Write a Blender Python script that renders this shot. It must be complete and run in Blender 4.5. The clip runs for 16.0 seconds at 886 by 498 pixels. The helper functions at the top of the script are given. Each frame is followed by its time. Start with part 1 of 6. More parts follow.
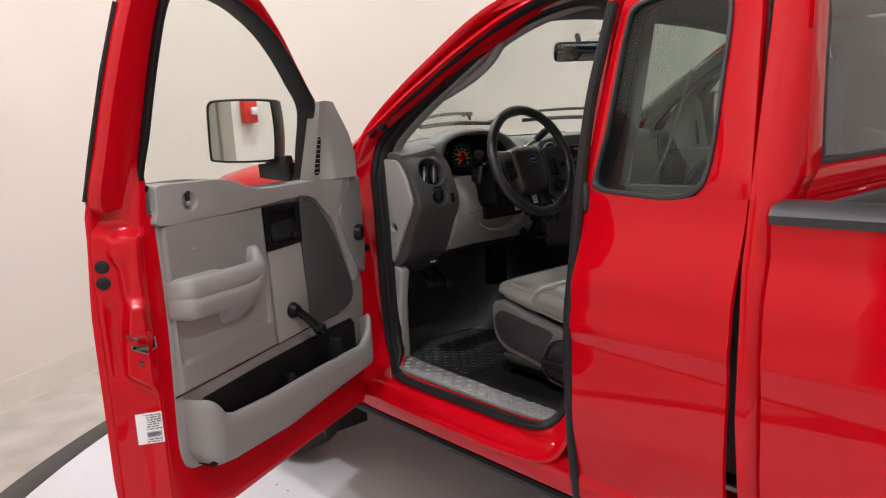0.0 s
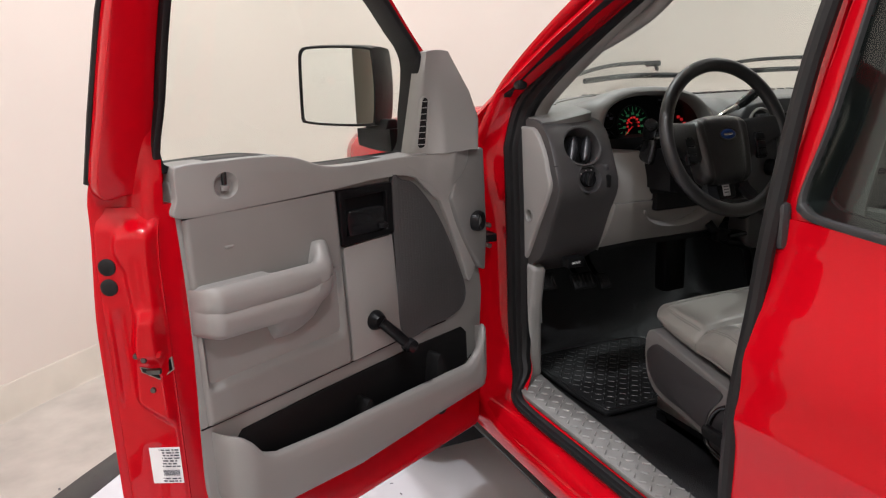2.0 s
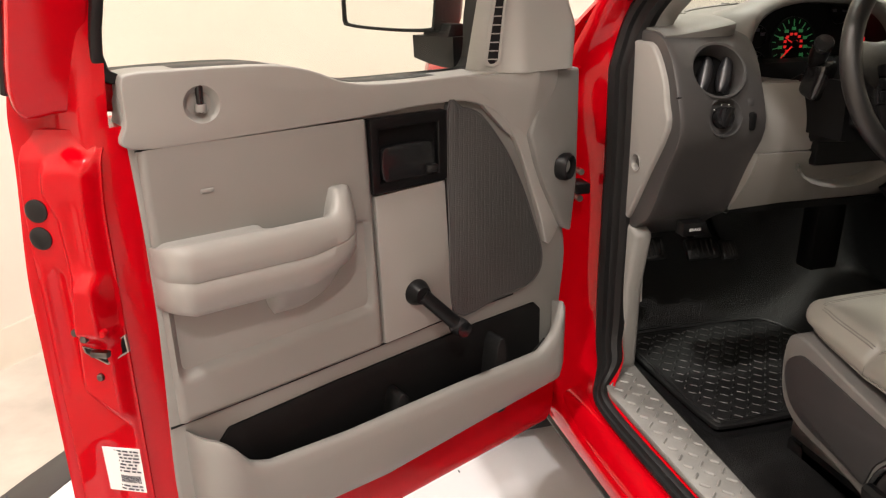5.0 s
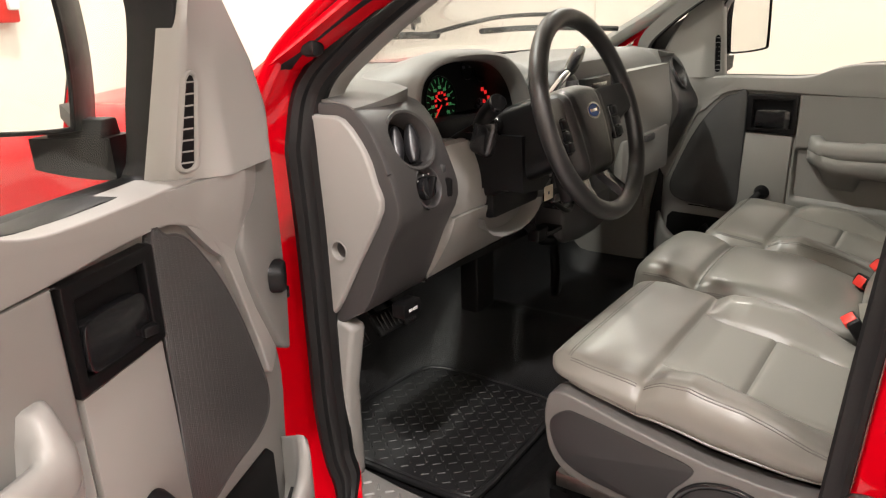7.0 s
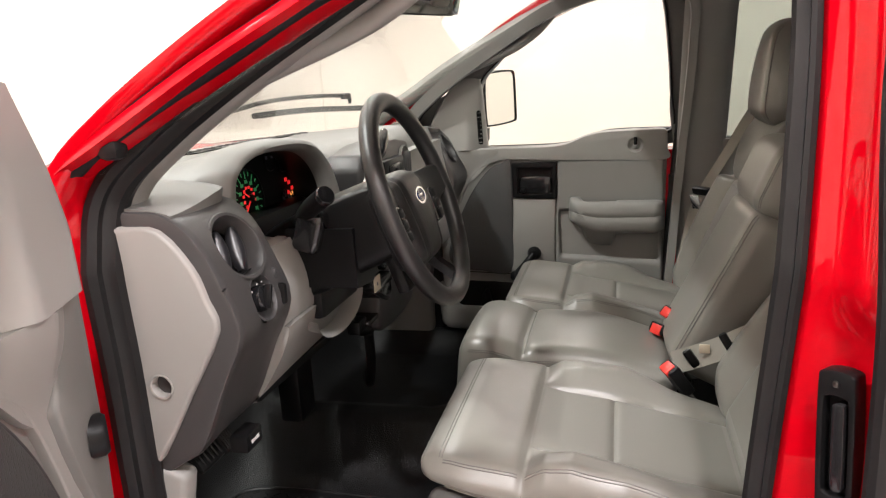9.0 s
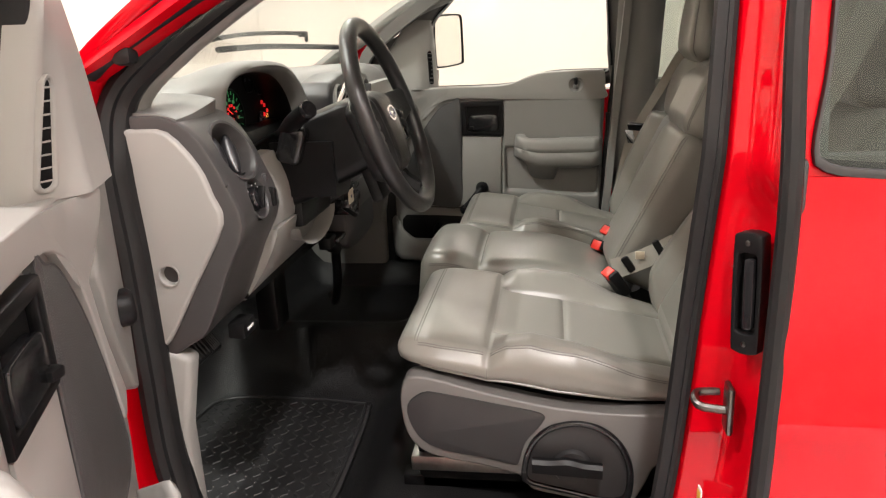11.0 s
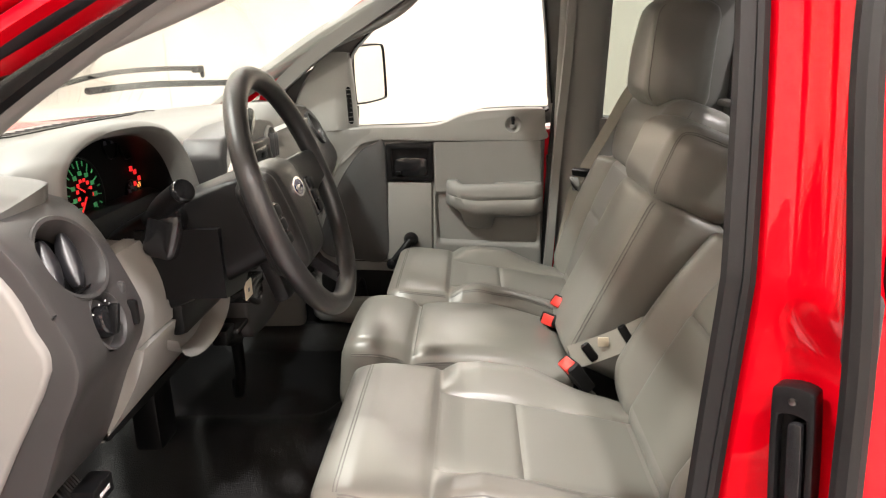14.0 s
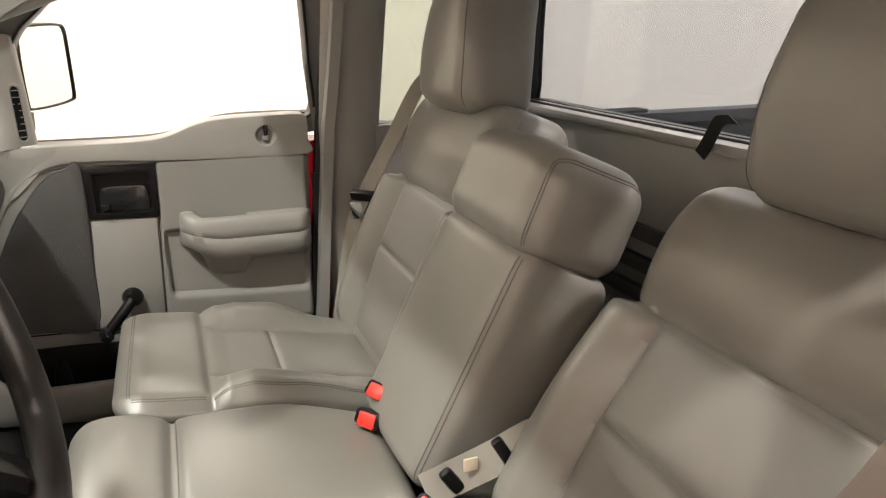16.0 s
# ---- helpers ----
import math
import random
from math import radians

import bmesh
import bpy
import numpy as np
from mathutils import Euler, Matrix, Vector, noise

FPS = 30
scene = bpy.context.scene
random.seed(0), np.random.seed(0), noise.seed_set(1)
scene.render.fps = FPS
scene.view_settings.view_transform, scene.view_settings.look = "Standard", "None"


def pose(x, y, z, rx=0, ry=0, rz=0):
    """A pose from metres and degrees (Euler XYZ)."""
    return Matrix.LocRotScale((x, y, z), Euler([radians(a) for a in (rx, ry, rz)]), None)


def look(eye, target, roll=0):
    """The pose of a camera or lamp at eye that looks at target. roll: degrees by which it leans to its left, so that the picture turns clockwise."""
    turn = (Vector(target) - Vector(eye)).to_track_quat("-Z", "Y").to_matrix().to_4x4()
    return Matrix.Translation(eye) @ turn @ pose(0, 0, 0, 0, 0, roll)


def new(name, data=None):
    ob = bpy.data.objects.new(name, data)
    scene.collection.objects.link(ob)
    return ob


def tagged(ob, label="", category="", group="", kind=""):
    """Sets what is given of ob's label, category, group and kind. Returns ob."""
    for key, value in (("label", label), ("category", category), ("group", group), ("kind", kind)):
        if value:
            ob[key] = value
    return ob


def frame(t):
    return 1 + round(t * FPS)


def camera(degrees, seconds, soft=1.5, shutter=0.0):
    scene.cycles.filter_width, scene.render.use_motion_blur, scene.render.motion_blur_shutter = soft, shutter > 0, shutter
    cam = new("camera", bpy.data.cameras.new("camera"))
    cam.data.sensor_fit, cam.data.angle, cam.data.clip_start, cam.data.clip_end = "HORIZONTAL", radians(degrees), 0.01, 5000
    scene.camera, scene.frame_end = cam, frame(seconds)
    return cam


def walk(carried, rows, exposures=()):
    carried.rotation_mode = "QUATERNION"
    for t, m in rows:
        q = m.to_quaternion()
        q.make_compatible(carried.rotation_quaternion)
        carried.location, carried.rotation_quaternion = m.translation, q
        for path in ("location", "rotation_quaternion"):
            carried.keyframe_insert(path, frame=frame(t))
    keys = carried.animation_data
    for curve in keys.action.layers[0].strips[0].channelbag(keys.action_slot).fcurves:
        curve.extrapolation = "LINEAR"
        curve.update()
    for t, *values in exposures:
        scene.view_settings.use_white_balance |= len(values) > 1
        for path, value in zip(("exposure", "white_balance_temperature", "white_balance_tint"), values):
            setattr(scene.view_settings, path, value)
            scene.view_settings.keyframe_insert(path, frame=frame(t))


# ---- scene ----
EXPOSURES = [(0, -0.68, 5950, 13), (1.5, -0.62, 5950, 13), (3, -0.45, 5850, 13), (5.5, 0.06, 6900, 12), (7, 0.36, 6550, 14), (8.5, 0.44, 6250, 16), (11, 0.45, 6450, 14), (12.5, 0.76, 6520, 14), (14, 0.9, 6450, 14), (16, 0.97, 6600, 15)]
cam = camera(62.0, 16.0, soft=1.2)
PATH = [
    (0, (-2.235, -1.9, 1.415), (-0.971, -0.388, 1.075), -3.2),
    (0.5, (-2.084, -1.84, 1.467), (-0.92, -0.259, 1.085), -2.5),
    (1, (-1.99, -1.743, 1.475), (-0.908, -0.117, 1.045), -2.5),
    (1.5, (-1.894, -1.619, 1.485), (-0.904, 0.056, 1.019), -2.6),
    (2, (-1.727, -1.56, 1.466), (-0.971, 0.226, 0.976), -2.1),
    (2.5, (-1.549, -1.543, 1.449), (-1.043, 0.322, 0.934), -1.3),
    (3, (-1.484, -1.508, 1.428), (-1.079, 0.37, 0.871), -1.5),
    (5.5, (-1.516, -1.073, 1.406), (-0.971, 0.727, 0.724), -0.5),
    (6, (-1.539, -0.944, 1.424), (-0.642, 0.735, 0.81), -0.8),
    (6.5, (-1.62, -0.815, 1.441), (-0.288, 0.546, 0.831), -2.0),
    (7, (-1.656, -0.758, 1.449), (-0.102, 0.346, 0.844), -1.9),
    (7.5, (-1.628, -0.696, 1.456), (0.051, 0.214, 0.861), -1.2),
    (8, (-1.567, -0.624, 1.464), (0.215, 0.095, 0.91), -1.3),
    (8.5, (-1.588, -0.579, 1.476), (0.283, -0.033, 1.029), -2.5),
    (11, (-1.807, -0.518, 1.419), (0.091, -0.225, 0.858), -2.5),
    (11.5, (-1.817, -0.519, 1.402), (0.053, -0.201, 0.769), -2.9),
    (12, (-1.816, -0.518, 1.394), (0.033, -0.192, 0.707), -3.2),
    (12.5, (-1.805, -0.515, 1.404), (0.048, -0.197, 0.723), -3.0),
    (13, (-1.765, -0.503, 1.438), (0.12, -0.225, 0.829), -2.2),
    (13.5, (-1.647, -0.491, 1.46), (0.266, -0.298, 0.912), -1.7),
    (14, (-1.486, -0.479, 1.473), (0.44, -0.387, 0.941), -2.1),
    (14.5, (-1.351, -0.452, 1.486), (0.575, -0.538, 0.954), -2.1),
    (15, (-1.204, -0.385, 1.498), (0.688, -0.731, 0.948), -2.0),
    (15.5, (-1.091, -0.373, 1.492), (0.749, -0.885, 0.898), -1.6),
    (16, (-0.962, -0.391, 1.472), (0.835, -1.051, 0.894), -0.5),
]
walk(cam, [(t, look(eye, target, roll)) for t, eye, target, roll in PATH], EXPOSURES)

# ---- world and lamps ----
world = bpy.data.worlds.new("world")
scene.world = world
world.use_nodes = True
world.node_tree.nodes["Background"].inputs[0].default_value = (0.9, 0.93, 1.0, 1)
world.node_tree.nodes["Background"].inputs[1].default_value = 0.05

ROOM_X, ROOM_Y, ROOM_R, ROOM_H = 1.35, -1.4, 5.13, 4.3


def ceiling_lamp(x, y, watts, size=0.42, z=ROOM_H - 0.06):
    data = bpy.data.lights.new("ceiling_lamp", "AREA")
    data.shape, data.size, data.energy, data.color = "DISK", size, watts, (1.0, 0.955, 0.9)
    new("ceiling_lamp", data).location = (x, y, z)


for k in range(14):
    la = 2 * math.pi * (k + 0.5) / 14
    ceiling_lamp(ROOM_X + 4.2 * math.cos(la), ROOM_Y + 4.2 * math.sin(la), 24 if math.cos(la) > 0.3 else 5.0, 0.3)
for lx, ly, watts in ((-1.0, 1.15, 115), (-2.6, -1.0, 120), (-1.7, -3.3, 115), (2.9, -2.4, 32), (3.1, 0.9, 60), (0.8, 2.4, 45)):
    ceiling_lamp(lx, ly, watts, 0.2)


# ---- materials ----
def pmat(name, color, rough=0.5, metal=0.0, coat=0.0, grain=0, bump=0.1, dist=0.001, vary=0.08, scale=6.0, kind="noise", spec=0.5, wear=0.0):
    """A Principled material with broad and fine variation in object space."""
    m = bpy.data.materials.new(name)
    m.use_nodes = True
    nt = m.node_tree
    b = nt.nodes["Principled BSDF"]
    b.inputs["Base Color"].default_value = (*color, 1)
    b.inputs["Roughness"].default_value = rough
    b.inputs["Metallic"].default_value = metal
    b.inputs["Coat Weight"].default_value = coat
    b.inputs["Coat Roughness"].default_value = 0.02
    b.inputs["Specular IOR Level"].default_value = spec
    tc = nt.nodes.new("ShaderNodeTexCoord")
    if vary:
        n1 = nt.nodes.new("ShaderNodeTexNoise")
        n1.inputs["Scale"].default_value = scale
        n1.inputs["Detail"].default_value = 6
        nt.links.new(tc.outputs["Object"], n1.inputs["Vector"])
        r = nt.nodes.new("ShaderNodeValToRGB")
        r.color_ramp.elements[0].position, r.color_ramp.elements[1].position = 0.3, 0.7
        r.color_ramp.elements[0].color = (*[c * (1 - vary) for c in color], 1)
        r.color_ramp.elements[1].color = (*[min(1, c * (1 + vary)) for c in color], 1)
        nt.links.new(n1.outputs["Fac"], r.inputs["Fac"])
        nt.links.new(r.outputs["Color"], b.inputs["Base Color"])
        rr = nt.nodes.new("ShaderNodeMapRange")
        rr.inputs["To Min"].default_value, rr.inputs["To Max"].default_value = max(0.02, rough - 0.06 - wear), rough + 0.06 + wear
        nt.links.new(n1.outputs["Fac"], rr.inputs["Value"])
        nt.links.new(rr.outputs["Result"], b.inputs["Roughness"])
    if grain:
        if kind == "dots":
            g = nt.nodes.new("ShaderNodeTexVoronoi")
            g.inputs["Randomness"].default_value = 0.4
            dr = nt.nodes.new("ShaderNodeMapRange")
            dr.inputs["From Min"].default_value, dr.inputs["From Max"].default_value = 0.12, 0.4
            nt.links.new(g.outputs["Distance"], dr.inputs["Value"])
            out = dr.outputs["Result"]
        elif kind == "leather":
            g = nt.nodes.new("ShaderNodeTexVoronoi")
            g.feature = "DISTANCE_TO_EDGE"
            out = g.outputs["Distance"]
        else:
            g = nt.nodes.new("ShaderNodeTexNoise")
            g.inputs["Detail"].default_value = 2
            out = g.outputs["Fac"]
        g.inputs["Scale"].default_value = grain
        nt.links.new(tc.outputs["Object"], g.inputs["Vector"])
        bp = nt.nodes.new("ShaderNodeBump")
        bp.inputs["Strength"].default_value, bp.inputs["Distance"].default_value = bump, dist
        nt.links.new(out, bp.inputs["Height"])
        nt.links.new(bp.outputs["Normal"], b.inputs["Normal"])
    return m


def thin_glass(name, tint, gloss=0.9, ior=1.5):
    m = bpy.data.materials.new(name)
    m.use_nodes = True
    nt = m.node_tree
    nt.nodes.remove(nt.nodes["Principled BSDF"])
    t, g, f, x, pw, sc = (nt.nodes.new("ShaderNode" + k) for k in ("BsdfTransparent", "BsdfGlossy", "LayerWeight", "MixShader", "Math", "MapRange"))
    t.inputs["Color"].default_value = (*tint, 1)
    g.inputs["Roughness"].default_value = 0.0
    g.inputs["Color"].default_value = (gloss, gloss, gloss, 1)
    f.inputs["Blend"].default_value = 0.5
    pw.operation = "POWER"
    pw.inputs[1].default_value = 4.0
    nt.links.new(f.outputs["Facing"], pw.inputs[0])
    sc.inputs["To Min"].default_value, sc.inputs["To Max"].default_value = 0.028, 0.8
    nt.links.new(pw.outputs[0], sc.inputs["Value"])
    nt.links.new(sc.outputs["Result"], x.inputs[0])
    nt.links.new(t.outputs[0], x.inputs[1])
    nt.links.new(g.outputs[0], x.inputs[2])
    nt.links.new(x.outputs[0], nt.nodes["Material Output"].inputs[0])
    return m


def glow(name, color, strength):
    m = bpy.data.materials.new(name)
    m.use_nodes = True
    b = m.node_tree.nodes["Principled BSDF"]
    b.inputs["Base Color"].default_value = (*color, 1)
    b.inputs["Emission Color"].default_value = (*color, 1)
    b.inputs["Emission Strength"].default_value = strength
    return m


RED = pmat("red_paint", (0.45, 0.001, 0.006), 0.4, coat=0.65, spec=0.0, grain=260, bump=0.02, dist=0.0004, vary=0.03)
GREY = pmat("grey_plastic", (0.215, 0.21, 0.199), 0.5, grain=1100, bump=0.11, dist=0.0005, vary=0.04, wear=0.03)
GREY2 = pmat("pale_grey_plastic", (0.255, 0.249, 0.236), 0.45, grain=1100, bump=0.11, dist=0.0005, vary=0.04, wear=0.03)
DARKGREY = pmat("charcoal_plastic", (0.048, 0.047, 0.048), 0.46, spec=0.4, grain=1200, bump=0.2, dist=0.0005, vary=0.08)
BLACK = pmat("black_plastic", (0.005, 0.005, 0.0054), 0.4, spec=0.18, grain=1200, bump=0.15, dist=0.0005, vary=0.15)
GLOSSBLACK = pmat("smooth_black_plastic", (0.01, 0.01, 0.011), 0.16, vary=0.1)
RUBBER = pmat("black_rubber", (0.0065, 0.0065, 0.0068), 0.5, spec=0.3, grain=300, bump=0.12, dist=0.001, vary=0.25)
LEATHER = pmat("grey_leather", (0.178, 0.171, 0.153), 0.33, grain=620, bump=0.16, dist=0.0007, vary=0.06, kind="leather", wear=0.02)
PERFORATED = pmat("perforated_grey_leather", (0.155, 0.149, 0.132), 0.44, grain=420, bump=0.1, dist=0.0008, vary=0.05, kind="dots", wear=0.04)
DARKSTEEL = pmat("greasy_dark_steel", (0.13, 0.125, 0.12), 0.32, metal=1.0, vary=0.35, scale=40)
STITCH = pmat("grey_thread", (0.125, 0.12, 0.11), 0.7, vary=0.1)
WHEELSKIN = pmat("black_wheel_vinyl", (0.013, 0.0125, 0.0125), 0.36, spec=0.5, grain=700, bump=0.3, dist=0.0008, vary=0.15, kind="leather")
VINYL = pmat("black_floor_vinyl", (0.0085, 0.0085, 0.009), 0.44, spec=0.3, grain=260, bump=0.6, dist=0.003, vary=0.25, scale=9, kind="leather")
MATRUBBER = pmat("black_mat_rubber", (0.013, 0.013, 0.0135), 0.46, spec=0.45, grain=500, bump=0.2, dist=0.001, vary=0.3, scale=14)
CHROME = pmat("chrome", (0.8, 0.8, 0.82), 0.12, metal=1.0, vary=0.04)
STEEL = pmat("dull_steel", (0.35, 0.33, 0.31), 0.38, metal=1.0, vary=0.2, scale=30)
BELT = pmat("tan_webbing", (0.22, 0.206, 0.178), 0.75, grain=900, bump=0.15, dist=0.0006, vary=0.08)
GREYBELT = pmat("grey_webbing", (0.09, 0.088, 0.08), 0.75, grain=900, bump=0.4, dist=0.0006, vary=0.08)
BUCKLERED = pmat("red_button_plastic", (0.62, 0.03, 0.02), 0.4, vary=0.05)
WHITE = pmat("white_label", (0.75, 0.75, 0.75), 0.5, vary=0.03)
INK = pmat("dark_ink", (0.06, 0.06, 0.08), 0.6, vary=0.05)
YELLOW = pmat("yellow_label", (0.6, 0.4, 0.05), 0.5, vary=0.05)
BLUE = pmat("blue_enamel", (0.01, 0.035, 0.16), 0.2, vary=0.05)
PAPER = pmat("beige_tag", (0.6, 0.52, 0.4), 0.6, vary=0.1)
DASHGREY = pmat("mid_grey_dash_vinyl", (0.155, 0.153, 0.146), 0.5, grain=1000, bump=0.25, dist=0.0007, vary=0.05, wear=0.03)
HEADLINER = pmat("grey_headliner_cloth", (0.18, 0.174, 0.162), 0.9, grain=900, bump=0.4, dist=0.001, vary=0.06)
BEDLINER = pmat("black_bed_cap", (0.025, 0.025, 0.026), 0.42, grain=500, bump=0.2, dist=0.001, vary=0.2)
SCUFF = pmat("worn_grey_scuff_plate", (0.19, 0.186, 0.177), 0.42, grain=900, bump=0.15, dist=0.0005, vary=0.12, scale=25, wear=0.06)
TYRE = pmat("tyre_rubber", (0.02, 0.02, 0.02), 0.7, grain=200, bump=0.3, dist=0.002, vary=0.2)
GLASS = thin_glass("clear_glass", (0.95, 0.985, 0.965))
SCREEN = thin_glass("windscreen_glass", (0.955, 0.99, 0.965))
# Quarter panes: tint carried past the glass's own to stand for unlit cab.
DARKGLASS = thin_glass("tinted_glass", (0.58, 0.64, 0.615))
REARGLASS = thin_glass("dark_tinted_glass", (0.55, 0.6, 0.64))
MIRROR = pmat("mirror_silver", (0.86, 0.88, 0.87), 0.0, metal=1.0, vary=0)
WALLPAINT = pmat("cream_wall_paint", (0.72, 0.66, 0.585), 0.85, grain=40, bump=0.03, dist=0.002, vary=0.03, scale=1.2)
BASEMAT = pmat("beige_vinyl_base", (0.56, 0.52, 0.44), 0.6, vary=0.05)
CEILMAT = pmat("white_ceiling", (0.75, 0.74, 0.72), 0.9, vary=0.02)
CONCRETE = pmat("polished_concrete", (0.44, 0.405, 0.36), 0.42, grain=60, bump=0.08, dist=0.003, vary=0.2, scale=4.5, wear=0.1)
DECK = pmat("pale_turntable_deck", (0.62, 0.63, 0.66), 0.38, grain=90, bump=0.04, dist=0.002, vary=0.06, scale=3)
RIMMAT = pmat("black_turntable_edge", (0.03, 0.03, 0.032), 0.5, grain=120, bump=0.15, dist=0.002, vary=0.25)
GREENGLOW = glow("green_dial_light", (0.04, 0.3, 0.1), 0.14)
REDGLOW = glow("red_needle_light", (0.8, 0.02, 0.02), 0.45)
AMBERGLOW = glow("amber_warning_light", (0.95, 0.4, 0.08), 0.6)


# ---- mesh helpers ----
def finish(bm, mats, name, smooth=35):
    bmesh.ops.remove_doubles(bm, verts=bm.verts, dist=1e-5)
    bmesh.ops.recalc_face_normals(bm, faces=bm.faces)
    me = bpy.data.meshes.new(name)
    bm.to_mesh(me)
    bm.free()
    for m in mats if isinstance(mats, (list, tuple)) else [mats]:
        me.materials.append(m)
    for p in me.polygons:
        p.use_smooth = True
    me.set_sharp_from_angle(angle=radians(smooth))
    return me


def part(name, bm, mat, parent=None, label="", smooth=35, kind=""):
    ob = new(name, finish(bm, mat, name, smooth))
    if parent:
        ob.parent = parent
    return tagged(ob, label=label, kind=kind)


def thing(name, label, category, at=(0, 0, 0), group="", kind=""):
    e = new(name)
    e.empty_display_size = 0.05
    return tagged(e, label, category, group, kind)


def join(*bms):
    """Several bmeshes in one."""
    out = bmesh.new()
    for b in bms:
        me = bpy.data.meshes.new("tmp")
        b.to_mesh(me)
        out.from_mesh(me)
        bpy.data.meshes.remove(me)
        b.free()
    return out


def move(bm, m):
    bmesh.ops.transform(bm, matrix=m, verts=bm.verts)
    return bm


def soften(bm, r, seg=2, angle=25):
    if r > 0:
        bmesh.ops.remove_doubles(bm, verts=bm.verts, dist=1e-5)
        bmesh.ops.recalc_face_normals(bm, faces=bm.faces)
        es = [e for e in bm.edges if len(e.link_faces) == 2 and e.calc_face_angle(0) > radians(angle)]
        bmesh.ops.bevel(bm, geom=es, offset=r, segments=seg, profile=0.5, affect="EDGES", clamp_overlap=True)
    return bm


def rbox(c, s, r=0.004, seg=2, m=None):
    bm = bmesh.new()
    bmesh.ops.create_cube(bm, size=1)
    bmesh.ops.scale(bm, vec=s, verts=bm.verts)
    soften(bm, min(r, min(s) * 0.49), seg)
    bmesh.ops.translate(bm, vec=c, verts=bm.verts)
    return move(bm, m) if m else bm


def loft(rings, caps=True, loop=False, shut=True):
    bm = bmesh.new()
    vs = [[bm.verts.new(p) for p in r] for r in rings]
    n = len(vs[0])
    for i in range(len(vs) - (0 if loop else 1)):
        a, b = vs[i], vs[(i + 1) % len(vs)]
        for j in range(n if shut else n - 1):
            k = (j + 1) % n
            bm.faces.new((a[j], a[k], b[k], b[j]))
    if caps and not loop:
        bm.faces.new(vs[0])
        bm.faces.new(vs[-1][::-1])
    return bm


def prism(pts, c0, c1, put, r=0.0, seg=2):
    """An outline (a, b) drawn out from c0 to c1; put maps (a, b, c) to a place."""
    bm = loft([[put(a, b, c0) for a, b in pts], [put(a, b, c1) for a, b in pts]])
    return soften(bm, r, seg)


def ring(outer, inner, c0, c1, put, r=0.0):
    """A frame between two outlines of as many points."""
    bm = bmesh.new()
    v = [[bm.verts.new(put(a, b, c)) for a, b in loop] for loop in (outer, inner) for c in (c0, c1)]
    n = len(outer)
    for a, b in ((0, 1), (1, 3), (3, 2), (2, 0)):
        for j in range(n):
            k = (j + 1) % n
            bm.faces.new((v[a][j], v[a][k], v[b][k], v[b][j]))
    return soften(bm, r)


def curve(pts, n=8, closed=False):
    """A smooth line through points of any dimension."""
    p = [np.array(q, float) for q in pts]
    out = []
    m = len(p)
    for i in range(m if closed else m - 1):
        a, b, c, d = (p[(i + k) % m] if closed else p[min(max(i + k, 0), m - 1)] for k in (-1, 0, 1, 2))
        for s in range(n):
            t = s / n
            out.append(0.5 * (2 * b + (c - a) * t + (2 * a - 5 * b + 4 * c - d) * t * t + (3 * b - a - 3 * c + d) * t**3))
    if not closed:
        out.append(p[-1])
    return [tuple(map(float, q)) for q in out]


def evenly(pts, n, closed=True):
    """n points at even steps along a line."""
    p = np.array(list(pts) + ([pts[0]] if closed else []), float)
    s = np.r_[0, np.cumsum(np.linalg.norm(np.diff(p, axis=0), axis=1))]
    at = np.linspace(0, s[-1], n + 1)[:-1] if closed else np.linspace(0, s[-1], n)
    return [tuple(float(np.interp(a, s, p[:, k])) for k in range(p.shape[1])) for a in at]


def tube(path, r, n=10, closed=False, flat=1.0, up=None):
    """A round or flattened bar along a path; r may be a list."""
    p = [Vector(q) for q in path]
    m = len(p)
    rings, ref = [], Vector(up) if up else None
    for i, q in enumerate(p):
        a = p[(i - 1) % m] if closed or i else q
        b = p[(i + 1) % m] if closed or i < m - 1 else q
        t = (b - a).normalized()
        if ref is None:
            ref = t.orthogonal().normalized()
        s = (ref - t * ref.dot(t)).normalized()
        if not up:
            ref = s
        o = t.cross(s)
        rad = r[i] if isinstance(r, (list, tuple)) else r
        rings.append([q + (s * math.cos(2 * math.pi * k / n) + o * flat * math.sin(2 * math.pi * k / n)) * rad for k in range(n)])
    return loft(rings, loop=closed)


def cyl(p0, p1, r0, r1=None, n=28, bev=0.0):
    p0, p1 = Vector(p0), Vector(p1)
    r1 = r0 if r1 is None else r1
    t = (p1 - p0).normalized()
    s = t.orthogonal().normalized()
    o = t.cross(s)
    bm = loft([[q + (s * math.cos(2 * math.pi * k / n) + o * math.sin(2 * math.pi * k / n)) * r for k in range(n)] for q, r in ((p0, r0), (p1, r1))])
    return soften(bm, bev)


def lathe(axis0, axis, prof, n=28):
    """Rings of (distance along the axis, radius)."""
    c, t = Vector(axis0), Vector(axis).normalized()
    s = t.orthogonal().normalized()
    o = t.cross(s)
    return loft([[c + t * d + (s * math.cos(2 * math.pi * k / n) + o * math.sin(2 * math.pi * k / n)) * r for k in range(n)] for d, r in prof])


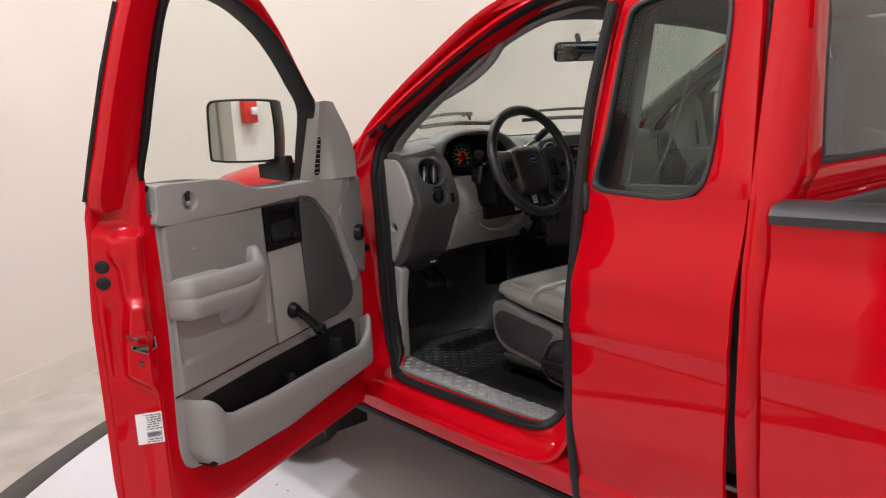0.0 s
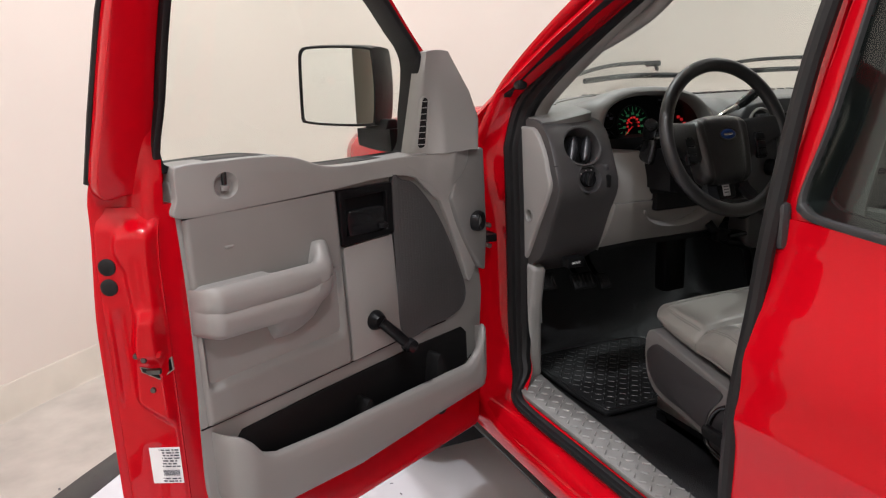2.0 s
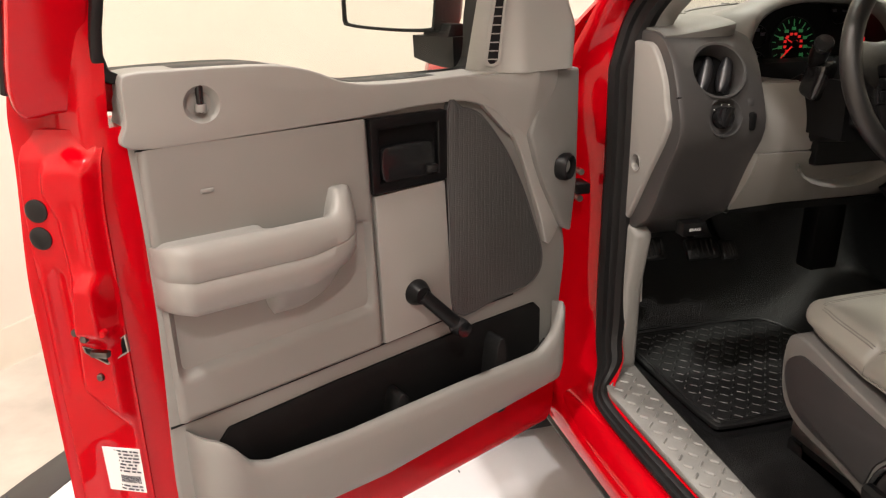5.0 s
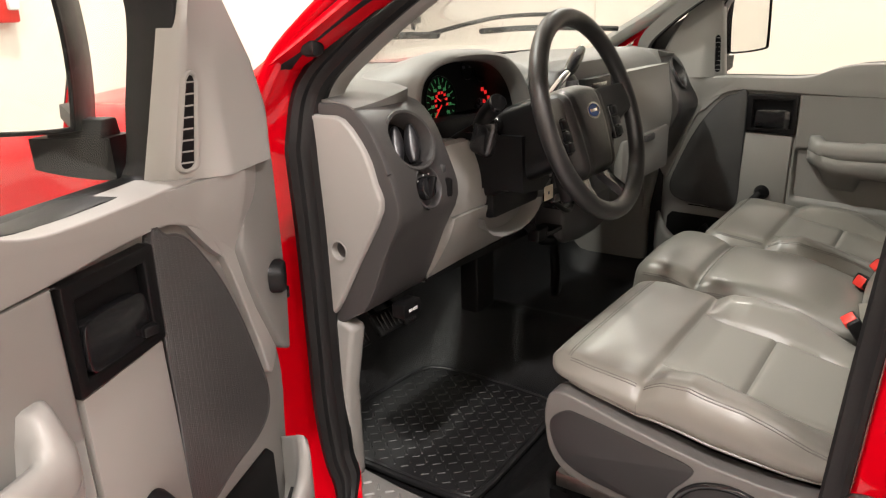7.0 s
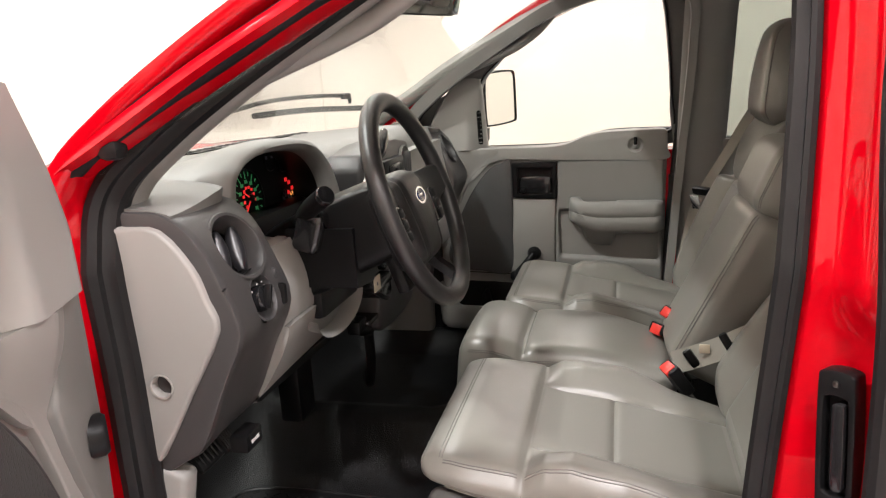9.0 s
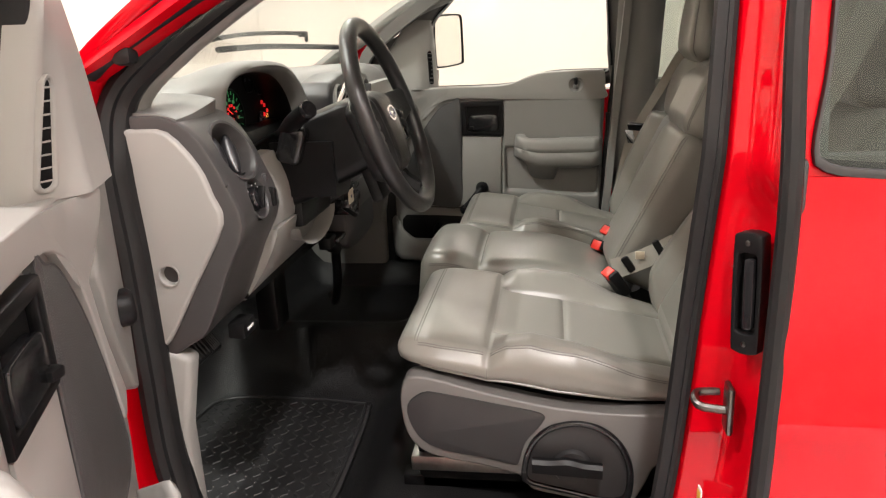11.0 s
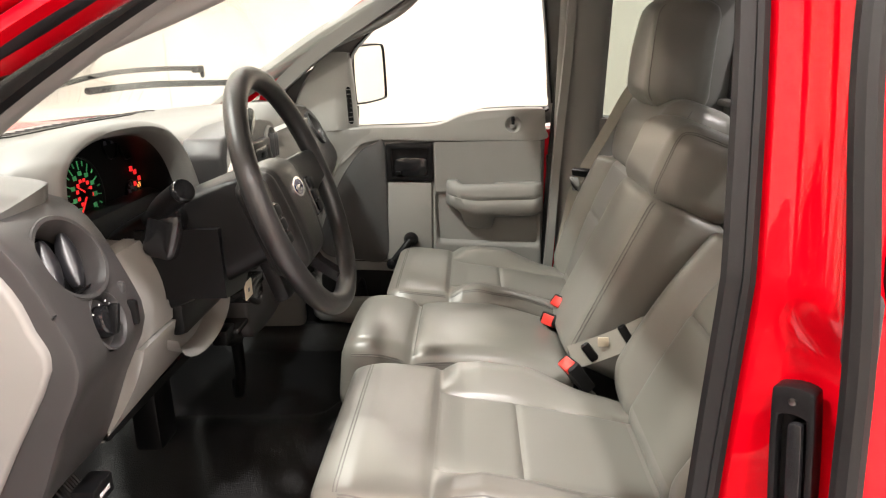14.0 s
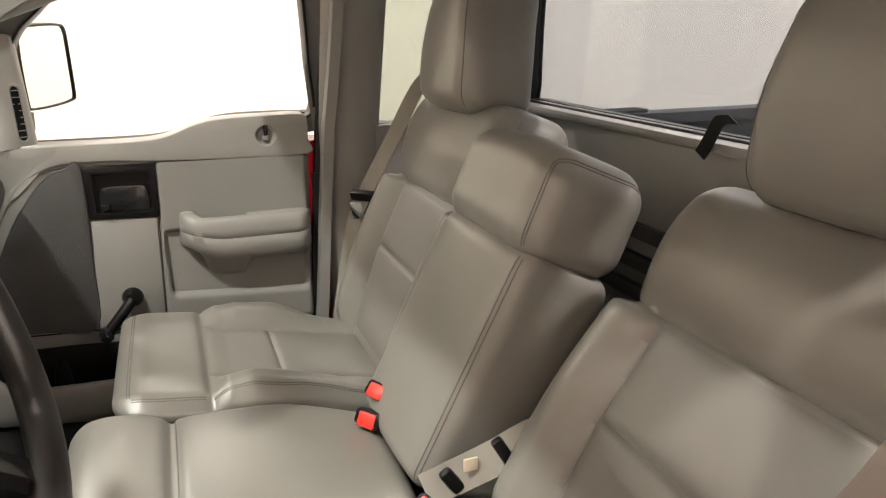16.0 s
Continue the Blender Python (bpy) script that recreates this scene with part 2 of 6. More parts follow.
def sheet(fn, nu, nv, thick=None):
    """A grid of fn(u, v), u and v from 0 to 1; thick: a vector that gives it a back."""
    bm = bmesh.new()
    g = [[bm.verts.new(fn(i / nu, j / nv)) for j in range(nv + 1)] for i in range(nu + 1)]
    for i in range(nu):
        for j in range(nv):
            bm.faces.new((g[i][j], g[i + 1][j], g[i + 1][j + 1], g[i][j + 1]))
    if thick is not None:
        r = bmesh.ops.extrude_face_region(bm, geom=bm.faces[:])
        bmesh.ops.translate(bm, vec=thick, verts=[v for v in r["geom"] if isinstance(v, bmesh.types.BMVert)])
    return bm


def softbox(s, r, n, fn=None, m=None):
    """A dense box with round edges; fn(p, q) bends it, q being the place in the box from -1 to 1."""
    bm = bmesh.new()
    half = np.array(s) / 2
    rr = min(r, half.min() * 0.999)
    seen = {}

    def vert(q):
        key = tuple(round(v, 6) for v in q)
        if key not in seen:
            p = np.array(q) * half
            core = np.clip(p, -(half - rr), half - rr)
            d = p - core
            L = np.linalg.norm(d)
            p = core + d / L * rr if L > 1e-9 else p
            p = Vector(p)
            if fn:
                p = Vector(fn(p, q))
            seen[key] = bm.verts.new(m @ p if m else p)
        return seen[key]

    for ax in range(3):
        u, v = (ax + 1) % 3, (ax + 2) % 3
        for side in (-1, 1):
            for i in range(n[u]):
                for j in range(n[v]):
                    f = []
                    for a, b in ((i, j), (i + 1, j), (i + 1, j + 1), (i, j + 1)):
                        q = [0, 0, 0]
                        q[ax], q[u], q[v] = side, 2 * a / n[u] - 1, 2 * b / n[v] - 1
                        f.append(vert(q))
                    bm.faces.new(f if side > 0 else f[::-1])
    return bm


def bump(x, c, w):
    return math.exp(-(((x - c) / w) ** 2))


def smoothstep(a, b, x):
    t = min(1.0, max(0.0, (x - a) / (b - a)))
    return t * t * (3 - 2 * t)


def xyz(a, b, c):
    return Vector((a, b, c))


def xzy(x, z, y):
    return Vector((x, y, z))


def pieces(name, bm, mat, parent, places, kind=""):
    """Alike pieces, each an object of its own on one mesh."""
    me = finish(bm, mat, name)
    for m in places:
        ob = new(name, me)
        ob.matrix_world = m
        ob.parent = parent


def bore(ob, *cutters):
    """Cut holes of the cutters' shape out of a mesh and leave it a plain mesh."""
    tools = []
    for bm in cutters:
        c = new("cutter", finish(bm, BLACK, "cutter"))
        mod = ob.modifiers.new("bore", "BOOLEAN")
        mod.operation, mod.object, mod.solver = "DIFFERENCE", c, "EXACT"
        tools.append(c)
    bpy.context.view_layer.update()
    me = bpy.data.meshes.new_from_object(ob.evaluated_get(bpy.context.evaluated_depsgraph_get()))
    ob.modifiers.clear()
    old = ob.data
    ob.data = me
    bpy.data.meshes.remove(old)
    for c in tools:
        m = c.data
        bpy.data.objects.remove(c)
        bpy.data.meshes.remove(m)
    me.set_sharp_from_angle(angle=radians(40))


# ---- the room ----
def circle(r, n, z, a0=0.0, a1=2 * math.pi):
    return [Vector((ROOM_X + r * math.cos(a0 + (a1 - a0) * k / n), ROOM_Y + r * math.sin(a0 + (a1 - a0) * k / n), z)) for k in range(n)]


floor = part("floor", loft([circle(ROOM_R + 0.3, 96, -0.2), circle(ROOM_R + 0.3, 96, -0.06)]), CONCRETE)
tagged(floor, "pale mottled concrete floor with saw-cut joints", "floor", kind="structure")
wall = part("wall_round", loft([circle(ROOM_R, 128, -0.06), circle(ROOM_R, 128, ROOM_H), circle(ROOM_R + 0.2, 128, ROOM_H), circle(ROOM_R + 0.2, 128, -0.06)], loop=True), WALLPAINT, smooth=60)
tagged(wall, "plain cream-painted curved studio wall", "wall", kind="structure")
base = part("baseboard", loft([circle(ROOM_R - 0.001, 128, -0.06), circle(ROOM_R - 0.02, 128, -0.06), circle(ROOM_R - 0.011, 128, -0.045), circle(ROOM_R - 0.008, 128, 0.1), circle(ROOM_R - 0.001, 128, 0.108)], loop=True), BASEMAT, smooth=40)
tagged(base, "beige vinyl cove base along the wall", "baseboard", kind="structure")
ceiling = part("ceiling", loft([circle(ROOM_R + 0.2, 96, ROOM_H), circle(ROOM_R + 0.2, 96, ROOM_H + 0.15)]), CEILMAT)
tagged(ceiling, "white painted ceiling", "ceiling", kind="structure")
# an opening in the wall, with a short unlit passage behind it
pa = math.radians(171.2)
pd_, ps = Vector((math.cos(pa), math.sin(pa), 0)), Vector((-math.sin(pa), math.cos(pa), 0))
passage_at = lambda a, b, c: Vector((ROOM_X, ROOM_Y, c)) + pd_ * (ROOM_R + a) + ps * b
bore(wall, loft([[passage_at(a, b, z) for a, b in ((-0.3, -0.17), (0.4, -0.17), (0.4, 0.17), (-0.3, 0.17))] for z in (-0.02, 2.15)]))
for nm, a0, a1, b0, b1, z0, z1 in (("wall_passage", 0.15, 1.3, -0.27, -0.17, -0.06, 2.25), ("wall_passage", 0.15, 1.3, 0.17, 0.27, -0.06, 2.25), ("wall_passage", 1.3, 1.4, -0.27, 0.27, -0.06, 2.25), ("wall_passage", 0.15, 1.3, -0.17, 0.17, 2.15, 2.25), ("floor_passage", 0.15, 1.3, -0.17, 0.17, -0.1, -0.06)):
    tagged(part(nm, loft([[passage_at(a, b, z) for a, b in ((a0, b0), (a1, b0), (a1, b1), (a0, b1))] for z in (z0, z1)]), WALLPAINT if nm[0] == "w" else CONCRETE), "beige painted passage wall behind the opening" if nm[0] == "w" else "pale concrete floor of the passage", "wall" if nm[0] == "w" else "floor", kind="structure")
seam_a = math.radians(44.2)
seam = part("trim", loft([[Vector((ROOM_X + (ROOM_R - d) * math.cos(seam_a + s / ROOM_R), ROOM_Y + (ROOM_R - d) * math.sin(seam_a + s / ROOM_R), z)) for d, s in ((0, -0.009), (0.004, -0.006), (0.004, 0.006), (0, 0.009))] for z in (0.11, ROOM_H)]), BASEMAT)
tagged(seam, "thin vertical joint strip on the wall", "trim", kind="structure")
for ang, off in ((100, 0.0), (160, 0.0)):
    a = math.radians(ang)
    d = Vector((math.cos(a), math.sin(a), 0))
    s = Vector((-d.y, d.x, 0))
    c = Vector((ROOM_X, ROOM_Y, -0.0585))
    j = part("floor_joint", loft([[c + d * 4.42 + s * t + Vector((0, 0, h)) for t, h in ((-0.003, 0), (0.003, 0), (0.003, 0.001), (-0.003, 0.001))], [c + d * 5.1 + s * t + Vector((0, 0, h)) for t, h in ((-0.003, 0), (0.003, 0), (0.003, 0.001), (-0.003, 0.001))]]), INK, floor)

turntable = thing("turntable", "pale round vehicle turntable with a black edge ring", "turntable")
part("deck", loft([circle(4.19, 128, -0.059), circle(4.19, 128, 0.0)]), DECK, turntable, "smooth pale grey deck plate")
part("edge_ring", loft([circle(4.19, 128, -0.058), circle(4.40, 128, -0.058), circle(4.39, 128, -0.045), circle(4.21, 128, 0.003), circle(4.19, 128, 0.003)], loop=True), RIMMAT, turntable, "scuffed black sloping edge ring", smooth=40)

grit = random.Random(5)
chips = [rbox((0, 0, 0), (grit.uniform(0.004, 0.016), grit.uniform(0.003, 0.008), 0.002), 0.0008, 1, Matrix.Translation((grit.uniform(-2.6, -0.9), grit.uniform(-0.6, 1.3), 0.001)) @ Matrix.Rotation(grit.uniform(0, 3), 4, "Z")) for k in range(40)]
tagged(part("grit", join(*chips), INK), "small dark chips scattered on the pale deck", "grit", kind="stuff")
for k in range(9):
    b = 2.2 + 0.13 * k
    part("edge_bolt", lathe((ROOM_X + 4.3 * math.cos(b), ROOM_Y + 4.3 * math.sin(b), -0.027), (0, 0, 1), [(0, 0.012), (0.004, 0.011), (0.005, 0.001)], 12), DARKGREY, turntable, "dark flush bolt")


alarm = thing("fire_alarm", "red wall-mounted fire alarm strobe", "alarm")
aa = math.radians(174.3)
ad = Vector((math.cos(aa), math.sin(aa), 0))
am = Matrix.Translation(Vector((ROOM_X, ROOM_Y, 1.53)) + ad * (ROOM_R - 0.03)) @ Matrix.Rotation(aa, 4, "Z")
part("housing", rbox((0, 0, 0), (0.06, 0.10, 0.15), 0.012, m=am), BUCKLERED, alarm)
part("strobe_lens", rbox((-0.04, 0.02, 0.0), (0.03, 0.05, 0.05), 0.012, m=am), WHITE, alarm, "clear strobe lens")


# ---- the truck's body ----
truck = thing("pickup_truck", "glossy red pickup truck with the driver's door wide open", "truck")


def lean(z, k=0.25):
    return k * max(0.0, z - 1.25)


OPENING = evenly(curve([(0.07, 0.66), (0.105, 0.76), (0.11, 0.93), (0.112, 1.1), (0.118, 1.26), (0.108, 1.345), (0.043, 1.409), (-0.055, 1.478), (-0.175, 1.55), (-0.354, 1.647), (-0.52, 1.692), (-0.66, 1.70), (-0.742, 1.66), (-0.748, 1.53), (-0.736, 1.33), (-0.712, 1.05), (-0.69, 0.78), (-0.665, 0.655), (-0.60, 0.607), (-0.3, 0.6), (0.0, 0.605)], 10, True), 220)


def outward(path):
    """The unit normals that point out of a closed (y, z) outline."""
    c = np.mean(path, axis=0)
    out = []
    m = len(path)
    for i in range(m):
        t = np.subtract(path[(i + 2) % m], path[i - 2])
        nrm = np.array([t[1], -t[0]]) / (np.linalg.norm(t) + 1e-9)
        out.append(nrm if nrm @ (np.array(path[i]) - c) > 0 else -nrm)
    return out


NORMALS = outward(OPENING)


def side_sweep(profile, side=-1, thick=True):
    """Rings of a profile (offset out of the opening, x) swept round the door opening."""
    rings = []
    for (y, z), nr in zip(OPENING, NORMALS):
        rings.append([Vector((side * (x - lean(z + o * nr[1])), y + o * nr[0], z + o * nr[1])) for o, x in profile(nr, y, z)])
    return rings


def jamb_profile(nr, y, z):
    f, r, b = max(0, nr[0]), max(0, -nr[0]), max(0, -nr[1])
    t = max(0, nr[1])
    low = smoothstep(1.35, 1.2, z)
    d = (0.014 * t * t + f * f * (0.012 + 0.083 * low) + (0.06 - 0.034 * smoothstep(1.18, 1.25, z)) * r * r + 0.045 * b * b)
    s = 0.03 * b * b
    q = 0.06 * b * b
    low2 = 0.03 * smoothstep(1.2, 0.95, z)
    return [(-0.004 + 0.014 * r * r, 0.775 + q), (0.014 * r * r, 0.79 + q), (0.014, 0.80 + q), (0.02, 0.813 + q), (0.02 + 0.5 * d, 0.822 + q), (0.02 + 0.8 * d, 0.836 + q * 0.6 + low2 * 0.4), (0.02 + d, 0.853 + s * 0.5 + low2), (0.026 + d, 0.87 + s * 0.5 + low2), (0.034 + d, 0.876 + s * 0.5 + low2), (0.046 + d, 0.878 + s * 0.4 + low2), (0.035 + d, 0.78)]


part("door_frame", loft(side_sweep(jamb_profile), loop=True), RED, truck, "glossy red painted door opening with jambs and sill", smooth=50)
part("door_frame", loft(side_sweep(jamb_profile, 1), loop=True), RED, truck, smooth=50)


def seal_profile(nr, y, z):
    return [(o * (1 - 0.55 * max(0, -nr[1]) ** 2) * (1 - 0.5 * (o > 0) * max(0, -nr[0]) ** 2) + 0.008 * max(0, -nr[1]) ** 2, 0.8 + (x - 0.8) * (1 - 0.5 * max(0, -nr[1]) ** 2 - 0.55 * max(0, -nr[0]) ** 2) + 0.066 * max(0, -nr[1]) ** 2) for o, x in ((-0.012, 0.775), (-0.016, 0.79), (-0.012, 0.803), (-0.004, 0.806), (0.002, 0.812), (0.002, 0.822), (0.012, 0.829), (0.024, 0.826), (0.027, 0.817), (0.016, 0.8), (0.006, 0.785), (0.0, 0.77))]


part("door_seal", loft(side_sweep(seal_profile), loop=True), RUBBER, truck, "black double-lipped rubber door seal", smooth=30)
part("door_seal", loft(side_sweep(seal_profile, 1), loop=True), RUBBER, truck, smooth=30)


# inner lining round the openings
def lining_profile(nr, y, z):
    t = max(0, nr[1])
    f = max(0, nr[0])
    w = 0.012 + 0.008 * t - 0.007 * max(0, -nr[0])
    return [(-0.002, 0.768), (-0.01 + 0.008 * max(0, -nr[0]), 0.778), (-w * 0.8, 0.772), (-w, 0.752), (-w + 0.002, 0.738), (0.02, 0.735)]


for sd in (-1, 1):
    rings = side_sweep(lining_profile, sd)
    upper = [k for k, (y, z) in enumerate(OPENING) if z > 0.75 and (sd > 0 or y > -0.66 or z > 1.55)]
    part("opening_trim", loft([rings[k] for k in upper]), GREY, truck, "grey plastic trim round the door opening", smooth=50)


def skin(fn, nu, nv, name, label="", mat=RED, thick=(0.006, 0, 0), parent=truck):
    return part(name, sheet(fn, nu, nv, Vector(thick)), mat, parent, label, smooth=40)


def side_x(y, z):
    """The outer skin's half width."""
    return 0.882 + 0.05 * smoothstep(1.24, 1.0, z) - 0.03 * smoothstep(0.72, 0.45, z) - lean(z, 0.25) + 0.006 * bump(z, 0.93, 0.03)


# rocker under the sill
for sd in (-1, 1):
    part("rocker", loft([[Vector((sd * x, y, z)) for x, z in ((0.80, 0.575), (0.875, 0.572), (0.902, 0.558), (0.915, 0.525), (0.913, 0.48), (0.90, 0.462), (0.80, 0.455))] for y in (0.3, 0.12, -0.2, -0.5, -0.8, -1.22)]), RED, truck, "red rocker panel below the door sill", smooth=50)
    part("rocker_strip", loft([[Vector((sd * x, y, z)) for x, z in ((0.80, 0.45), (0.893, 0.452), (0.898, 0.442), (0.89, 0.425), (0.80, 0.415))] for y in (0.3, -0.5, -1.22)]), RUBBER, truck, "black lower sill edge")

# rear half-door: skin, front edge, window
for sd in (-1, 1):
    rear_door = part("rear_door", sheet(lambda u, v: Vector((sd * side_x(0, 0.46 + 0.775 * v), -0.79 - 0.016 * v + 0.012 * (1 - v) - 0.395 * u, 0.46 + 0.775 * v)), 24, 40, Vector((-sd * 0.012, 0, 0))), RED, truck, "closed red rear-hinged half door", smooth=45)
    RW_OUT = evenly(curve([(-0.80, 1.235), (-0.812, 1.40), (-0.838, 1.62), (-0.865, 1.685), (-1.0, 1.70), (-1.12, 1.69), (-1.17, 1.64), (-1.185, 1.5), (-1.2, 1.3), (-1.2, 1.225), (-1.1, 1.215), (-0.95, 1.215)], 8, True), 80)
    RW_IN = evenly(curve([(-0.826, 1.266), (-0.841, 1.36), (-0.849, 1.46), (-0.86, 1.6), (-0.88, 1.652), (-0.98, 1.665), (-1.08, 1.655), (-1.115, 1.62), (-1.118, 1.46), (-1.115, 1.31), (-1.095, 1.248), (-1.03, 1.226), (-0.9, 1.232), (-0.84, 1.241)], 8, True), 80)
    put = lambda y, z, c: Vector((sd * (0.878 - c - lean(z, 0.25)), y, z))
    part("window_surround", ring(RW_OUT, RW_IN, 0.0, 0.035, put, 0.004), RED, rear_door, "red upper door frame", smooth=40)
    RW_IN2 = [(y + (-0.965 - y) * 0.05, z + (1.44 - z) * 0.05) for y, z in RW_IN]
    part("window_moulding", ring(RW_IN, RW_IN2, -0.006, 0.052, put, 0.003), BEDLINER, rear_door, "satin black window moulding", smooth=40)
    part("quarter_trim", ring(RW_IN, RW_IN2, 0.053, 0.062, put, 0.003), DARKGREY, rear_door, "dark inner window trim", smooth=40)
    pane = part("quarter_glass", prism(RW_IN2, 0.004, 0.008, put), DARKGLASS, rear_door, "quarter window glass, tint deepened for the shaded cab")
    pane.visible_shadow = False
    part("edge_seal", tube(curve([(sd * 0.905, -0.782, 0.47), (sd * 0.92, -0.78, 0.62), (sd * 0.93, -0.785, 0.9), (sd * 0.91, -0.795, 1.1), (sd * 0.893, -0.80, 1.24), (sd * 0.848, -0.804, 1.45), (sd * 0.797, -0.832, 1.66)], 8), 0.0135, 10), RUBBER, rear_door, "worn black rubber seal on the leading edge")
    if sd < 0:
        part("mirror_cap", rbox((-0.886, -0.805, 1.225), (0.02, 0.03, 0.07), 0.009), BEDLINER, rear_door, "satin belt moulding end")

# quarter behind the rear door, cab corner and back wall
for sd in (-1, 1):
    prof = [(0.92, -1.206), (0.92, -1.222), (0.91, -1.245), (0.885, -1.262), (0.83, -1.27), (0.74, -1.272)]
    part("cab_corner", loft([[Vector((sd * (x - (0.92 - side_x(0, z)) * smoothstep(0.76, 0.9, x)), y + 0.05 * lean(z), z)) for x, y in prof] + [Vector((sd * 0.72, -1.25, z)), Vector((sd * (0.82 - lean(z)), -1.206, z))] for z in (0.5, 0.8, 1.1, 1.26, 1.4, 1.55, 1.72)]), RED, truck, "red rounded cab corner", smooth=50)
part("inner_wall", rbox((0.79, 0.3, 0.75), (0.02, 0.5, 0.5), 0.004), BLACK, truck, "dark footwell side")
part("cab_back", loft([[Vector((x, y, z)) for x in (-0.76, 0.76)] + [Vector((x, y + 0.04, z)) for x in (0.76, -0.76)] for y, z in ((-1.272, 0.5), (-1.272, 1.0), (-1.27, 1.29))]), RED, truck)
RB = evenly(curve([(-0.735, 1.295), (-0.70, 1.61), (-0.66, 1.645), (0.66, 1.645), (0.70, 1.61), (0.735, 1.295), (0.69, 1.285), (-0.69, 1.285)], 6, True), 96)
RB2 = [(x * 0.955, z + (1.46 - z) * 0.09) for x, z in RB]
RBO = [(x * 1.08, z + (z - 1.46) * 0.28) for x, z in RB]
putb = lambda x, z, c: Vector((x, -1.262 + c + 0.03 * (z - 1.3), z))
part("back_surround", ring(RBO, RB, -0.012, 0.03, putb, 0.004), RED, truck, smooth=40)
part("back_window_trim", ring(RBO, RB2, 0.03, 0.045, putb, 0.004), DARKGREY, truck, "dark inner trim round the rear window", smooth=40)
rear_window = part("rear_window", ring(RB, RB2, -0.006, 0.02, putb, 0.003), RUBBER, truck, "cab rear window with a black rubber frame")
rg = part("pane", prism(RB2, 0.002, 0.006, putb), REARGLASS, rear_window, "tinted rear glass")
rg.visible_shadow = False

# roof, windscreen, cowl, bonnet, wings


def roof_pt(u, v):
    y = -0.44 - 0.82 * u
    s = 2 * v - 1
    edge = 1.70 + 0.035 * math.sin(math.pi * u)
    half = 0.755
    front = 0.11 * (1 - 0.5 * s * s) * (1 - u)
    return Vector((half * s, y + front, edge + 0.085 * (1 - abs(s) ** 2.6)))


skin(roof_pt, 20, 24, "roof", "red cab roof", thick=(0, 0, 0.02))
part("headliner", sheet(lambda u, v: roof_pt(u * 0.97 + 0.01, 0.03 + 0.94 * v) - Vector((0, 0, 0.03)), 20, 24, Vector((0, 0, -0.012))), HEADLINER, truck, "grey cloth headliner")


part("header_trim", loft([[Vector((0.70 * q, -0.395 + 0.085 * (1 - q * q) + dy, 1.675 + 0.06 * (1 - abs(q) ** 2.6) + dz)) for dy, dz in ((-0.045, 0.03), (-0.04, -0.005), (-0.02, -0.018), (0.012, -0.012), (0.025, 0.01), (0.02, 0.035))] for q in np.linspace(-1, 1, 25)]), HEADLINER, truck, "grey padded trim along the windscreen header", smooth=50)


def screen_pt(u, v):
    s = 2 * v - 1
    z = 1.235 + 0.455 * u
    y0 = 0.36 - 0.80 * u
    return Vector((s * (0.83 - 0.25 * (z - 1.25)), y0 + (0.33 - 0.17 * u) * (1 - s * s), z + 0.035 * u * (1 - s * s)))


ws = part("windscreen", sheet(screen_pt, 16, 24, Vector((0, -0.004, -0.003))), SCREEN, truck, "clear laminated windscreen")
def crest_z(y):
    """Height of the line where the wing meets the bonnet."""
    return float(np.interp(y, [0.2, 0.45, 0.7, 1.0, 1.3, 1.55, 1.7, 1.81], [1.26, 1.30, 1.302, 1.28, 1.24, 1.18, 1.12, 1.05]))


def crest_x(y):
    return float(np.interp(y, [0.2, 0.9, 1.3, 1.6, 1.81], [0.80, 0.80, 0.77, 0.72, 0.66]))


def wing_pt(sd, u, v):
    y = 0.212 + 1.6 * u
    wide = float(np.interp(y, [0.2, 0.5, 0.9, 1.15, 1.35, 1.6, 1.82], [0.915, 0.93, 0.945, 0.94, 0.905, 0.82, 0.7]))
    top, cxx = crest_z(y), crest_x(y)
    if v < 0.6:
        k = v / 0.6
        return Vector((sd * (wide - 0.02 * (1 - k) ** 2), y, 0.48 + (top - 0.11 - 0.48) * k))
    a = (v - 0.6) / 0.4 * math.pi / 2
    return Vector((sd * (wide - (wide - cxx) * (1 - math.cos(a))), y, top - 0.11 + 0.11 * math.sin(a)))


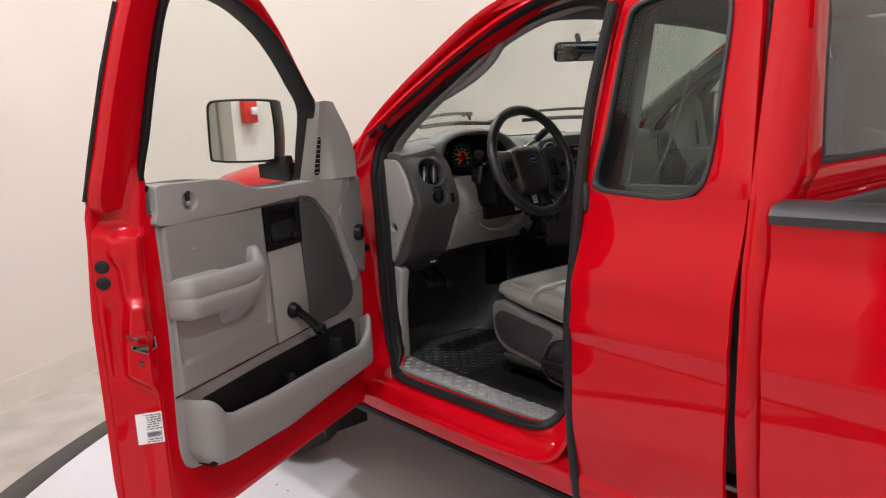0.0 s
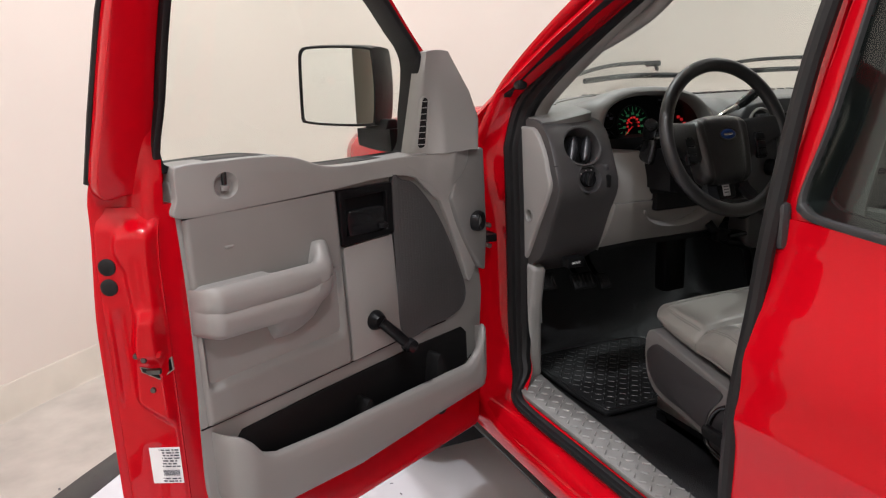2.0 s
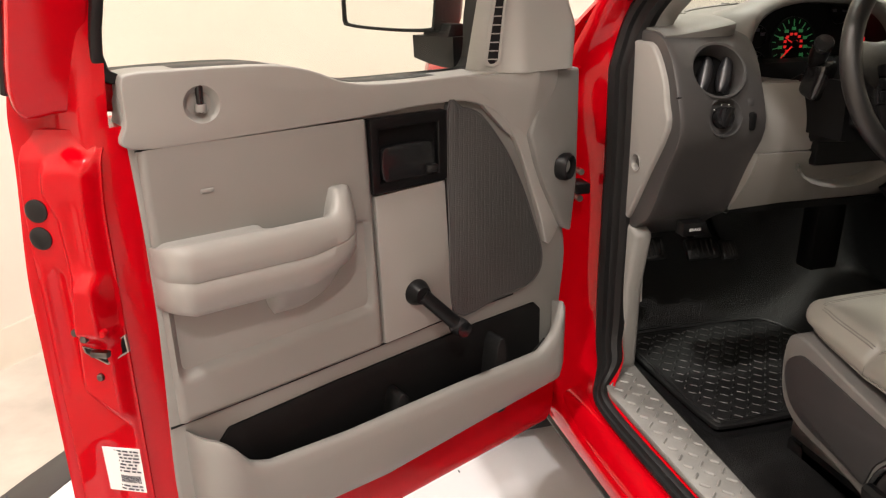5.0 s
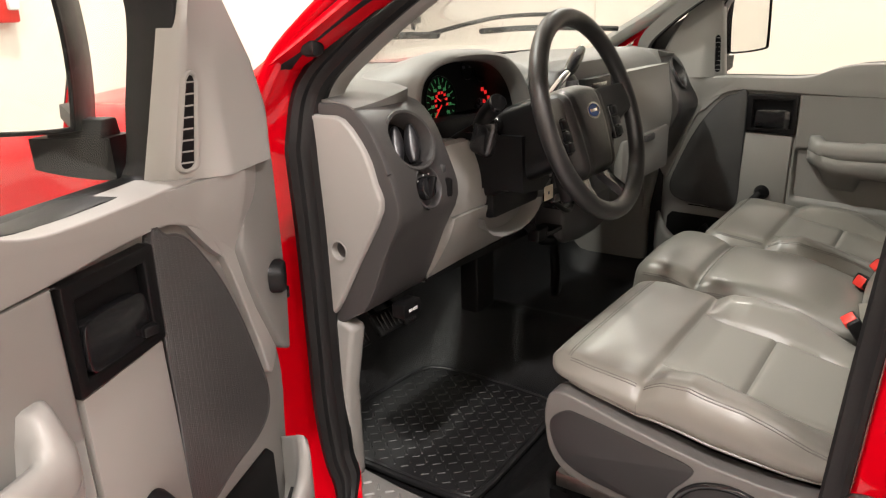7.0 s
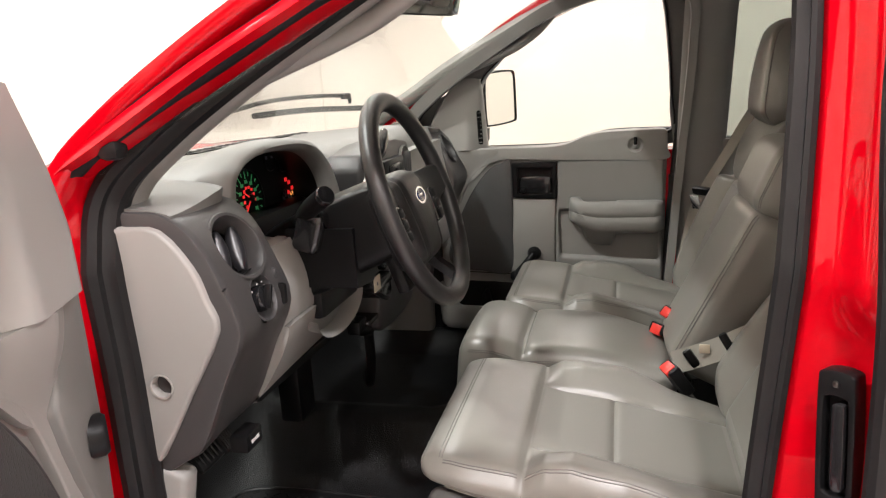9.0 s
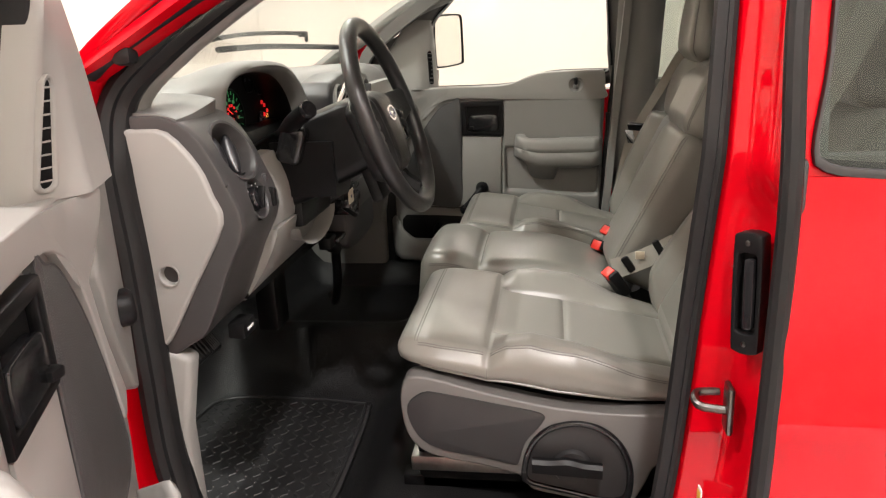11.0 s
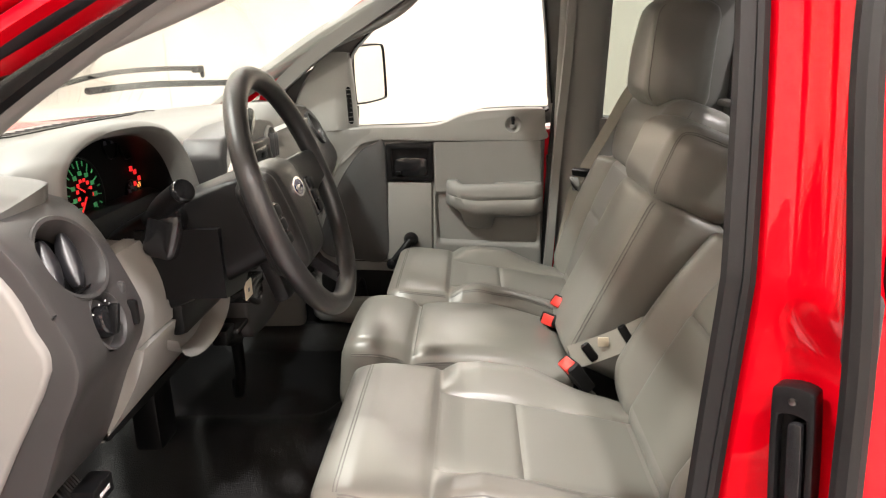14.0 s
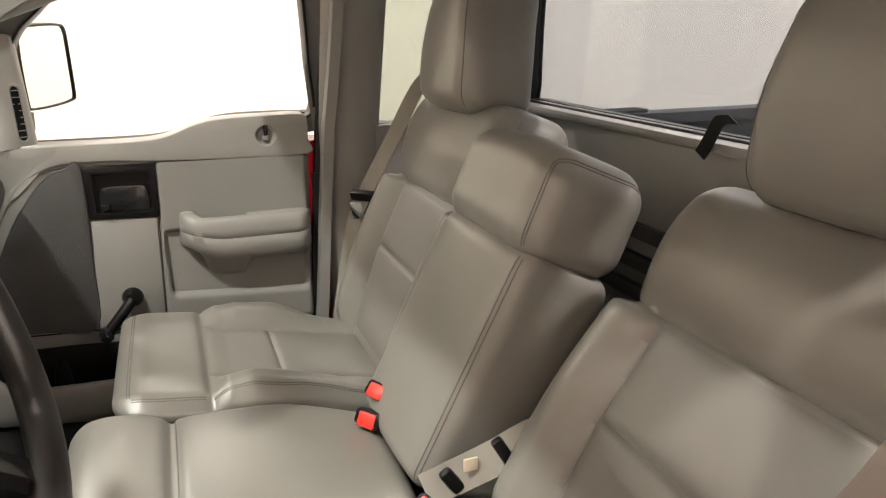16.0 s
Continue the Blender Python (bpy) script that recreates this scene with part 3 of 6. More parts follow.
for sd in (-1, 1):
    part("pillar", loft([[Vector((sd * (x - lean(z)), y + dy, z + dz)) for x, dy, dz in ((0.878, -0.009, -0.007), (0.872, 0.002, 0.002), (0.85, 0.008, 0.008), (0.80, 0.012, 0.006), (0.78, -0.01, -0.025), (0.84, -0.02, -0.02), (0.866, -0.014, -0.012))] for y, z in curve([(0.41, 1.215), (0.187, 1.366), (0.098, 1.418), (-0.042, 1.502), (-0.152, 1.56), (-0.27, 1.62), (-0.46, 1.696), (-0.65, 1.735), (-0.95, 1.745), (-1.25, 1.72)], 5)]), RED, truck, "red windscreen pillar and roof rail", smooth=50)
    part("pillar_trim", loft([[Vector((sd * (x - lean(z)), y + dy, z + dz)) for x, dy, dz in ((0.775, -0.012, -0.02), (0.80, 0.0, -0.004), (0.80, 0.022, 0.012), (0.775, 0.026, 0.014), (0.758, 0.016, 0.0), (0.762, -0.004, -0.016))] for y, z in curve([(0.33, 1.285), (0.2, 1.37), (0.10, 1.424), (-0.06, 1.518), (-0.29, 1.63), (-0.42, 1.68), (-0.52, 1.705)], 5)]), GREY, truck, "grey windscreen pillar trim", smooth=55)
    hx = 0.0 if sd < 0 else 0.018
    handle = curve([(sd * (x + hx), y, z) for x, y, z in ((0.725, 0.01, 1.452), (0.70, -0.05, 1.478), (0.68, -0.11, 1.502), (0.675, -0.17, 1.523), (0.672, -0.24, 1.552), (0.67, -0.30, 1.59), (0.675, -0.345, 1.635), (0.69, -0.36, 1.668))], 6)
    part("grab_handle", tube(handle, [0.018 - 0.004 * math.sin(math.pi * k / (len(handle) - 1)) for k in range(len(handle))], 12), GREY, truck, "grey moulded grab handle on the pillar", smooth=60)
    strip = curve([(0.215, 1.335), (0.17, 1.366), (0.07, 1.428), (-0.025, 1.484), (-0.14, 1.546), (-0.26, 1.607), (-0.40, 1.667), (-0.55, 1.708), (-0.70, 1.72)], 6)
    part("pillar_seal", loft([[Vector((sd * (x - lean(z)), y + dy, z + dz)) for x, dy, dz in ((0.872, 0.0, 0.0), (0.866, 0.01, 0.009), (0.85, 0.014, 0.012), (0.842, -0.004, -0.004), (0.846, -0.012, -0.012), (0.862, -0.01, -0.01))] for y, z in strip]), RUBBER, truck, "black weather strip along the pillar", smooth=50)
    part("corner_block", rbox((sd * 0.812, 0.075, 1.408), (0.03, 0.032, 0.028), 0.01), RUBBER, truck, "black rubber corner block")
    part("wing", sheet(lambda u, v: wing_pt(sd, u, v), 30, 28, Vector((-sd * 0.012, 0, 0))), RED, truck, "red front wing", smooth=60)
    part("mud_flap", rbox((sd * 0.865, 0.36, 0.42), (0.19, 0.012, 0.23), 0.01), RUBBER, truck, "black moulded mud flap")
    wheel = part("wheel", lathe((sd * 0.66, 1.0, 0.375), (sd, 0, 0), [(0.0, 0.2), (0.0, 0.34), (0.03, 0.372), (0.11, 0.378), (0.2, 0.372), (0.235, 0.34), (0.24, 0.24), (0.22, 0.22), (0.1, 0.21)], 48), TYRE, truck, "black road tyre on a front wheel")
    part("rim", lathe((sd * 0.74, 1.0, 0.375), (sd, 0, 0), [(0.0, 0.21), (0.12, 0.215), (0.14, 0.205), (0.1, 0.16), (0.12, 0.08), (0.13, 0.03), (0.13, 0.001)], 48), STEEL, wheel, "silver steel rim")
skin(lambda u, v: Vector(((2 * v - 1) * crest_x(0.45 + 1.36 * u), 0.45 + 0.24 * (1 - u) * (1 - (2 * v - 1) ** 2) + 1.36 * u, crest_z(0.45 + 1.36 * u) - 0.006 + 0.012 * (1 - (2 * v - 1) ** 2) + 0.012 * bump(abs(2 * v - 1), 0.62, 0.12) - 0.02 * smoothstep(0.2, 0.0, u))), 24, 32, "bonnet", "red bonnet", thick=(0, 0, -0.02))
part("nose", loft([[Vector((x, y, z)) for x, y in ((-0.8, 1.68), (-0.66, 1.84), (0.66, 1.84), (0.8, 1.68), (0.74, 1.6), (-0.74, 1.6))] for z in (0.35, 0.7, 0.98, 1.04)]), RED, truck, "red front end")
part("cowl", sheet(lambda u, v: Vector(((2 * v - 1) * 0.82, 0.33 + 0.25 * (1 - (2 * v - 1) ** 2) + 0.1 * u, 1.262 - 0.01 * u)), 4, 24, Vector((0, 0, -0.03))), BLACK, truck, "black cowl grille")

# truck bed
for sd in (-1, 1):
    part("bed_side", sheet(lambda u, v: Vector((sd * (max(side_x(0, 0.46 + 0.755 * v), 0.905)), -1.258 - 2.0 * u, 0.46 + 0.755 * v)), 10, 36, Vector((-sd * 0.03, 0, 0))), RED, truck, "red cargo bed side", smooth=45)
    part("bed_cap", loft([[Vector((sd * x, y, z)) for x, z in ((0.91, 1.195), (0.914, 1.212), (0.90, 1.23), (0.85, 1.236), (0.82, 1.23), (0.815, 1.20), (0.85, 1.195))] for y in (-1.256, -1.265, -1.5, -2.2, -3.25)]), BEDLINER, truck, "black plastic bed rail cap", smooth=50)
    for yy in (-1.62, -2.5):
        part("stake_pocket", ring([(0.835, yy - 0.06), (0.89, yy - 0.06), (0.89, yy + 0.06), (0.835, yy + 0.06)], [(0.845, yy - 0.05), (0.88, yy - 0.05), (0.88, yy + 0.05), (0.845, yy + 0.05)], 1.23, 1.242, lambda x, y, z: Vector((sd * x, y, z)), 0.002), BEDLINER, truck)
part("bed_front", rbox((0, -1.30, 0.9), (1.76, 0.03, 0.64), 0.01), RED, truck)
part("bed_floor", rbox((0, -2.28, 0.72), (1.74, 1.93, 0.04), 0.01), BEDLINER, truck, "black bed floor")
part("tailgate", rbox((0, -3.23, 0.9), (1.74, 0.06, 0.6), 0.02), RED, truck)
part("bed_liner", rbox((0, -3.185, 0.97), (1.66, 0.02, 0.52), 0.006), BEDLINER, truck, "black bed liner")
part("bed_liner", rbox((0, -1.325, 0.97), (1.66, 0.02, 0.52), 0.006), BEDLINER, truck)
part("tailgate_cap", rbox((0, -3.23, 1.206), (1.74, 0.07, 0.02), 0.006), BEDLINER, truck, "black tailgate cap")
for sd in (-1, 1):
    part("bed_liner", rbox((sd * 0.85, -2.26, 0.97), (0.02, 1.85, 0.5), 0.006), BEDLINER, truck)

# cab floor, firewall, inner walls
part("cab_floor", sheet(lambda u, v: Vector((-0.80 + 1.6 * u, 0.62 - 1.95 * v, 0.546 + 0.13 * bump(-0.80 + 1.6 * u, 0, 0.13) * smoothstep(1.0, 0.55, v) + 0.5 * smoothstep(0.16, 0.0, v) + 0.058 * smoothstep(0.37, 0.425, v) + (0.066 - 0.058 * smoothstep(0.37, 0.425, v)) * smoothstep(0.69, 0.75, abs(-0.80 + 1.6 * u)))), 60, 60, Vector((0, 0, -0.02))), VINYL, truck, "black grained vinyl floor covering", smooth=60)
part("firewall", sheet(lambda u, v: Vector((-0.80 + 1.6 * u, 0.60 - 0.06 * v, 0.9 + 0.38 * v)), 12, 6, Vector((0, 0.03, 0))), BLACK, truck, "black firewall")
part("back_trim", rbox((0, -1.235, 0.92), (1.5, 0.05, 0.75), 0.015), GREY2, truck, "grey cab back wall trim panel")
part("back_ledge", rbox((0, -1.215, 1.285), (1.5, 0.05, 0.02), 0.008), GREY2, truck, "pale ledge below the rear window")
for k in range(3):
    part("back_rib", rbox((0, -1.20, 0.98 + 0.06 * k), (1.2, 0.02, 0.03), 0.006), DARKGREY, truck, "dark ribbed vent on the back wall")
for sd in (-1, 1):
    f0, o = (-0.77, 0.036) if sd < 0 else (-0.722, 0.0)
    part("side_trim", loft([[Vector((sd * (x - lean(z, 0.25)), y - 0.01 * lean(z) / 0.1, z)) for y, x in ((f0, 0.79), (f0 - 0.006, 0.765 + o), (f0 - 0.025, 0.752 + o), (min(f0 - 0.05, -0.80), 0.746 + o), (-0.835, 0.752 + o), (-0.865, 0.77 + o / 2), (-0.87, 0.80))] for z in (0.58, 0.9, 1.2, 1.25, 1.3, 1.4, 1.5, 1.6, 1.69)]), GREY, truck, "grey moulded pillar trim", smooth=60)
    part("side_trim", loft([[Vector((sd * x, y, z)) for y, x in ((-0.83, 0.79), (-0.84, 0.765), (-1.0, 0.755), (-1.2, 0.755), (-1.22, 0.79))] for z in (0.58, 0.9, 1.2, 1.235, 1.245)]), GREY, truck, "grey lower quarter trim", smooth=60)
    part("side_trim", prism([(-1.11, 1.235), (-1.105, 1.69), (-1.22, 1.69), (-1.225, 1.235)], 0.745, 0.80, lambda y, z, x: Vector((sd * (x - lean(z, 0.25)), y, z)), 0.012), GREY, truck, smooth=50)
    part("kick_panel", prism([(0.125, 0.55), (0.085, 0.62), (0.085, 0.80), (0.06, 0.93), (0.14, 0.96), (0.5, 0.96), (0.5, 0.55)], 0.745, 0.785, lambda y, z, x: Vector((sd * x, y, z)), 0.01), GREY, truck, "grey kick panel beside the footwell", smooth=50)
    part("speaker_grille", lathe((sd * (0.757 + o), -0.82, 1.07), (-sd, 0, 0), [(0, 0.03), (0.006, 0.03), (0.008, 0.02), (0.008, 0.001)], 24), DARKGREY, truck, "small round perforated pillar grille")

# jamb hardware on the driver's side
jn, jv, jc = Vector((-0.72, 0.69, 0)), Vector((0.106, 0, 0.994)), Vector((-0.866, -0.766, 1.08))
ja = jv.cross(jn).normalized()
jamb_at = lambda a, b, c: jc + ja * a + jv * b + jn * c
oval = lambda hw, hh: evenly(curve([(-hw, hh * 0.8), (-hw * 0.7, hh), (hw * 0.7, hh), (hw, hh * 0.8), (hw, -hh * 0.8), (hw * 0.7, -hh), (-hw * 0.7, -hh), (-hw, -hh * 0.8)], 6, True), 56)
jh = part("release_handle", ring(oval(0.0195, 0.079), oval(0.013, 0.053), -0.02, 0.002, jamb_at, 0.002), BLACK, truck, "black pull handle in the half door's edge", smooth=40)
part("recess", prism(oval(0.015, 0.056), -0.02, -0.012, jamb_at), BLACK, jh)
part("lever", prism(oval(0.0065, 0.046), -0.012, 0.003, lambda a, b, c: jamb_at(a + 0.003, b, c), 0.002), GLOSSBLACK, jh)
for b in (-0.067, 0.067):
    part("screw", lathe(jamb_at(0, b, 0.0015), jn, [(0, 0.004), (0.002, 0.0035), (0.003, 0.001)], 12), DARKSTEEL, jh, "steel screw")
st = part("striker", tube(curve([(-0.82, -0.752, 0.918), (-0.822, -0.722, 0.916), (-0.838, -0.716, 0.913), (-0.852, -0.722, 0.91), (-0.856, -0.754, 0.907)], 5), 0.006, 8), DARKSTEEL, truck, "greasy steel door striker loop")
part("striker_plate", rbox((-0.855, -0.757, 0.91), (0.034, 0.009, 0.07), 0.004), DARKSTEEL, st)
lab = part("tyre_label", prism([(-0.85, 0.775), (-0.828, 0.77), (-0.83, 0.68), (-0.852, 0.685)], -0.731, -0.729, xzy), WHITE, truck, "white and yellow tyre pressure label")
part("label_band", prism([(-0.85, 0.77), (-0.829, 0.765), (-0.8295, 0.74), (-0.8505, 0.745)], -0.7285, -0.728, xzy), YELLOW, lab, "yellow label band")
for dz in (-0.04, 0.04):
    part("hinge_bolt", cyl((-0.865, 0.175, 1.014 + dz * 0.7), (-0.865, 0.155, 1.014 + dz * 0.7), 0.007, n=8), STEEL, truck, "painted hinge bolt")
part("door_check", rbox((-0.87, 0.155, 1.013), (0.03, 0.05, 0.022), 0.003), BLACK, truck, "black door check strap")

# sill plate with a raised tread
sill = part("sill_plate", prism([(-0.742, 0.10), (-0.752, 0.0), (-0.765, -0.25), (-0.78, -0.5), (-0.778, -0.668), (-0.845, -0.662), (-0.853, -0.5), (-0.85, 0.0), (-0.835, 0.072)], 0.60, 0.614, xyz, 0.003), SCUFF, truck, "grey scuff plate with raised tread bars")
bars = []
for i in range(27):
    for j in range(3):
        y = 0.06 - i * 0.0265
        x = -0.775 - 0.012 * smoothstep(0, -0.5, y) - j * 0.026
        bars.append(Matrix.Translation((x, y, 0.6145)) @ Matrix.Rotation(radians(45 if (i + j) % 2 else -45), 4, "Z"))
pieces("tread_bar", rbox((0, 0, 0), (0.019, 0.0048, 0.0055), 0.002, 1), SCUFF, sill, bars)

# banner strip printed along the top of the windscreen
def banner(u, v):
    return screen_pt(0.94 + 0.035 * v, 0.44 + 0.12 * u) + Vector((0, -0.012, -0.008))


for a, b in ((0.0, 0.16), (0.24, 0.3), (0.38, 0.46), (0.52, 0.7), (0.78, 1.0)):
    part("print_bar", sheet(lambda u, v: banner(a + (b - a) * u, v), 3, 2, Vector((0, 0.001, 0.001))), INK, ws, "dark printed bar")
hang = thing("strap_loop", "black webbing strap hooked on the cab back wall", "strap")
part("webbing", loft([[Vector(p) + Vector((0.011 * s, 0, 0.006 * s)) + Vector((0, t, 0)) for s, t in ((-1, 0), (1, 0), (1, 0.003), (-1, 0.003))] for p in curve([(-0.07, -1.185, 1.335), (-0.045, -1.182, 1.33), (-0.03, -1.18, 1.305), (-0.018, -1.18, 1.285), (-0.006, -1.182, 1.272)], 5)]), BLACK, hang)


# ---- front doors ----
POCKET = pmat("dull_black_lining", (0.006, 0.006, 0.0062), 0.6, spec=0.15, grain=400, bump=0.2, dist=0.001, vary=0.2)
HU, HW = Vector((-0.933, -0.36, 0)), Vector((0.36, -0.933, 0))


def bars_of_text(parent, put, a0, a1, b0, b1, rows, mat=INK, seed=1):
    """Unreadable print as short bars."""
    rnd = random.Random(seed)
    out = []
    for k in range(rows):
        b = b1 - (b1 - b0) * (k + 0.5) / rows
        h = (b1 - b0) / rows * 0.22
        a = a0
        while a < a1 - 0.004:
            w = min(rnd.uniform(0.004, 0.014), a1 - a)
            out.append(prism([(a, b - h), (a + w, b - h), (a + w, b + h), (a, b + h)], 0.0, 0.0004, put))
            a += w + rnd.uniform(0.002, 0.005)
    tagged(part("print_bars", join(*out), mat, parent), kind="stuff")


def front_door(put, name_label, driver):
    """put(u, z, w): u from the hinge to the latch, w into the cab."""
    tilt = lambda u, z, w: put(u, z, w + lean(z))

    def section(z):
        e = 0.972 + 0.016 * smoothstep(1.25, 1.0, z) - 0.008 * smoothstep(0.65, 0.5, z)
        o = -0.04
        return [(0.035, o), (0.3, o - 0.03), (0.7, o - 0.03), (e - 0.02, o - 0.004), (e - 0.004, o), (e + 0.001, o + 0.006), (e - 0.003, o + 0.011), (e - 0.012, o + 0.014), (e - 0.03, o + 0.018), (e - 0.04, o + 0.022), (e - 0.05, o + 0.034), (e - 0.06, o + 0.05), (e - 0.066, o + 0.066), (e - 0.072, o + 0.078), (e - 0.084, o + 0.084), (e - 0.13, 0.044), (0.7, 0.03), (0.3, 0.03), (0.07, 0.03), (0.03, 0.0)]

    zs = [0.50, 0.505, 0.52, 0.56] + [0.58 + 0.0125 * k for k in range(54)]
    rings = []
    for z in zs:
        inset = 0.02 if z <= 0.5 else (0.008 if z < 0.51 else 0)
        drop = 0.045 * smoothstep(0.62, 0.52, z)
        rings.append([put(u + (inset if u < 0.5 else -inset), z - drop * smoothstep(0.05, 0.65, u), w * (1 - inset * 8)) for u, w in section(z)])
    door = part("front_door", loft(rings), RED, truck, name_label, smooth=50)
    rings = []
    for z in np.linspace(1.236, 1.42, 16):
        k = smoothstep(1.24, 1.39, z)
        rings.append([put(max(u - 0.02 * k, 0.872 - 0.012 * k), z, w * (1 - k) + min(w, 0.008) * k + lean(z)) for u, w in section(min(z, 1.26))[3:16]])
    part("frame_foot", loft(rings), RED if driver else DASHGREY, door, "root of the window frame", smooth=50)

    up = 0.0 if driver else 0.035
    OUT = [(0.966, 1.268), (0.956, 1.4), (0.935, 1.56), (0.908, 1.7), (0.875, 1.775), (0.8, 1.80), (0.68, 1.795), (0.56, 1.76), (0.45, 1.68), (0.36, 1.592 + up), (0.27, 1.505 + up), (0.16, 1.415 + up), (0.075 - up, 1.35 + up), (0.05 - up, 1.275), (0.2, 1.24), (0.35, 1.235), (0.5, 1.235), (0.6, 1.25), (0.75, 1.245), (0.9, 1.262)]
    INN = [(0.874, 1.302), (0.868, 1.42), (0.857, 1.56), (0.838, 1.695), (0.81, 1.74), (0.76, 1.752), (0.69, 1.748), (0.60, 1.727), (0.49, 1.675), (0.40, 1.607), (0.325, 1.535), (0.285, 1.497), (0.262, 1.45), (0.256, 1.35), (0.256, 1.258), (0.38, 1.256), (0.5, 1.256), (0.6, 1.28), (0.66, 1.296), (0.78, 1.30)]
    a, b = curve(OUT, 4, True), curve(INN, 4, True)
    part("window_frame", ring(a, b, -0.042, 0.010, tilt, 0.006), RED if driver else DASHGREY, door, "window frame", smooth=45)
    sill_line = curve([(0.875, 1.30), (0.78, 1.302), (0.68, 1.30), (0.62, 1.288), (0.56, 1.268), (0.50, 1.26), (0.38, 1.259), (0.25, 1.259)], 4)
    part("belt_seal", loft([[put(u, z + dz, w) for dz, w in ((-0.02, -0.05), (0.006, -0.048), (0.008, -0.03), (0.004, -0.01), (-0.02, -0.008))] for u, z in sill_line]), RUBBER, door, "black belt-line weather strip", smooth=40)
    k = 0.05 if driver else 0.022
    c = [(u + (0.58 - u) * k, z + (1.48 - z) * k) for u, z in b]
    part("glass_channel", ring(b, c, -0.04, 0.024, tilt, 0.003), RUBBER, door, "black rubber glass channel", smooth=45)
    c2 = [(u + (0.58 - u) * 0.03, z + (1.48 - z) * 0.035) for u, z in b]
    gl = part("window_glass", prism(c2, -0.03, -0.026, tilt), GLASS, door, "clear door window glass")
    gl.visible_shadow = False
    part("edge_strip", tube([tilt(0.968, 1.285, -0.038), tilt(0.956, 1.4, -0.038), tilt(0.935, 1.56, -0.038), tilt(0.908, 1.70, -0.038)], 0.007, 8), RUBBER, door, "black outer edge strip")

    trim = part("trim_panel", prism(curve([(0.857, 1.25), (0.853, 1.1), (0.853, 0.95), (0.862, 0.75), (0.86, 0.65), (0.832, 0.61), (0.76, 0.601), (0.55, 0.604), (0.3, 0.63), (0.1, 0.655), (0.075, 0.70), (0.07, 0.80), (0.062, 0.9), (0.08, 1.0), (0.088, 1.1), (0.076, 1.2), (0.075, 1.30), (0.25, 1.27), (0.32, 1.262), (0.5, 1.25), (0.62, 1.275), (0.78, 1.285), (0.85, 1.285)], 3, True), 0.0, 0.048, put, 0.01), GREY, door, "grey moulded door trim", smooth=45)
    belt = curve([(0.853, 1.214), (0.7, 1.2135), (0.512, 1.219), (0.40, 1.225), (0.30, 1.218), (0.22, 1.16), (0.15, 1.0), (0.122, 0.93), (0.085, 1.0), (0.09, 1.1), (0.085, 1.2), (0.1, 1.262), (0.2, 1.268), (0.32, 1.266), (0.47, 1.265), (0.54, 1.272), (0.60, 1.294), (0.66, 1.305), (0.78, 1.308), (0.84, 1.3075), (0.854, 1.298), (0.855, 1.25)], 4, True)
    belt_part = part("belt_trim", prism(belt, -0.012, 0.0605, put, 0.005, 3), GREY2, door, "rounded grey upper trim", smooth=50)
    def sail(u, z, w):
        """The mirror sail's face: it swells into the cab low down at the front and falls back to the glass."""
        k = smoothstep(0.215, 0.285, u)
        swell = float(np.interp(z, [1.263, 1.335, 1.49], [0.09, 0.066, 0.026])) * (1 - k) + 0.038 * k
        return tilt(u, z, w - 0.03 + swell)

    back = (put(0, 0, -0.03) - put(0, 0, 0))
    part("sail_panel", sheet(lambda a, b: sail(*[float(np.interp(1.264 + 0.226 * b, [1.264, 1.335, 1.40, 1.49], q)) * (1 - a) + float(np.interp(b, [0, 1], [0.281, 0.276])) * a for q in ([0.105, 0.095, 0.125, 0.192],)], 1.264 + 0.226 * b + 0.004 * math.sin(math.pi * a) * (b > 0.98), 0.028 - 0.006 * (a > 0.99) - 0.006 * (a < 0.01)), 24, 20, back), GREY2, door, "grey mirror sail panel with a slotted vent", smooth=50)
    def swell_pt(a, b):
        u = 0.128 + 0.207 * a
        z0 = float(np.interp(u, [0.085, 0.18, 0.2, 0.236, 0.29, 0.335], [1.10, 1.12, 1.14, 1.165, 1.217, 1.226]))
        return put(u, z0 + (1.263 - z0) * b, 0.0585 + 0.033 * smoothstep(0.0, 1.0, b) * float(np.interp(u, [0.085, 0.12, 0.19, 0.26, 0.335], [0.3, 0.4, 1.0, 0.35, 0.0])))

    part("belt_swell", sheet(swell_pt, 30, 16, back), GREY2, door, "swelling of the upper trim towards the mirror", smooth=60)
    # A darker grey than the trim paints the shade of the crease here.
    part("front_gusset", prism([(0.15, 1.262), (0.166, 1.22), (0.188, 1.153), (0.168, 1.095), (0.148, 1.05), (0.1, 0.965), (0.075, 0.95), (0.066, 1.05), (0.07, 1.2), (0.072, 1.262)], 0.03, 0.0735, put, 0.006), DASHGREY, door, "grey edge gusset, darkened for the crease's shade", smooth=45)
    slot = [(0.264 + 0.0105 * math.cos(t), 1.335 + (0.051 if math.sin(t) > 0 else -0.051) + 0.0105 * math.sin(t)) for t in np.linspace(0.06, 2 * math.pi + 0.06, 44, False)]
    sc = [(0.264 + (u - 0.264) * 0.68, 1.335 + (z - 1.335) * 0.915) for u, z in slot]
    vent = part("slot_vent", ring(slot, sc, 0.020, 0.0325, sail, 0.002), GREY2, door, "pale slotted demister vent")
    part("slot_back", prism(sc, 0.020, 0.0292, sail), BLACK, vent, "dark vent cavity")
    for k in range(8):
        z = 1.2865 + 0.0138 * k
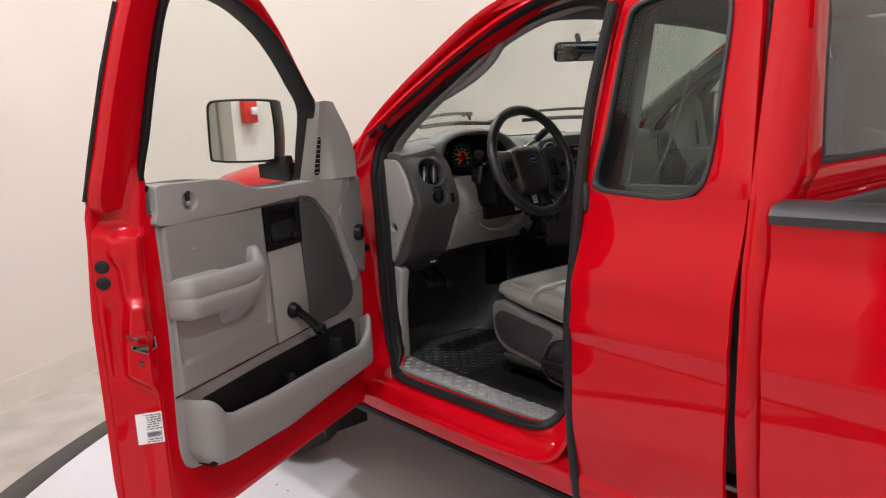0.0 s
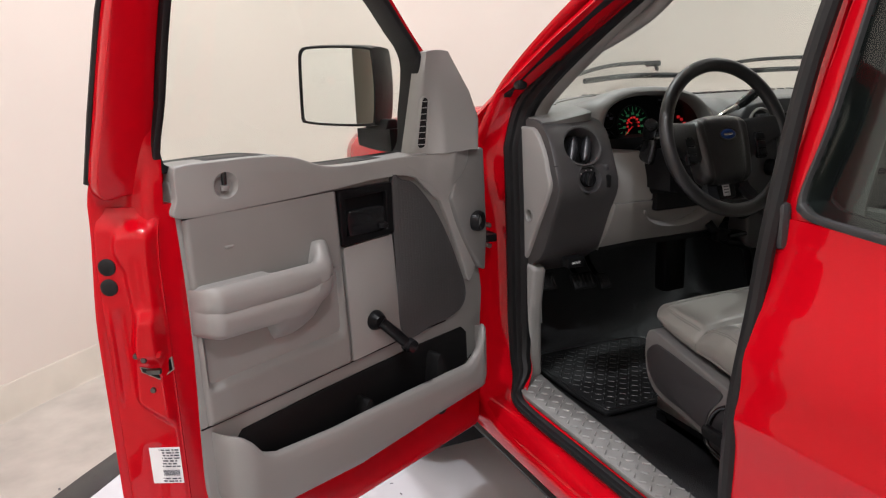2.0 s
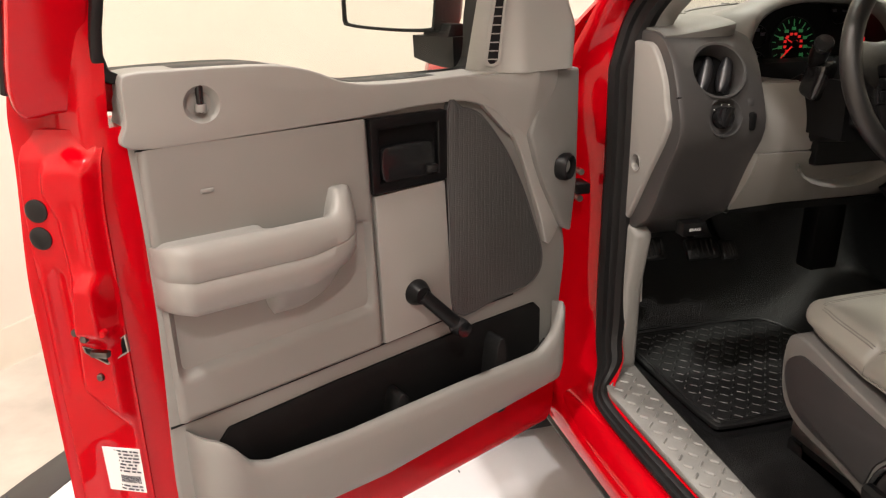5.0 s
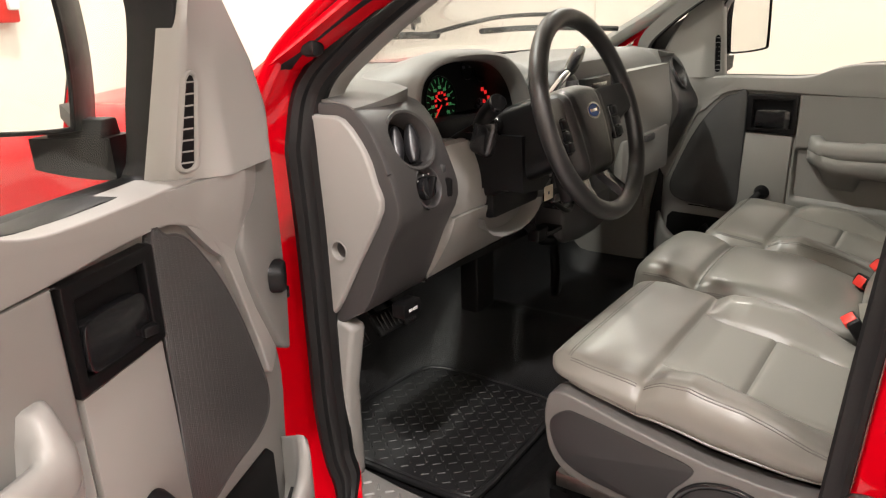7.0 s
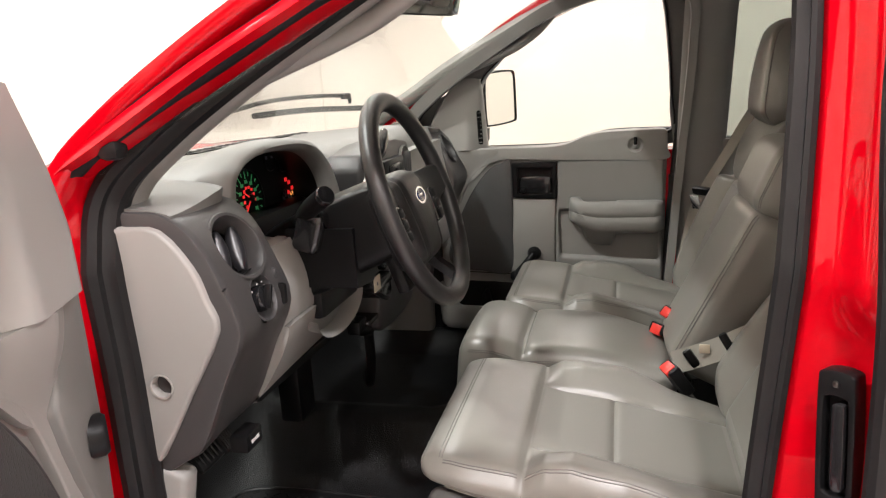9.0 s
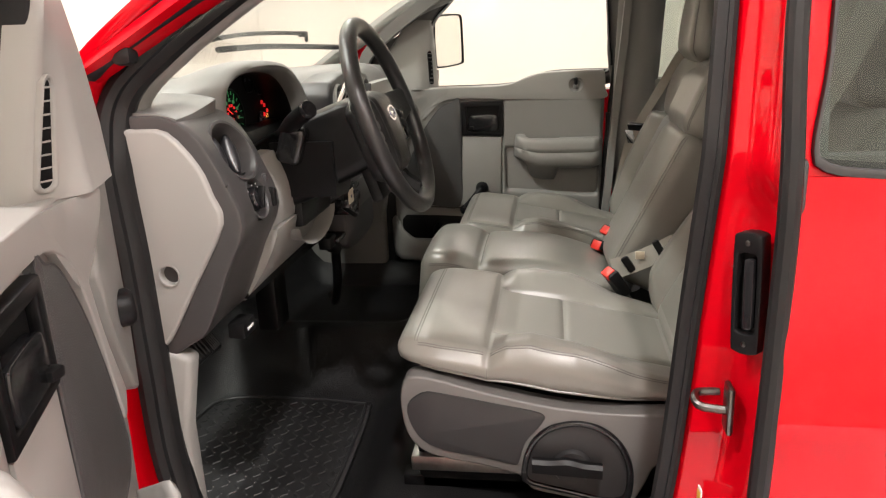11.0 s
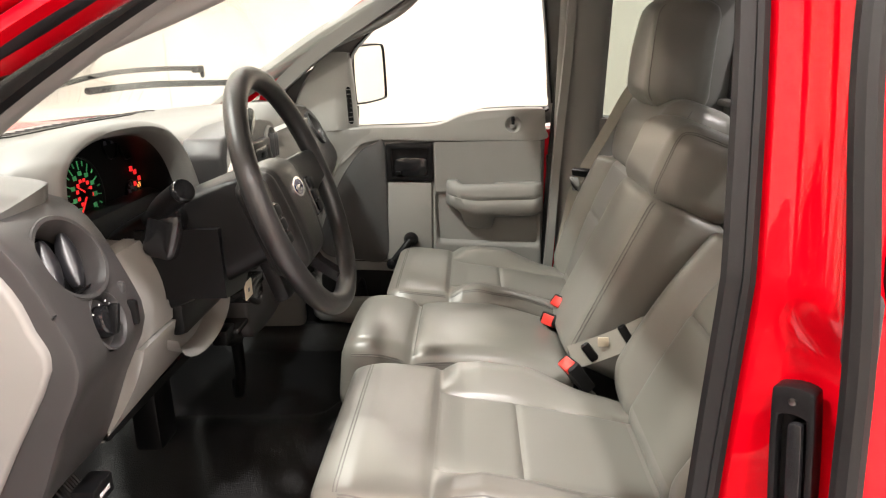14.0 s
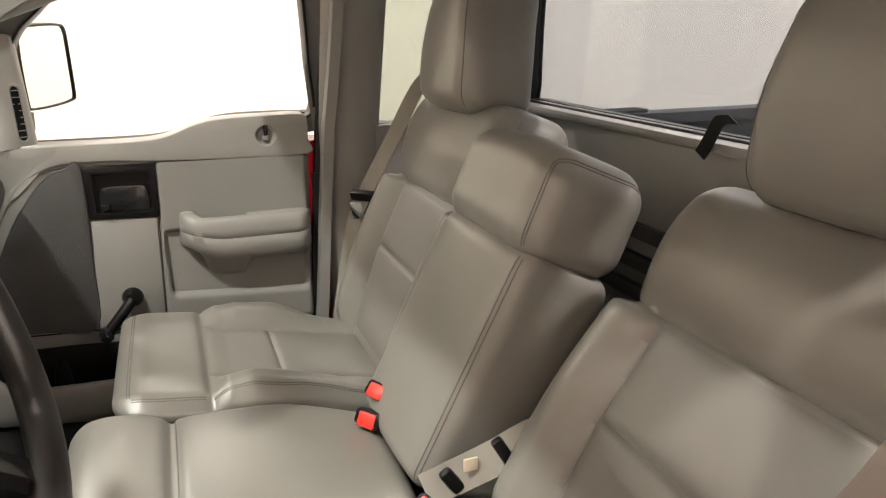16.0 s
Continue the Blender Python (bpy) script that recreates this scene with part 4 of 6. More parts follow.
        part("slat", prism([(0.2578, z - 0.001), (0.2702, z - 0.001), (0.2702, z + 0.001), (0.2578, z + 0.001)], 0.0285, 0.0302, sail), GREY2, vent)

    def inset_pt(a, b):
        top, low = Vector((0.846 - 0.334 * a, 1.2115 + 0.004 * a)), Vector((0.843 - 0.344 * a, 0.806 + 0.024 * a))
        u, z = low.lerp(top, b)
        edge = 0.87 + 0.022 * (0.84 - u) / 0.33
        dip = smoothstep(0.838, 0.822, u) * smoothstep(0.512, 0.526, u) * smoothstep(edge, edge + 0.03, z) * smoothstep(1.06, 1.045, z)
        return put(u, z, 0.0595 - 0.021 * dip - 0.004 * (a < 0.005) - 0.004 * (a > 0.995) - 0.004 * (b < 0.005))

    part("rear_insert", sheet(inset_pt, 60, 70, back), GREY, door, "grey door insert panel with a shallow recess below the armrest", smooth=60)
    part("insert_groove", tube([put(u, z, 0.048) for u, z in ((0.857, 0.8015), (0.66, 0.8135), (0.5, 0.8255), (0.34, 0.836), (0.2, 0.842))], 0.0018, 6), BLACK, door, "dark joint line")
    part("insert_groove", tube([put(u, z, 0.0585) for u, z in ((0.85, 1.2115), (0.7, 1.2115), (0.51, 1.2145))], 0.001, 6), BLACK, door)
    part("centre_insert", prism([(0.503, 1.092), (0.366, 1.098), (0.352, 0.842), (0.496, 0.83)], 0.04, 0.06, put, 0.004), GREY2, door, "pale grey insert below the door handle", smooth=40)
    spk = curve([(0.36, 1.213), (0.33, 1.213), (0.29, 1.196), (0.236, 1.132), (0.195, 1.06), (0.163, 0.985), (0.14, 0.92), (0.145, 0.88), (0.181, 0.858), (0.25, 0.851), (0.347, 0.847), (0.358, 1.0)], 4, True)
    part("speaker_grille", prism(spk, 0.04, 0.0615, put, 0.004), GRILLE, door, "dark perforated speaker grille", smooth=40)
    part("grille_edge", tube([put(u, z, 0.0595) for u, z in spk], 0.0022, 6, closed=True), DARKGREY, door, "grille border")

    bz = [(0.509, 1.095), (0.509, 1.214), (0.364, 1.215), (0.364, 1.1)]
    bi = [(0.494, 1.112), (0.494, 1.196), (0.382, 1.198), (0.382, 1.113)]
    bezel = part("handle_bezel", ring(bz, bi, 0.045, 0.0645, put, 0.003), BLACK, door, "black inside door handle plate")
    part("cup", prism([(u + (0.438 - u) * -0.04, z + (1.155 - z) * -0.04) for u, z in bi], 0.035, 0.0512, put), BLACK, bezel, "black handle recess")
    part("pull_lever", prism(curve([(0.49, 1.118), (0.49, 1.162), (0.47, 1.17), (0.41, 1.17), (0.392, 1.16), (0.392, 1.118), (0.41, 1.113), (0.47, 1.113)], 3, True), 0.05, 0.0665, put, 0.005), GLOSSBLACK, bezel, "black pull lever")
    part("lock_tab", rbox((0, 0, 0), (0.02, 0.016, 0.012), 0.003, m=Matrix.Translation(put(0.40, 1.125, 0.069))), BLACK, bezel)

    # armrest
    rings = []
    for k in range(41):
        u = 0.546 + 0.304 * k / 40
        e = min(k, 40 - k) / 40
        d = (0.062 if driver else 0.06) * (1 - (1 - min(1, e * 8)) ** 2) ** 0.5 + 0.004
        d -= 0.004 * smoothstep(0.66, 0.56, u)
        d = max(d, 0.002)
        zb = 0.985 + 0.03 * smoothstep(0.65, 0.55, u) + 0.012 * (1 - min(1, e * 8))
        sec = []
        scoop = 0.045 * smoothstep(0.70, 0.685, u) * smoothstep(0.585, 0.605, u)
        lip = 1.09 - 0.014 * smoothstep(0.556, 0.546, u) - 0.008 * smoothstep(0.83, 0.85, u)
        hook = (0.036 if driver else 0.014) * smoothstep(0.605, 0.58, u)
        for w, f in ((0.0, 1.0), (d * 0.30, 1.0), (d * 0.42, 1.0), (d * 0.58, 1.0), (d * 0.76, 0.99), (d * 0.87, 0.955), (d * 0.95, 0.89), (d * 0.99, 0.79), (d, 0.68), (d, 0.53), (d * 0.975, 0.52), (d * 0.975, 0.51), (d * 0.997, 0.50), (d * 0.985, 0.3), (d * 0.92, 0.11), (d * 0.78, 0.02), (d * 0.5, 0.0), (0.0, 0.0)):
            zz = zb + (lip - zb) * f
            if w < d * 0.6:
                zz -= scoop * smoothstep(d * 0.6, d * 0.4, w) + 0.004
            zz += hook * f**3 * smoothstep(d, d * 0.45, w)
            sec.append(put(u, zz, 0.048 + w))
        rings.append(sec)
    arm = part("armrest", loft(rings), GREY2, door, "padded pale grey armrest with a pull grip", smooth=60)
    if driver:
        part("reflector", rbox((0, 0, 0), (0.018, 0.002, 0.006), 0.001, m=Matrix.Translation(put(0.765, 1.147, 0.0605)) @ Matrix.Rotation(math.atan2(HU.y, HU.x), 4, "Z")), GREY2, door, "small pale clip cover")
    else:
        part("edge_strip", loft([[put(u, z, w) for u, w in ((0.858, 0.036), (0.86, 0.05), (0.868, 0.056), (0.892, 0.056), (0.9, 0.05), (0.902, 0.036))] for z in (0.56, 0.7, 0.85, 1.0, 1.1, 1.165)]), RUBBER, door, "black rubber strip on the shut edge", smooth=40)
    # map pocket
    draw_in = lambda u: 0.838 - (0.866 - u) * 0.9637
    put_in = lambda u, z, w: put(draw_in(u), z, w)
    rings = []
    for k in range(73):
        u = 0.866 - 0.771 * k / 72
        end = 1.0
        if u > 0.80:
            end = math.sqrt(max(0.0, 1 - ((u - 0.80) / 0.066) ** 2))
        if u < 0.14:
            end = math.sqrt(max(0.0, 1 - ((0.14 - u) / 0.046) ** 2))
        wo = 0.049 + 0.068 * end
        wi = max(0.0465, wo - 0.022)
        zt = float(np.interp(u, [0.095, 0.115, 0.13, 0.15, 0.185, 0.4, 0.62, 0.76, 0.79, 0.812, 0.83, 0.866], [0.80, 0.822, 0.808, 0.765, 0.737, 0.733, 0.724, 0.727, 0.738, 0.768, 0.784, 0.792]))
        zb = float(np.interp(u, [0.095, 0.105, 0.13, 0.3, 0.55, 0.76, 0.82, 0.85, 0.866], [0.69, 0.664, 0.65, 0.632, 0.602, 0.60, 0.606, 0.625, 0.66]))
        rings.append([put(draw_in(u), z, w) for z, w in ((zb, 0.045), (zb + 0.003, 0.045 + (wo - 0.045) * 0.7), (zb + 0.014, wo - 0.005), (zb + 0.034, wo), (zt - 0.03, wo), (zt - 0.008, wo - 0.001), (zt, wo - 0.007), (zt, max(0.0466, wo - 0.016)), (zt - 0.006, wi), (zb + 0.03, wi), (zb + 0.025, 0.045))])
    pocket = part("map_pocket", loft(rings), GREY, door, "grey door pocket with a black lining", smooth=60)
    part("pocket_floor", prism([(0.84, 0.615), (0.12, 0.66), (0.12, 0.672), (0.84, 0.628)], 0.045, 0.10, put_in), POCKET, pocket)
    part("pocket_lining", prism([(0.828, 0.625), (0.13, 0.66), (0.133, 0.795), (0.15, 0.812), (0.3, 0.808), (0.6, 0.79), (0.80, 0.773), (0.825, 0.745)], 0.046, 0.054, put_in, 0.003), POCKET, pocket, "black ribbed pocket lining")
    part("pocket_lining", prism([(0.82, 0.63), (0.135, 0.665), (0.155, 0.75), (0.19, 0.727), (0.62, 0.714), (0.77, 0.717), (0.80, 0.745)], 0.088, 0.0945, put_in), POCKET, pocket)
    for u, h in ((0.27, 0.77), (0.50, 0.735)):
        part("divider", prism(curve([(u + 0.02, 0.64), (u + 0.012, h), (u - 0.012, h), (u - 0.02, 0.64)], 3, True), 0.05, 0.095, put_in, 0.006), POCKET, pocket, "black moulded divider")

    # winder
    crank = part("window_crank", lathe(put(0.43, 0.91, 0.052), put(0, 0, 1) - put(0, 0, 0), [(0, 0.024), (0.012, 0.023), (0.022, 0.019), (0.03, 0.015), (0.032, 0.001)], 24), BLACK, door, "black window winder")
    part("crank_arm", tube(curve([put(0.43, 0.91, 0.078), put(0.405, 0.882, 0.09), put(0.378, 0.852, 0.098)], 5), 0.0125, 10), BLACK, crank, smooth=60)
    part("crank_knob", lathe(put(0.37, 0.843, 0.088), put(0, 0, 1) - put(0, 0, 0), [(0, 0.011), (0.004, 0.016), (0.02, 0.0165), (0.03, 0.014), (0.033, 0.001)], 20), GLOSSBLACK, crank, smooth=60)

    # lock pin in its dish
    bore(belt_part, lathe(put(0.758, 1.262, 0.0615), put(0, 0, 1) - put(0, 0, 0), [(-0.02, 0.001), (-0.019, 0.009), (-0.013, 0.017), (-0.004, 0.0225), (0.0, 0.0255), (0.02, 0.03)], 32))
    part("lock_collar", cyl(put(0.758, 1.252, 0.053), put(0.758, 1.262, 0.054), 0.0085, 0.0075, 16, 0.001), GREY, door, "collar of the lock pin")
    part("lock_pin", cyl(put(0.758, 1.25, 0.053), put(0.758, 1.287, 0.055), 0.0045, 0.0055, 12, 0.001), GLOSSBLACK, door, "black lock pin")

    # outside mirror
    mu = 0.0 if driver else -0.026
    mt = [put(0.350 + mu, 1.512, -0.265), put(0.274 + mu, 1.508, -0.07), put(0.271 + mu, 1.325, -0.076), put(0.356 + mu, 1.331, -0.27)]
    o = sum(mt, Vector()) / 4
    ex = ((mt[1] - mt[0]) + (mt[2] - mt[3])).normalized()
    ez = ((mt[0] - mt[3]) + (mt[1] - mt[2])).normalized()
    en = ex.cross(ez).normalized()
    toward = put(0.6, 1.4, 0.6) - o
    if en.dot(toward) < 0:
        en = -en
    ez = (ez - en * ez.dot(en)).normalized()
    frame_at = lambda a, b, c: o + ex * a + ez * b + en * c
    rim = evenly(curve([(-0.104, 0.06), (-0.104, -0.07), (-0.094, -0.088), (0.0, -0.093), (0.09, -0.09), (0.102, -0.08), (0.106, 0.0), (0.1, 0.075), (0.09, 0.09), (0.0, 0.095), (-0.085, 0.093), (-0.1, 0.083)], 6, True), 60)
    housing = part("door_mirror", loft([[frame_at(a * s + sh, b * s, c) for a, b in rim] for s, c, sh in ((1.0, 0.012, 0), (1.02, 0.0, 0), (1.02, -0.03, 0.0), (0.97, -0.065, 0.004), (0.82, -0.095, 0.008), (0.5, -0.112, 0.01))]), BLACK, door, "black door mirror housing", smooth=60)
    part("mirror_rim", ring([(a * 1.0, b * 1.0) for a, b in rim], [(a * 0.945, b * 0.94) for a, b in rim], 0.006, 0.018, frame_at, 0.002), BLACK, housing)
    part("mirror_glass", prism([(a * 0.95, b * 0.945) for a, b in rim], 0.006, 0.0135, frame_at), MIRROR, housing, "silvered mirror glass")
    part("mirror_arm", loft([[put(u + mu, z, w) for u, z, w in ((0.222 + 0.015 * s, 1.262 + 0.012 * s * s, -0.04 - 0.108 * s), (0.272 + 0.012 * s, 1.264 + 0.014 * s * s, -0.04 - 0.108 * s), (0.274 + 0.012 * s, 1.318, -0.04 - 0.108 * s), (0.224 + 0.015 * s, 1.318, -0.04 - 0.108 * s))] for s in (0, 0.3, 0.6, 0.85, 1)]), BLACK, door, "black mirror arm", smooth=30)
    part("mirror_neck", prism([(0.235 + mu, 1.314), (0.278 + mu, 1.314), (0.27 + mu, 1.34), (0.24 + mu, 1.34)], -0.13, -0.05, put, 0.004), BLACK, door, "black mirror neck")

    if driver:
        # pressed steel face that shuts on the pillar: a domed shelf, a second block over the latch, a long channel
        def face(a, z, c=0.0):
            e = 0.988 - 0.008 * smoothstep(1.13, 1.25, z)
            left = float(np.interp(z, [0.82, 0.885, 0.95, 1.0, 1.05, 1.13, 1.165, 1.195], [0.8, 0.46, 0.5, 0.53, 0.6, 0.56, 0.4, 0.4]))
            side = smoothstep(left - 0.12, left + 0.05, a) * smoothstep(1.04, 0.9, a)
            crown = 1.207 - 0.09 * (a - 0.7) ** 2
            foot = 0.887 - 0.078 * (a - 0.33)
            tier = smoothstep(crown + 0.014, crown - 0.016, z) * smoothstep(foot - 0.012, foot + 0.014, z)
            block = smoothstep(1.066, 1.04, z) * smoothstep(0.955, 0.985, z) * smoothstep(left - 0.02, left + 0.14, a) * smoothstep(1.05, 0.94, a)
            r = 0.015 * tier * side + 0.019 * block - 0.004 * bump(a, 0.72, 0.09) * smoothstep(1.06, 1.08, z) * smoothstep(1.17, 1.14, z)
            r -= 0.006 * bump(a, 0.3, 0.09) * smoothstep(0.87, 0.93, z) * smoothstep(1.07, 1.04, z)
            r += 0.005 * bump(a, 0.12, 0.04) * smoothstep(0.86, 0.9, z) * smoothstep(1.08, 1.03, z) - 0.006 * smoothstep(0.05, 0.0, a) - 0.006 * smoothstep(0.98, 1.06, a) - 0.016 * smoothstep(1.2, 1.24, z)
            r -= 0.004 * bump(a, 0.55, 0.12) * smoothstep(0.80, 0.77, z)
            return put(e - 0.010 - 0.076 * a + 0.7 * (r + c + 0.003), z, -0.027 + 0.075 * a + 0.71 * (r + c + 0.003))

        part("shut_face", sheet(lambda u, v: face(1.06 * u, 0.545 + 0.695 * v), 56, 220, (put(-0.7, 0, -0.71) - put(0, 0, 0)) * 0.003), RED, door, "red pressed steel edge with latch shelves", smooth=60)
        outward_face = put(0.7, 0, 0.71) - put(0, 0, 0)
        plug = lambda a, z, r, m, nm, lb: part(nm, lathe(face(a, z), outward_face, [(-0.004, r), (0.002, r), (0.004, r * 0.8), (0.004, 0.001)], 20), m, door, lb)
        plug(0.21, 1.139, 0.0155, RUBBER, "bung", "black rubber bung")
        plug(0.20, 1.102, 0.0155, RUBBER, "bung", "black rubber bung")
        for a, z in ((0.57, 0.98), (0.72, 0.975), (0.75, 0.911)):
            plug(a, z, 0.0055, DARKSTEEL, "screw", "dark latch screw")
        plug(0.96, 0.983, 0.006, RED, "stud", "red painted stud")
        slot_line = [(0.6, 0.955), (0.84, 0.951), (1.04, 0.964), (1.05, 0.942), (0.88, 0.934), (0.62, 0.947)]
        part("latch_slot", prism(slot_line, -0.004, 0.0012, face), BLACK, door, "greasy black latch slot")
        part("latch_edge", ring([(0.82 + (a - 0.82) * 1.09, 0.948 + (z - 0.948) * 1.2) for a, z in slot_line], slot_line, -0.002, 0.002, face), STEEL, door, "worn metal latch rim")
        part("latch_claw", rbox((0, 0, 0), (0.026, 0.012, 0.01), 0.003, m=Matrix.Translation(face(0.82, 0.948, 0.003)) @ Matrix.Rotation(radians(-25), 4, "Z")), DARKSTEEL, door, "greasy steel latch claw")
        lab_at = lambda a, b, c: face(0.46 + 7.2 * a, 0.713 + b * 1.1, c + 0.001)
        lab = part("door_label", prism([(0, 0), (0.075, 0), (0.075, 0.068), (0, 0.068)], 0, 0.0006, lab_at), WHITE, door, "white printed compliance label")
        bars_of_text(lab, lambda a, b, c: lab_at(a, b, c + 0.0008), 0.004, 0.072, 0.03, 0.066, 7)
        bars_of_text(lab, lambda a, b, c: lab_at(a, b, c + 0.0008), 0.004, 0.07, 0.002, 0.012, 2, seed=4)
        code = [prism([(0.008 + 0.0022 * k, 0.015), (0.0092 + 0.0022 * k, 0.015), (0.0092 + 0.0022 * k, 0.026), (0.008 + 0.0022 * k, 0.026)], 0.0008, 0.0011, lab_at) for k in range(28)]
        tagged(part("ruled_bars", join(*code), INK, lab), kind="stuff")
        part("grommet", lathe(put(0.105, 1.083, 0.066), (put(-0.35, 0, 0.93) - put(0, 0, 0)), [(0, 0.026), (0.016, 0.026), (0.022, 0.022), (0.016, 0.015), (0.004, 0.014), (0.004, 0.001)], 24), BLACK, door, "black rubber buffer")
        part("bottom_stud", lathe(put(0.80, 0.578, 0.03), (put(0, 0, 1) - put(0, 0, 0)), [(0, 0.006), (0.006, 0.005), (0.008, 0.001)], 10), WHITE, door, "white plastic stud")
    return door


GRILLE = pmat("perforated_grille", (0.052, 0.052, 0.052), 0.5, grain=300, bump=0.6, dist=0.0015, vary=0.05, kind="dots")
front_door(lambda u, z, w: Vector((-0.88, 0.16, z)) + HU * u + HW * w, "wide-open red driver's door with grey trim", True)
front_door(lambda u, z, w: Vector((0.84 - w, 0.16 - u, z - 0.028)), "closed passenger door with grey trim", False)


# ---- dashboard ----
PODGREY = pmat("graphite_plastic", (0.045, 0.043, 0.043), 0.42, grain=1300, bump=0.2, dist=0.0005, vary=0.05)
DIALFACE = pmat("matt_dial_black", (0.004, 0.004, 0.004), 0.6, spec=0.1, vary=0)
VENTSLAT = pmat("satin_charcoal_slat", (0.014, 0.014, 0.016), 0.36, vary=0.05)
dash = thing("dashboard", "two-tone grey moulded dashboard with round vents", "dashboard")


def dash_top(u, v):
    """u across from the driver's end, v from the front edge over the top to the windscreen."""
    x = -0.775 + 1.55 * u
    e = abs(x) / 0.775
    h = 1.34 - 0.019 * smoothstep(0.72, 1.0, e) + 0.016 * bump(x, -0.43, 0.17)
    far = 0.50 - 0.30 * e**2.2
    front = 0.02 * (1 - smoothstep(0.6, 0.9, e)) + 0.0
    left = 1 - smoothstep(-0.21, -0.16, x)
    behind = left * smoothstep(-0.64, -0.60, x)
    wrap = 1 - smoothstep(-0.64, -0.60, x)
    fall = 0.012 + 0.063 * (1 - smoothstep(0.76, 0.785, e)) * (1 - left)
    front += 0.035 * max(smoothstep(0.76, 0.785, e), left) + 0.02 + 0.07 * behind
    front = front * (1 - wrap) + 0.062 * wrap
    fall = fall * (1 - wrap) + 0.012 * wrap
    h += 0.004 * wrap
    if v < 0.35:
        t = v / 0.35
        a = t * math.pi / 2
        return Vector((x, front + 0.07 * (1 - math.cos(a)) - 0.03 * (1 - t), h - fall * (1 - math.sin(a))))
    t = (v - 0.35) / 0.65
    y0 = front + 0.07
    return Vector((x, y0 + (far - y0) * t, h - 0.008 * t * t))


part("top_pad", sheet(dash_top, 96, 40, Vector((0, 0.004, -0.02))), DASHGREY, dash, "grey grained dash top", smooth=60)
part("defrost_slot", sheet(lambda u, v: dash_top(0.30 + 0.4 * u, 0.80 + 0.10 * v) + Vector((0, 0, 0.0025)), 24, 2, Vector((0, 0, -0.004))), BLACK, dash, "black defroster grille")
part("speaker_cover", sheet(lambda u, v: dash_top(0.10 + 0.13 * u, 0.62 + 0.2 * v) + Vector((0, 0, 0.002)), 12, 6, Vector((0, 0, -0.004))), DASHGREY, dash, "flush speaker cover in the dash top")

SIDE = curve([(0.2, 1.318), (0.096, 1.32), (0.045, 1.316), (0.0, 1.283), (-0.036, 1.213), (-0.054, 1.148), (-0.02, 1.075), (0.024, 0.98), (0.06, 0.952), (0.15, 0.9), (0.2, 0.9), (0.22, 1.1)], 3, True)
CAP = curve([(0.15, 1.302), (0.096, 1.301), (0.045, 1.296), (0.002, 1.246), (-0.015, 1.2), (-0.025, 1.155), (0.03, 1.06), (0.088, 0.963), (0.11, 0.953), (0.142, 0.938), (0.2, 0.93), (0.2, 1.1), (0.18, 1.25)], 3, True)
for sd in (-1, 1):
    at = lambda y, z, x: Vector((sd * x, y, z))
    pod = part("end_pod", soften(loft([[Vector((sd * x, y + 0.006 * smoothstep(0.775, 0.69, x) * smoothstep(0.14, 0.05, y), z)) for y, z in SIDE] for x in (0.60, 0.64, 0.68, 0.71, 0.74, 0.765, 0.781)]), 0.006, 2, 50), PODGREY, dash, "charcoal end section of the dash", smooth=50)
    cap = part("end_cap", prism(CAP, 0.77, 0.792, at, 0.006, 3), GREY2, dash, "pale grey removable end cover", smooth=50)
    # vent in the pod, facing the seat and slightly up
    vn = Vector((sd * 0.1, -0.88, 0.46)).normalized()
    ve = Vector((0, 0, 1)).cross(vn).normalized()
    vu = vn.cross(ve)
    vb = Matrix(((ve.x, vn.x, vu.x, 0), (ve.y, vn.y, vu.y, 0), (ve.z, vn.z, vu.z, 0), (0, 0, 0, 1)))
    vc = Vector((sd * 0.69, -0.012, 1.253))
    holes = [cyl(vc - vn * 0.05, vc + vn * 0.05, 0.0505, n=40)]
    if sd < 0:
        holes.append(cyl(Vector((-0.686, -0.041, 1.172)) + Vector((0, 0.02, -0.006)), Vector((-0.686, -0.041, 1.172)) - Vector((0, 0.05, -0.015)), 0.0345, n=32))
    bore(pod, *holes)
    bore(cap, cyl((sd * 0.76, 0.07, 1.076), (sd * 0.80, 0.07, 1.076), 0.0165, n=28))
    part("finger_hole", lathe((sd * 0.773, 0.07, 1.076), (sd, 0, 0), [(0.0, 0.0165), (0.004, 0.0162), (0.018, 0.0162), (0.0205, 0.0185), (0.0215, 0.018), (0.021, 0.0155), (0.016, 0.0145), (0.003, 0.0145), (0.002, 0.001)], 28), GREY2, cap, "finger hole rim")
    # Off-centre black disc paints the shade down inside the finger hole.
    part("hole", lathe((sd * 0.7755, 0.074, 1.078), (sd, 0, 0), [(-0.001, 0.0105), (0.001, 0.0105), (0.001, 0.001)], 24), BLACK, cap, "black disc for the hole's shaded depth")
    vent = part("round_vent", lathe(vc - vn * 0.045, vn, [(0.0, 0.0505), (0.044, 0.0505), (0.0465, 0.054), (0.049, 0.0525), (0.0485, 0.048), (0.04, 0.0455), (0.004, 0.0445)], 40), PODGREY, dash, "round charcoal air vent")
    part("vent_well", lathe(vc - vn * 0.042, vn, [(0.0, 0.045), (0.004, 0.0445), (0.003, 0.001)], 36), BLACK, vent, "black vent well")
